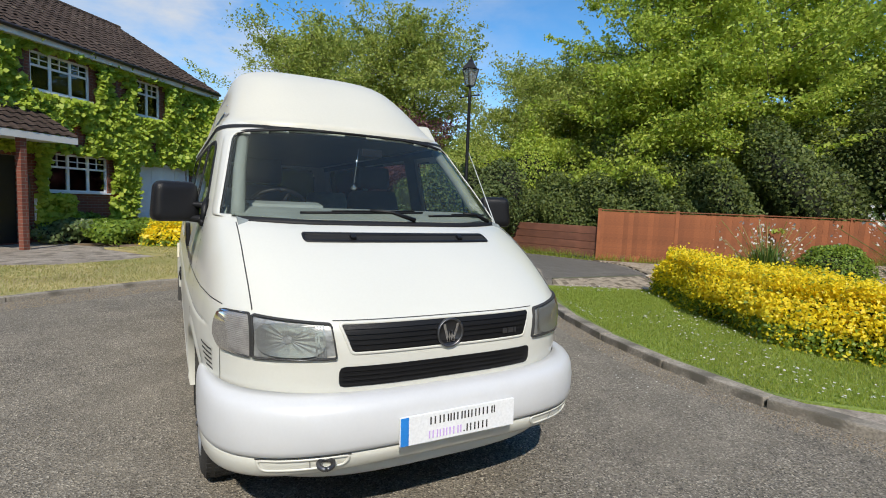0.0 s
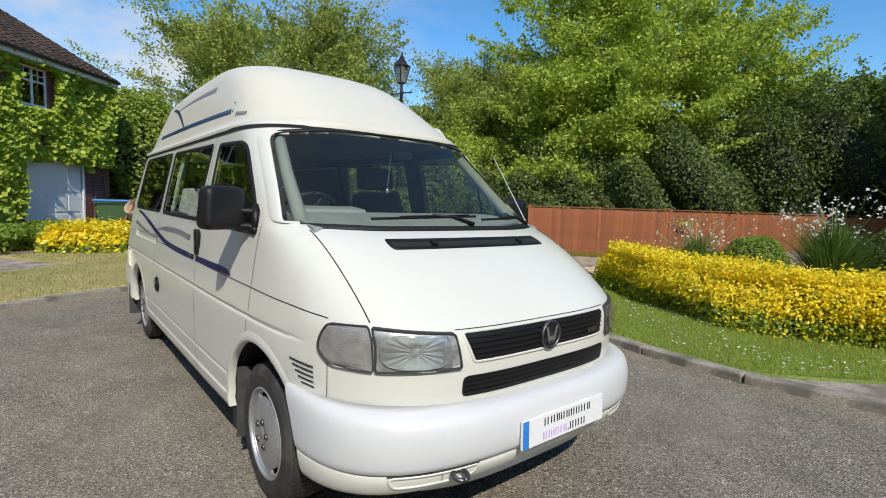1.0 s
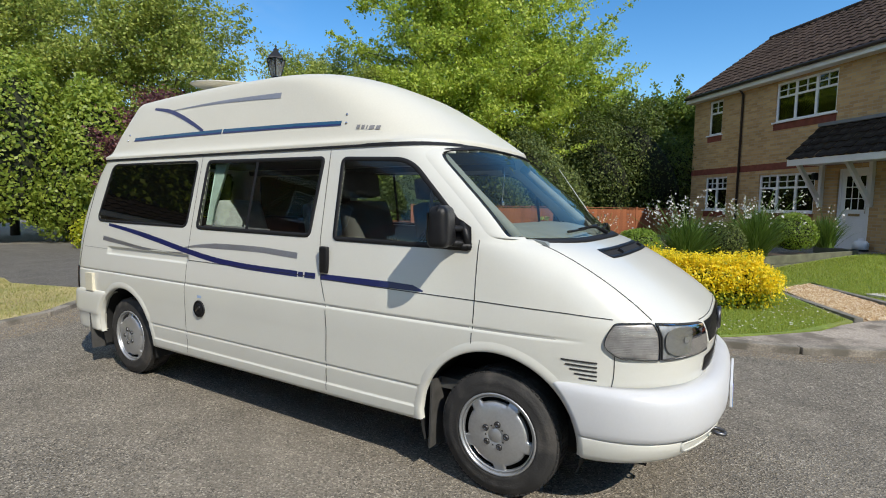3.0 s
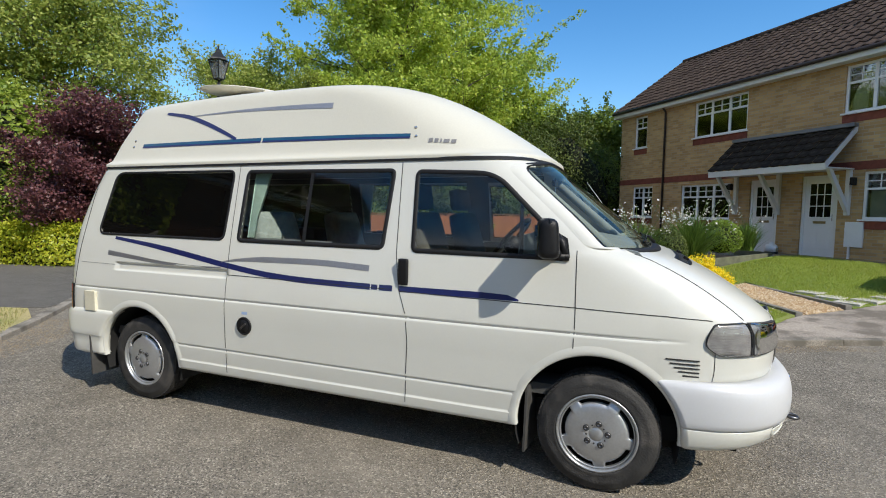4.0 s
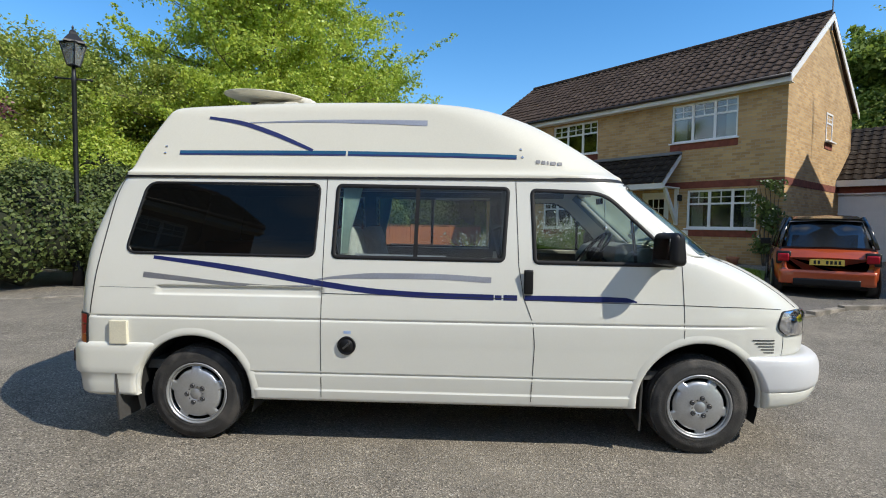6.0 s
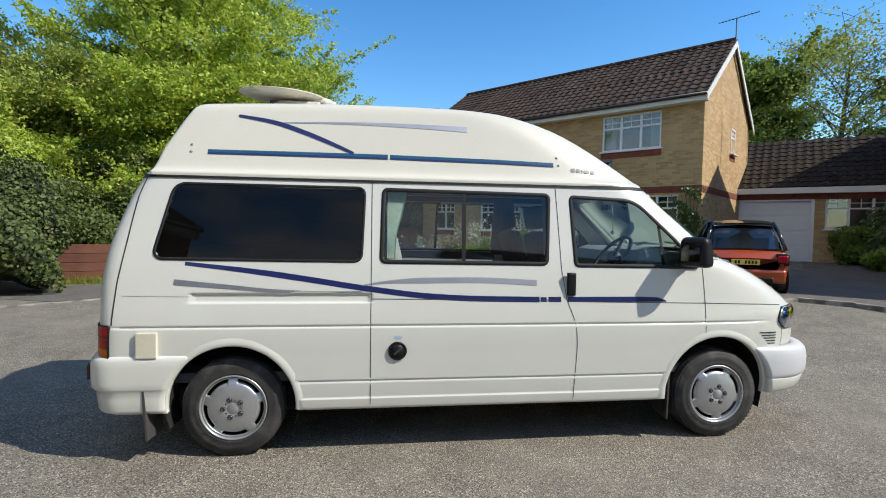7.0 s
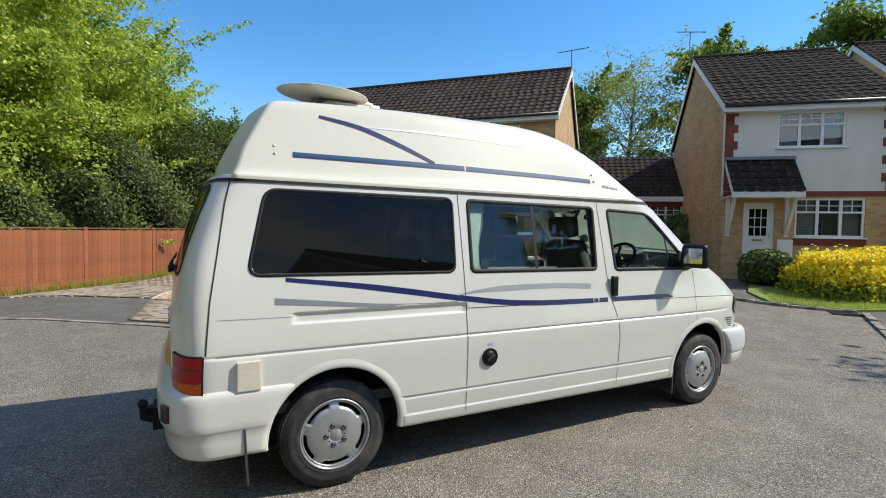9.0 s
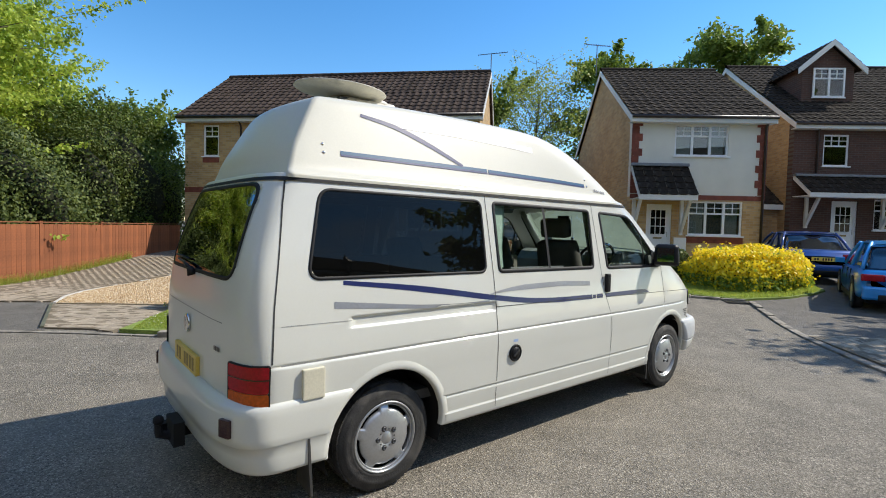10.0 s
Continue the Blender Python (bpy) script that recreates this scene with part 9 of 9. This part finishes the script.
def car(name, label, x, y, heading, l, w, h, paint, plate="yellow_plate", z=0.3, small=False, two_tone=None, notch=False):
    """A parked car, its tail at the origin and its nose towards +x: lofted body and glasshouse with pillars, wheels, lamps and plates."""
    c = thing(name, label, "car", pose(x, y, z, 0, 0, heading), "parked cars")
    hw, belt = w / 2, h * (0.60 if not notch else 0.63)

    def loft(stations, section, material, nm, lab=""):
        verts, n = [], None
        for s in stations:
            half = section(*s[1:])
            ring = [(s[0] + dx, py, pz) for dx, py, pz in half] + [(s[0] + dx, -py, pz) for dx, py, pz in half[::-1]]
            n = len(ring)
            verts += ring
        m = len(stations)
        faces = [(i * n + k, i * n + (k + 1) % n, (i + 1) * n + (k + 1) % n, (i + 1) * n + k) for i in range(m - 1) for k in range(n)]
        faces += [tuple(range(n)), tuple(range((m - 1) * n, m * n))]
        return grid_mesh(nm, verts, faces, material, c, lab)

    def lower(zb, zt, wd, tuck=0.0):
        return [(0, 0.0, zb), (0, wd * 0.80, zb), (0, wd * 0.95, zb + 0.06), (0, wd * 0.99, zb + 0.2 * (zt - zb)), (0, wd, zb + 0.5 * (zt - zb)), (0, wd * 0.985, zb + 0.78 * (zt - zb)), (0, wd * 0.95, zt - 0.03), (0, wd * 0.88, zt), (0, 0.0, zt + 0.015)]

    tail_h = belt if not notch else belt + 0.03
    loft([(0.0, 0.42, tail_h * 0.80, hw * 0.84), (0.03, 0.34, tail_h * 0.90, hw * 0.90), (0.09, 0.27, tail_h * 0.97, hw * 0.95), (0.25, 0.22, tail_h, hw * 0.99), (0.6, 0.19, belt, hw), (l * 0.5, 0.18, belt, hw), (l * 0.74, 0.19, belt * 0.98, hw), (l * 0.86, 0.20, belt * 0.92, hw * 0.98), (l * 0.94, 0.22, belt * 0.84, hw * 0.93), (l * 0.98, 0.25, belt * 0.74, hw * 0.84), (l, 0.34, belt * 0.62, hw * 0.72)], lower, paint, "body")

    def upper(zt, wd, grow=0.0):
        zb = belt - 0.08
        return [(0, 0.0, zb), (0, wd * 1.12 + grow, zb), (0, wd * 1.10 + grow, belt), (0, wd * 1.03 + grow, belt + 0.55 * (zt - belt)), (0, wd * 0.96 + grow, belt + 0.86 * (zt - belt)), (0, wd * 0.86, belt + 0.97 * (zt - belt)), (0, wd * 0.5, zt), (0, 0.0, zt + 0.008)]

    # the glass runs from the rear screen over the roof to the windscreen
    a, b = (0.62, 1.15) if notch else ((0.10, 0.42) if small else (0.16, 0.62))
    line = [(a, belt + 0.02), (a + (b - a) * 0.5, belt + 0.60 * (h - belt)), (b, belt + 0.92 * (h - belt)), (b + 0.25, h * 0.995), (l * 0.42, h), (l * 0.52, h * 0.985), (l * 0.60, belt + 0.80 * (h - belt)), (l * 0.67, belt + 0.42 * (h - belt)), (l * 0.735, belt + 0.02)]
    loft([(d, zt, hw * (0.80 - 0.10 * (zt - belt) / (h - belt))) for d, zt in line], upper, M["glass_car"], "glasshouse", "dark tinted car windows")
    top = two_tone or paint

    def cap(zt, wd):
        return [(0, 0.0, zt - 0.02), (0, wd * 0.98, zt - 0.05), (0, wd * 0.985, zt - 0.03), (0, wd * 0.88, zt + 0.004), (0, wd * 0.5, zt + 0.016), (0, 0.0, zt + 0.022)]
    loft([(d, zt, hw * 0.715) for d, zt in ((b - 0.10, belt + 0.88 * (h - belt)), (b + 0.06, belt + 0.95 * (h - belt)), (b + 0.30, h * 0.998), (l * 0.42, h * 1.002), (l * 0.52, h * 0.988), (l * 0.555, h * 0.965))], cap, top, "roof_panel")
    for s in (-1, 1):
        for d in (l * 0.18, l * 0.81):
            wv = part("car_wheel", lathe([(0.0, -0.09), (0.20, -0.09), (0.30, -0.085), (0.31, -0.06), (0.31, 0.08), (0.29, 0.10), (0.22, 0.10), (0.20, 0.085), (0.0, 0.085)], 32, "y"), M["tyre"], c, "", True)
            wv.matrix_basis = pose(d, s * (hw - 0.09), 0.31, 0, 0, 0 if s > 0 else 180)
            hub = part("alloy", lathe([(0.20, 0.088), (0.19, 0.098), (0.05, 0.104), (0.0, 0.10)], 20, "y"), M["silver"], wv)
            well = part("wheel_arch", lathe([(0.0, -0.02), (0.355, -0.02), (0.365, 0.006), (0.0, 0.006)], 32, "y"), M["under"], c, "", True)
            well.matrix_basis = pose(d, s * (hw - 0.003), 0.32, 0, 0, 0 if s > 0 else 180)
        for d0, z0, d1, z1 in ((a, belt, b + 0.04, belt + 0.93 * (h - belt)), (l * 0.43, belt, l * 0.425, belt + 0.95 * (h - belt)), (l * 0.735, belt, l * 0.56, belt + 0.93 * (h - belt))):
            part("pillar", tube(bmesh.new(), [(d0, s * hw * 0.895, z0), ((d0 + d1) / 2, s * hw * 0.815, (z0 + z1) / 2 + 0.01), (d1, s * hw * 0.690, z1)], 0.036, 8), top, c, "", True)
        y0, y1 = sorted((s * hw * (0.70 if small else 0.50), s * hw * 0.93))
        lt = part("tail_light", boxes((-0.012, 0.14, y0, y1, tail_h * 0.72, tail_h * 0.88), bevel=0.03), M["red_lens"], c, "red tail light", True)
        if small:
            part("light_surround", boxes((0.0, 0.10, y0 - 0.03, y1 + 0.02, tail_h * 0.66, tail_h * 0.93), bevel=0.04), M["plastic"], lt, "", True)
        y0, y1 = sorted((s * (hw - 0.02), s * (hw + 0.17)))
        part("wing_mirror", boxes((l * 0.60, l * 0.635, y0, y1, belt + 0.02, belt + 0.15), bevel=0.015), M["plastic"] if small else paint, c, "", True)
        part("sill", boxes((l * 0.27, l * 0.72, *sorted((s * hw * 0.90, s * hw * 0.985)), 0.16, 0.27), bevel=0.02), M["plastic"], c)
        for d in (l * 0.44,) if small else (l * 0.30, l * 0.44, l * 0.66):
            part("door_gap", boxes((d, d + 0.006, *sorted((s * hw * 0.95, s * (hw + 0.002))), 0.32, belt - 0.06)), M["gap"], c)
    part("rear_bumper", boxes((-0.03, 0.30, -hw * 0.90, hw * 0.90, 0.24, 0.52), bevel=0.06), paint, c, "", True)
    part("bumper_insert", boxes((-0.045, 0.10, -hw * 0.62, hw * 0.62, 0.22, 0.36), bevel=0.03), M["plastic"], c, "", True)
    pl = part("number_plate", boxes((-0.024, -0.008, -0.26, 0.26, tail_h * 0.66, tail_h * 0.66 + 0.11), bevel=0.003), M[plate], c, "yellow number plate with plain bars")
    for k in (0, 1, 2, 3, 5, 6):
        yy = -0.21 + 0.062 * k
        part("plate_bar", boxes((-0.0262, -0.0242, yy, yy + 0.038, tail_h * 0.66 + 0.022, tail_h * 0.66 + 0.088)), M["ink"], pl)
    part("car_underside", boxes((0.2, l - 0.3, -hw * 0.8, hw * 0.8, 0.16, 0.35)), M["under"], c)
    return c


M["glass_car"] = mat("dark_car_glass", (0.010, 0.012, 0.014), 0.05, coat=1.0, vary=0.0, fine=0.0)
M["paint_orange"] = mat("orange_car_paint", (0.42, 0.070, 0.018), 0.3, 0.2, coat=0.9, vary=0.03)
M["paint_blue"] = mat("bright_blue_car_paint", (0.02, 0.30, 0.75), 0.28, 0.2, coat=0.9, vary=0.03)
M["paint_navy"] = mat("dark_blue_car_paint", (0.022, 0.075, 0.30), 0.28, 0.3, coat=0.9, vary=0.03)
M["paint_black"] = mat("black_car_paint", (0.008, 0.008, 0.009), 0.2, coat=1.0)
car("small_car", "small orange city car with black roof, parked on the driveway", 6.85, 5.45, 62, 2.70, 1.64, 1.54, M["paint_orange"], z=float(rise(7.2, 6.0)) - 0.02, small=True, two_tone=M["paint_black"])
car("saloon_car", "dark blue saloon car parked before the house", 13.5, 0.70, 30, 4.6, 1.82, 1.42, M["paint_navy"], z=float(rise(14.5, 1.0)) + 0.012, notch=True)
car("hatchback", "bright blue hatchback parked on the driveway", 10.0, -1.62, 17, 4.1, 1.76, 1.43, M["paint_blue"], z=float(rise(11, -0.8)) + 0.012)

# paved side yard beside the fence
M["joint"] = mat("sandy_joint", (0.17, 0.135, 0.09), 0.95, vary=0.2, scale=5)
SLAB_PATH = [(-3.12, 5.42), (-2.96, 7.72), (-1.37, 6.62), (-1.50, 5.95), (-2.04, 5.08), (-2.40, 4.62), (-2.58, 4.98)]
slab_path = slab("slab_path", SLAB_PATH, 0.025, M["joint"], "worn block-paved path beside the lawn", "path", step=0.6)
slab("gravel_patch", [(-2.9, 7.78), (-2.72, 8.6), (-2.4, 9.25), (-1.84, 9.9), (-1.25, 10.25), (-0.6, 10.7), (0.2, 11.2), (0.4, 8.6), (-0.8, 7.0), (-1.30, 6.66)], 0.03, M["gravel"], "patch of golden gravel beside the path", "gravel", step=0.5)
for line, nm in (([(-3.13, 5.44), (-2.97, 7.74)], "timber_edging"), ([(-2.33, 4.58), (-2.02, 5.07), (-1.48, 5.92), (-1.34, 6.6)], "lawn_edging"), ([(-2.93, 7.8), (-2.75, 8.62), (-2.42, 9.28), (-1.86, 9.94), (-1.27, 10.30), (-0.6, 10.76), (0.2, 11.25)], "stone_edging")):
    for (x1, y1), (x2, y2) in zip(line, line[1:]):
        l = math.hypot(x2 - x1, y2 - y1)
        e = tagged(part(nm, boxes((0, l, -0.022, 0.022, -0.05, 0.042), bevel=0.006), M["planter"] if nm[0] == "t" else M["slab"]), {"t": "thin dark edging along the path", "l": "pale edging strip along the lawn", "s": "pale edging stones round the gravel"}[nm[0]], "edging", kind="structure")
        e.matrix_world = pose(x1, y1, float(rise(x1, y1)), 0, 0, math.degrees(math.atan2(y2 - y1, x2 - x1)))


def pebbles(name, poly, top, n, seed, material, label, size=1.0, category="gravel"):
    """Loose rounded chips, each a small eight-sided stone."""
    rng = np.random.default_rng(seed)
    xs, ys = [p[0] for p in poly], [p[1] for p in poly]
    px, py = rng.uniform(min(xs), max(xs), 3 * n), rng.uniform(min(ys), max(ys), 3 * n)
    ok = inside(px, py, poly)
    px, py = px[ok][:n], py[ok][:n]
    k = len(px)
    s = size * rng.uniform(0.012, 0.026, (k, 1, 1)) * rng.uniform(0.7, 1.3, (k, 1, 3))
    unit = np.array(((1, 0, 0), (-1, 0, 0), (0, 1, 0), (0, -1, 0), (0, 0, 0.8), (0, 0, -0.8)))
    a = rng.uniform(0, 6.283, k)
    rot = np.stack([np.stack([np.cos(a), -np.sin(a), 0 * a], -1), np.stack([np.sin(a), np.cos(a), 0 * a], -1), np.stack([0 * a, 0 * a, 1 + 0 * a], -1)], 1)
    v = np.einsum("kij,kvj->kvi", rot, unit[None] * s) + np.stack([px, py, rise(px, py) + top], -1)[:, None]
    f = np.array(((0, 2, 4), (2, 1, 4), (1, 3, 4), (3, 0, 4), (2, 0, 5), (1, 2, 5), (3, 1, 5), (0, 3, 5)))
    faces = (f[None] + 6 * np.arange(k)[:, None, None]).reshape(-1, 3)
    return tagged(grid_mesh(name, v.reshape(-1, 3), faces, material, smooth=False), label, category, kind="stuff")


def chip_mat():
    m = mat("golden_chip", (0.50, 0.37, 0.22), 0.9, vary=0.1, bump=0.2)
    nt = m.node_tree
    geo = nt.nodes.new("ShaderNodeNewGeometry")
    ramp = nt.nodes.new("ShaderNodeValToRGB")
    e = ramp.color_ramp.elements
    e[0].color, e[1].color = (0.32, 0.19, 0.09, 1), (0.68, 0.58, 0.43, 1)
    n = e.new(0.5)
    n.color = (0.52, 0.37, 0.20, 1)
    nt.links.new(geo.outputs["Random Per Island"], ramp.inputs["Fac"])
    nt.links.new(ramp.outputs["Color"], nt.nodes["Principled BSDF"].inputs["Base Color"])
    return m


chips = chip_mat()
pebbles("gravel_chips", [(3.2, 6.62), (3.66, 7.08), (4.55, 5.18), (4.0, 4.78)], 0.066, 8000, 301, chips, "golden gravel chips between the timber edgings")
pebbles("gravel_chips", [(-2.87, 7.83), (-2.68, 8.6), (-2.37, 9.2), (-1.82, 9.84), (-1.22, 10.2), (-0.55, 10.65), (0.2, 11.15), (0.38, 8.65), (-0.8, 7.05), (-1.30, 6.72)], 0.035, 9000, 302, chips, "golden gravel chips beside the path")

grit = mat("sandy_grit", (0.30, 0.235, 0.155), 0.95, vary=0.3, scale=20)
pebbles("road_grit", [(x + 0.07, y) for x, y in KERB_W[3:10]] + [(x + 0.62, y + 0.12) for x, y in KERB_W[9:2:-1]], 0.002, 6000, 303, grit, "sandy grit washed against the kerb", 0.28, "grit")
pebbles("road_grit", [(x, y - 0.07) for x, y in KERB_N[1:12]] + [(x, y - 0.34) for x, y in KERB_N[11:0:-1]], 0.002, 5000, 304, grit, "sandy grit washed against the kerb", 0.22, "grit")

PAVED = [(-2.97, 8.05), (-4.57, 9.05), (-5.7, 9.05), (-3.75, 11.2), (-2.72, 12.3), (-0.9, 14.25), (0.9, 13.6), (0.25, 11.38), (-0.62, 10.86), (-1.3, 10.4), (-1.9, 10.02), (-2.47, 9.34), (-2.8, 8.64)]
yard = slab("paved_yard", PAVED, 0.025, M["joint"], "grey-brown block paving along the fence", "paving", step=0.6)
paver_mesh = bpy.data.meshes.new("paver")
pb = boxes((-0.097, 0.097, -0.047, 0.047, -0.03, 0.012))
top = [f for f in pb.faces if f.normal.z > 0.9]
bmesh.ops.inset_region(pb, faces=top, thickness=0.006, depth=0.004)
pb.to_mesh(paver_mesh)
pb.free()
paver_mesh.materials.append(M["paver"])
shake = random.Random(12)


def lay_pavers(parent, poly, at, angle, near, label, lift=0.014):
    """Block pavers in running bond over an outline; those nearest a spot are pieces of their own."""
    turn = Matrix.Rotation(radians(angle), 2)
    spots = np.array([tuple(turn @ Vector((0.200 * (i + 0.5 * (j % 2)), 0.0995 * j)) + Vector(at)) for i in range(-40, 40) for j in range(-80, 80)])
    spots = spots[inside(spots[:, 0], spots[:, 1], grow_poly(poly, -0.06))]
    spots = spots[np.argsort(np.hypot(spots[:, 0] - near[0], spots[:, 1] - near[1]))]
    corner_v = [tuple(v.co) for v in paver_mesh.vertices]
    corner_f = [tuple(p.vertices) for p in paver_mesh.polygons]
    rest_v, rest_f = [], []
    for k, (x, y) in enumerate(spots):
        m = pose(x, y, float(rise(x, y)) + lift + shake.uniform(-0.002, 0.002), shake.uniform(-0.9, 0.9), shake.uniform(-0.9, 0.9), angle + shake.uniform(-1.5, 1.5))
        if k < 300:
            ob = new("paver", paver_mesh)
            ob.parent = parent
            ob.matrix_basis = m
        else:
            o = len(rest_v)
            rest_v += [tuple(m @ Vector(v)) for v in corner_v]
            rest_f += [tuple(o + i for i in f) for f in corner_f]
    if rest_v:
        tagged(grid_mesh("pavers", rest_v, rest_f, M["paver"], parent, smooth=False), label, kind="stuff")


lay_pavers(yard, PAVED, (-2.6, 10.9), 47, (-2.9, 8.2), "more grey-brown block pavers")
lay_pavers(slab_path, SLAB_PATH, (-2.4, 6.0), -33, (-2.6, 5.2), "more worn block pavers")
APRON = [(5.86, -0.98), (6.62, -1.78), (7.6, -2.75), (6.2, -4.0), (4.62, -2.05)]
apron = slab("paved_apron", APRON, 0.033, M["joint"], "grey block-paved strip between the driveways", "paving", step=0.6)
lay_pavers(apron, APRON, (6.0, -2.0), 38, (5.6, -1.6), "more grey block pavers", 0.022)

# drain grate by the dropped kerb
dg = thing("drain_grate", "small square iron drain grate in the road", "drain", pose(8.72, 1.10, float(rise(8.72, 1.10)) + 0.016, 0, 0, -48))
part("grate_frame", boxes((-0.22, 0.22, -0.22, -0.19, -0.02, 0.012), (-0.22, 0.22, 0.19, 0.22, -0.02, 0.012), (-0.22, -0.19, -0.19, 0.19, -0.02, 0.012), (0.19, 0.22, -0.19, 0.19, -0.02, 0.012)), M["steel"], dg)
for k in range(7):
    part("grate_bar", boxes((-0.16 + 0.053 * k, -0.135 + 0.053 * k, -0.19, 0.19, -0.02, 0.010)), M["steel"], dg)

# the south side of the road, mirrored in the van's windows
copy_thing(lamp, pose(4.7, -12.4, 0.0, 0, 0, 15))


def south_house(x, y, turn, wide):
    """A plain brick house of the far side of the road."""
    sh = thing("south_house", "brick house with tiled roof across the road", "house", pose(x, y, 0, 0, 0, turn), "houses across the road")
    e = wide / 2
    holes = [(-e * 0.72, -e * 0.36, 3.7, 4.75), (e * 0.32, e * 0.68, 3.7, 4.75), (-e * 0.72, -e * 0.36, 1.2, 2.3), (e * 0.32, e * 0.68, 1.2, 2.3)]
    part("front_wall", wall_boxes(-e, e, 0.0, 5.0, holes), M["buff"], sh)
    for hole in holes:
        window(sh, *hole)
    gable_wall(sh, -e, -e + 0.28, 8.0, 5.0, 7.4, 0.0, M["buff_t"])
    gable_wall(sh, e - 0.28, e, 8.0, 5.0, 7.4, 0.0, M["buff_t"])
    part("back_wall", boxes((-e, e, 7.72, 8.0, 0, 5.0)), M["buff"], sh)
    gable_roof(sh, -e, e, 8.0, 5.0, 7.45, M["tile_dark"])


south_house(7.6, -14.2, 160, 9.0)
south_house(-2.0, -17.0, 180, 10.0)
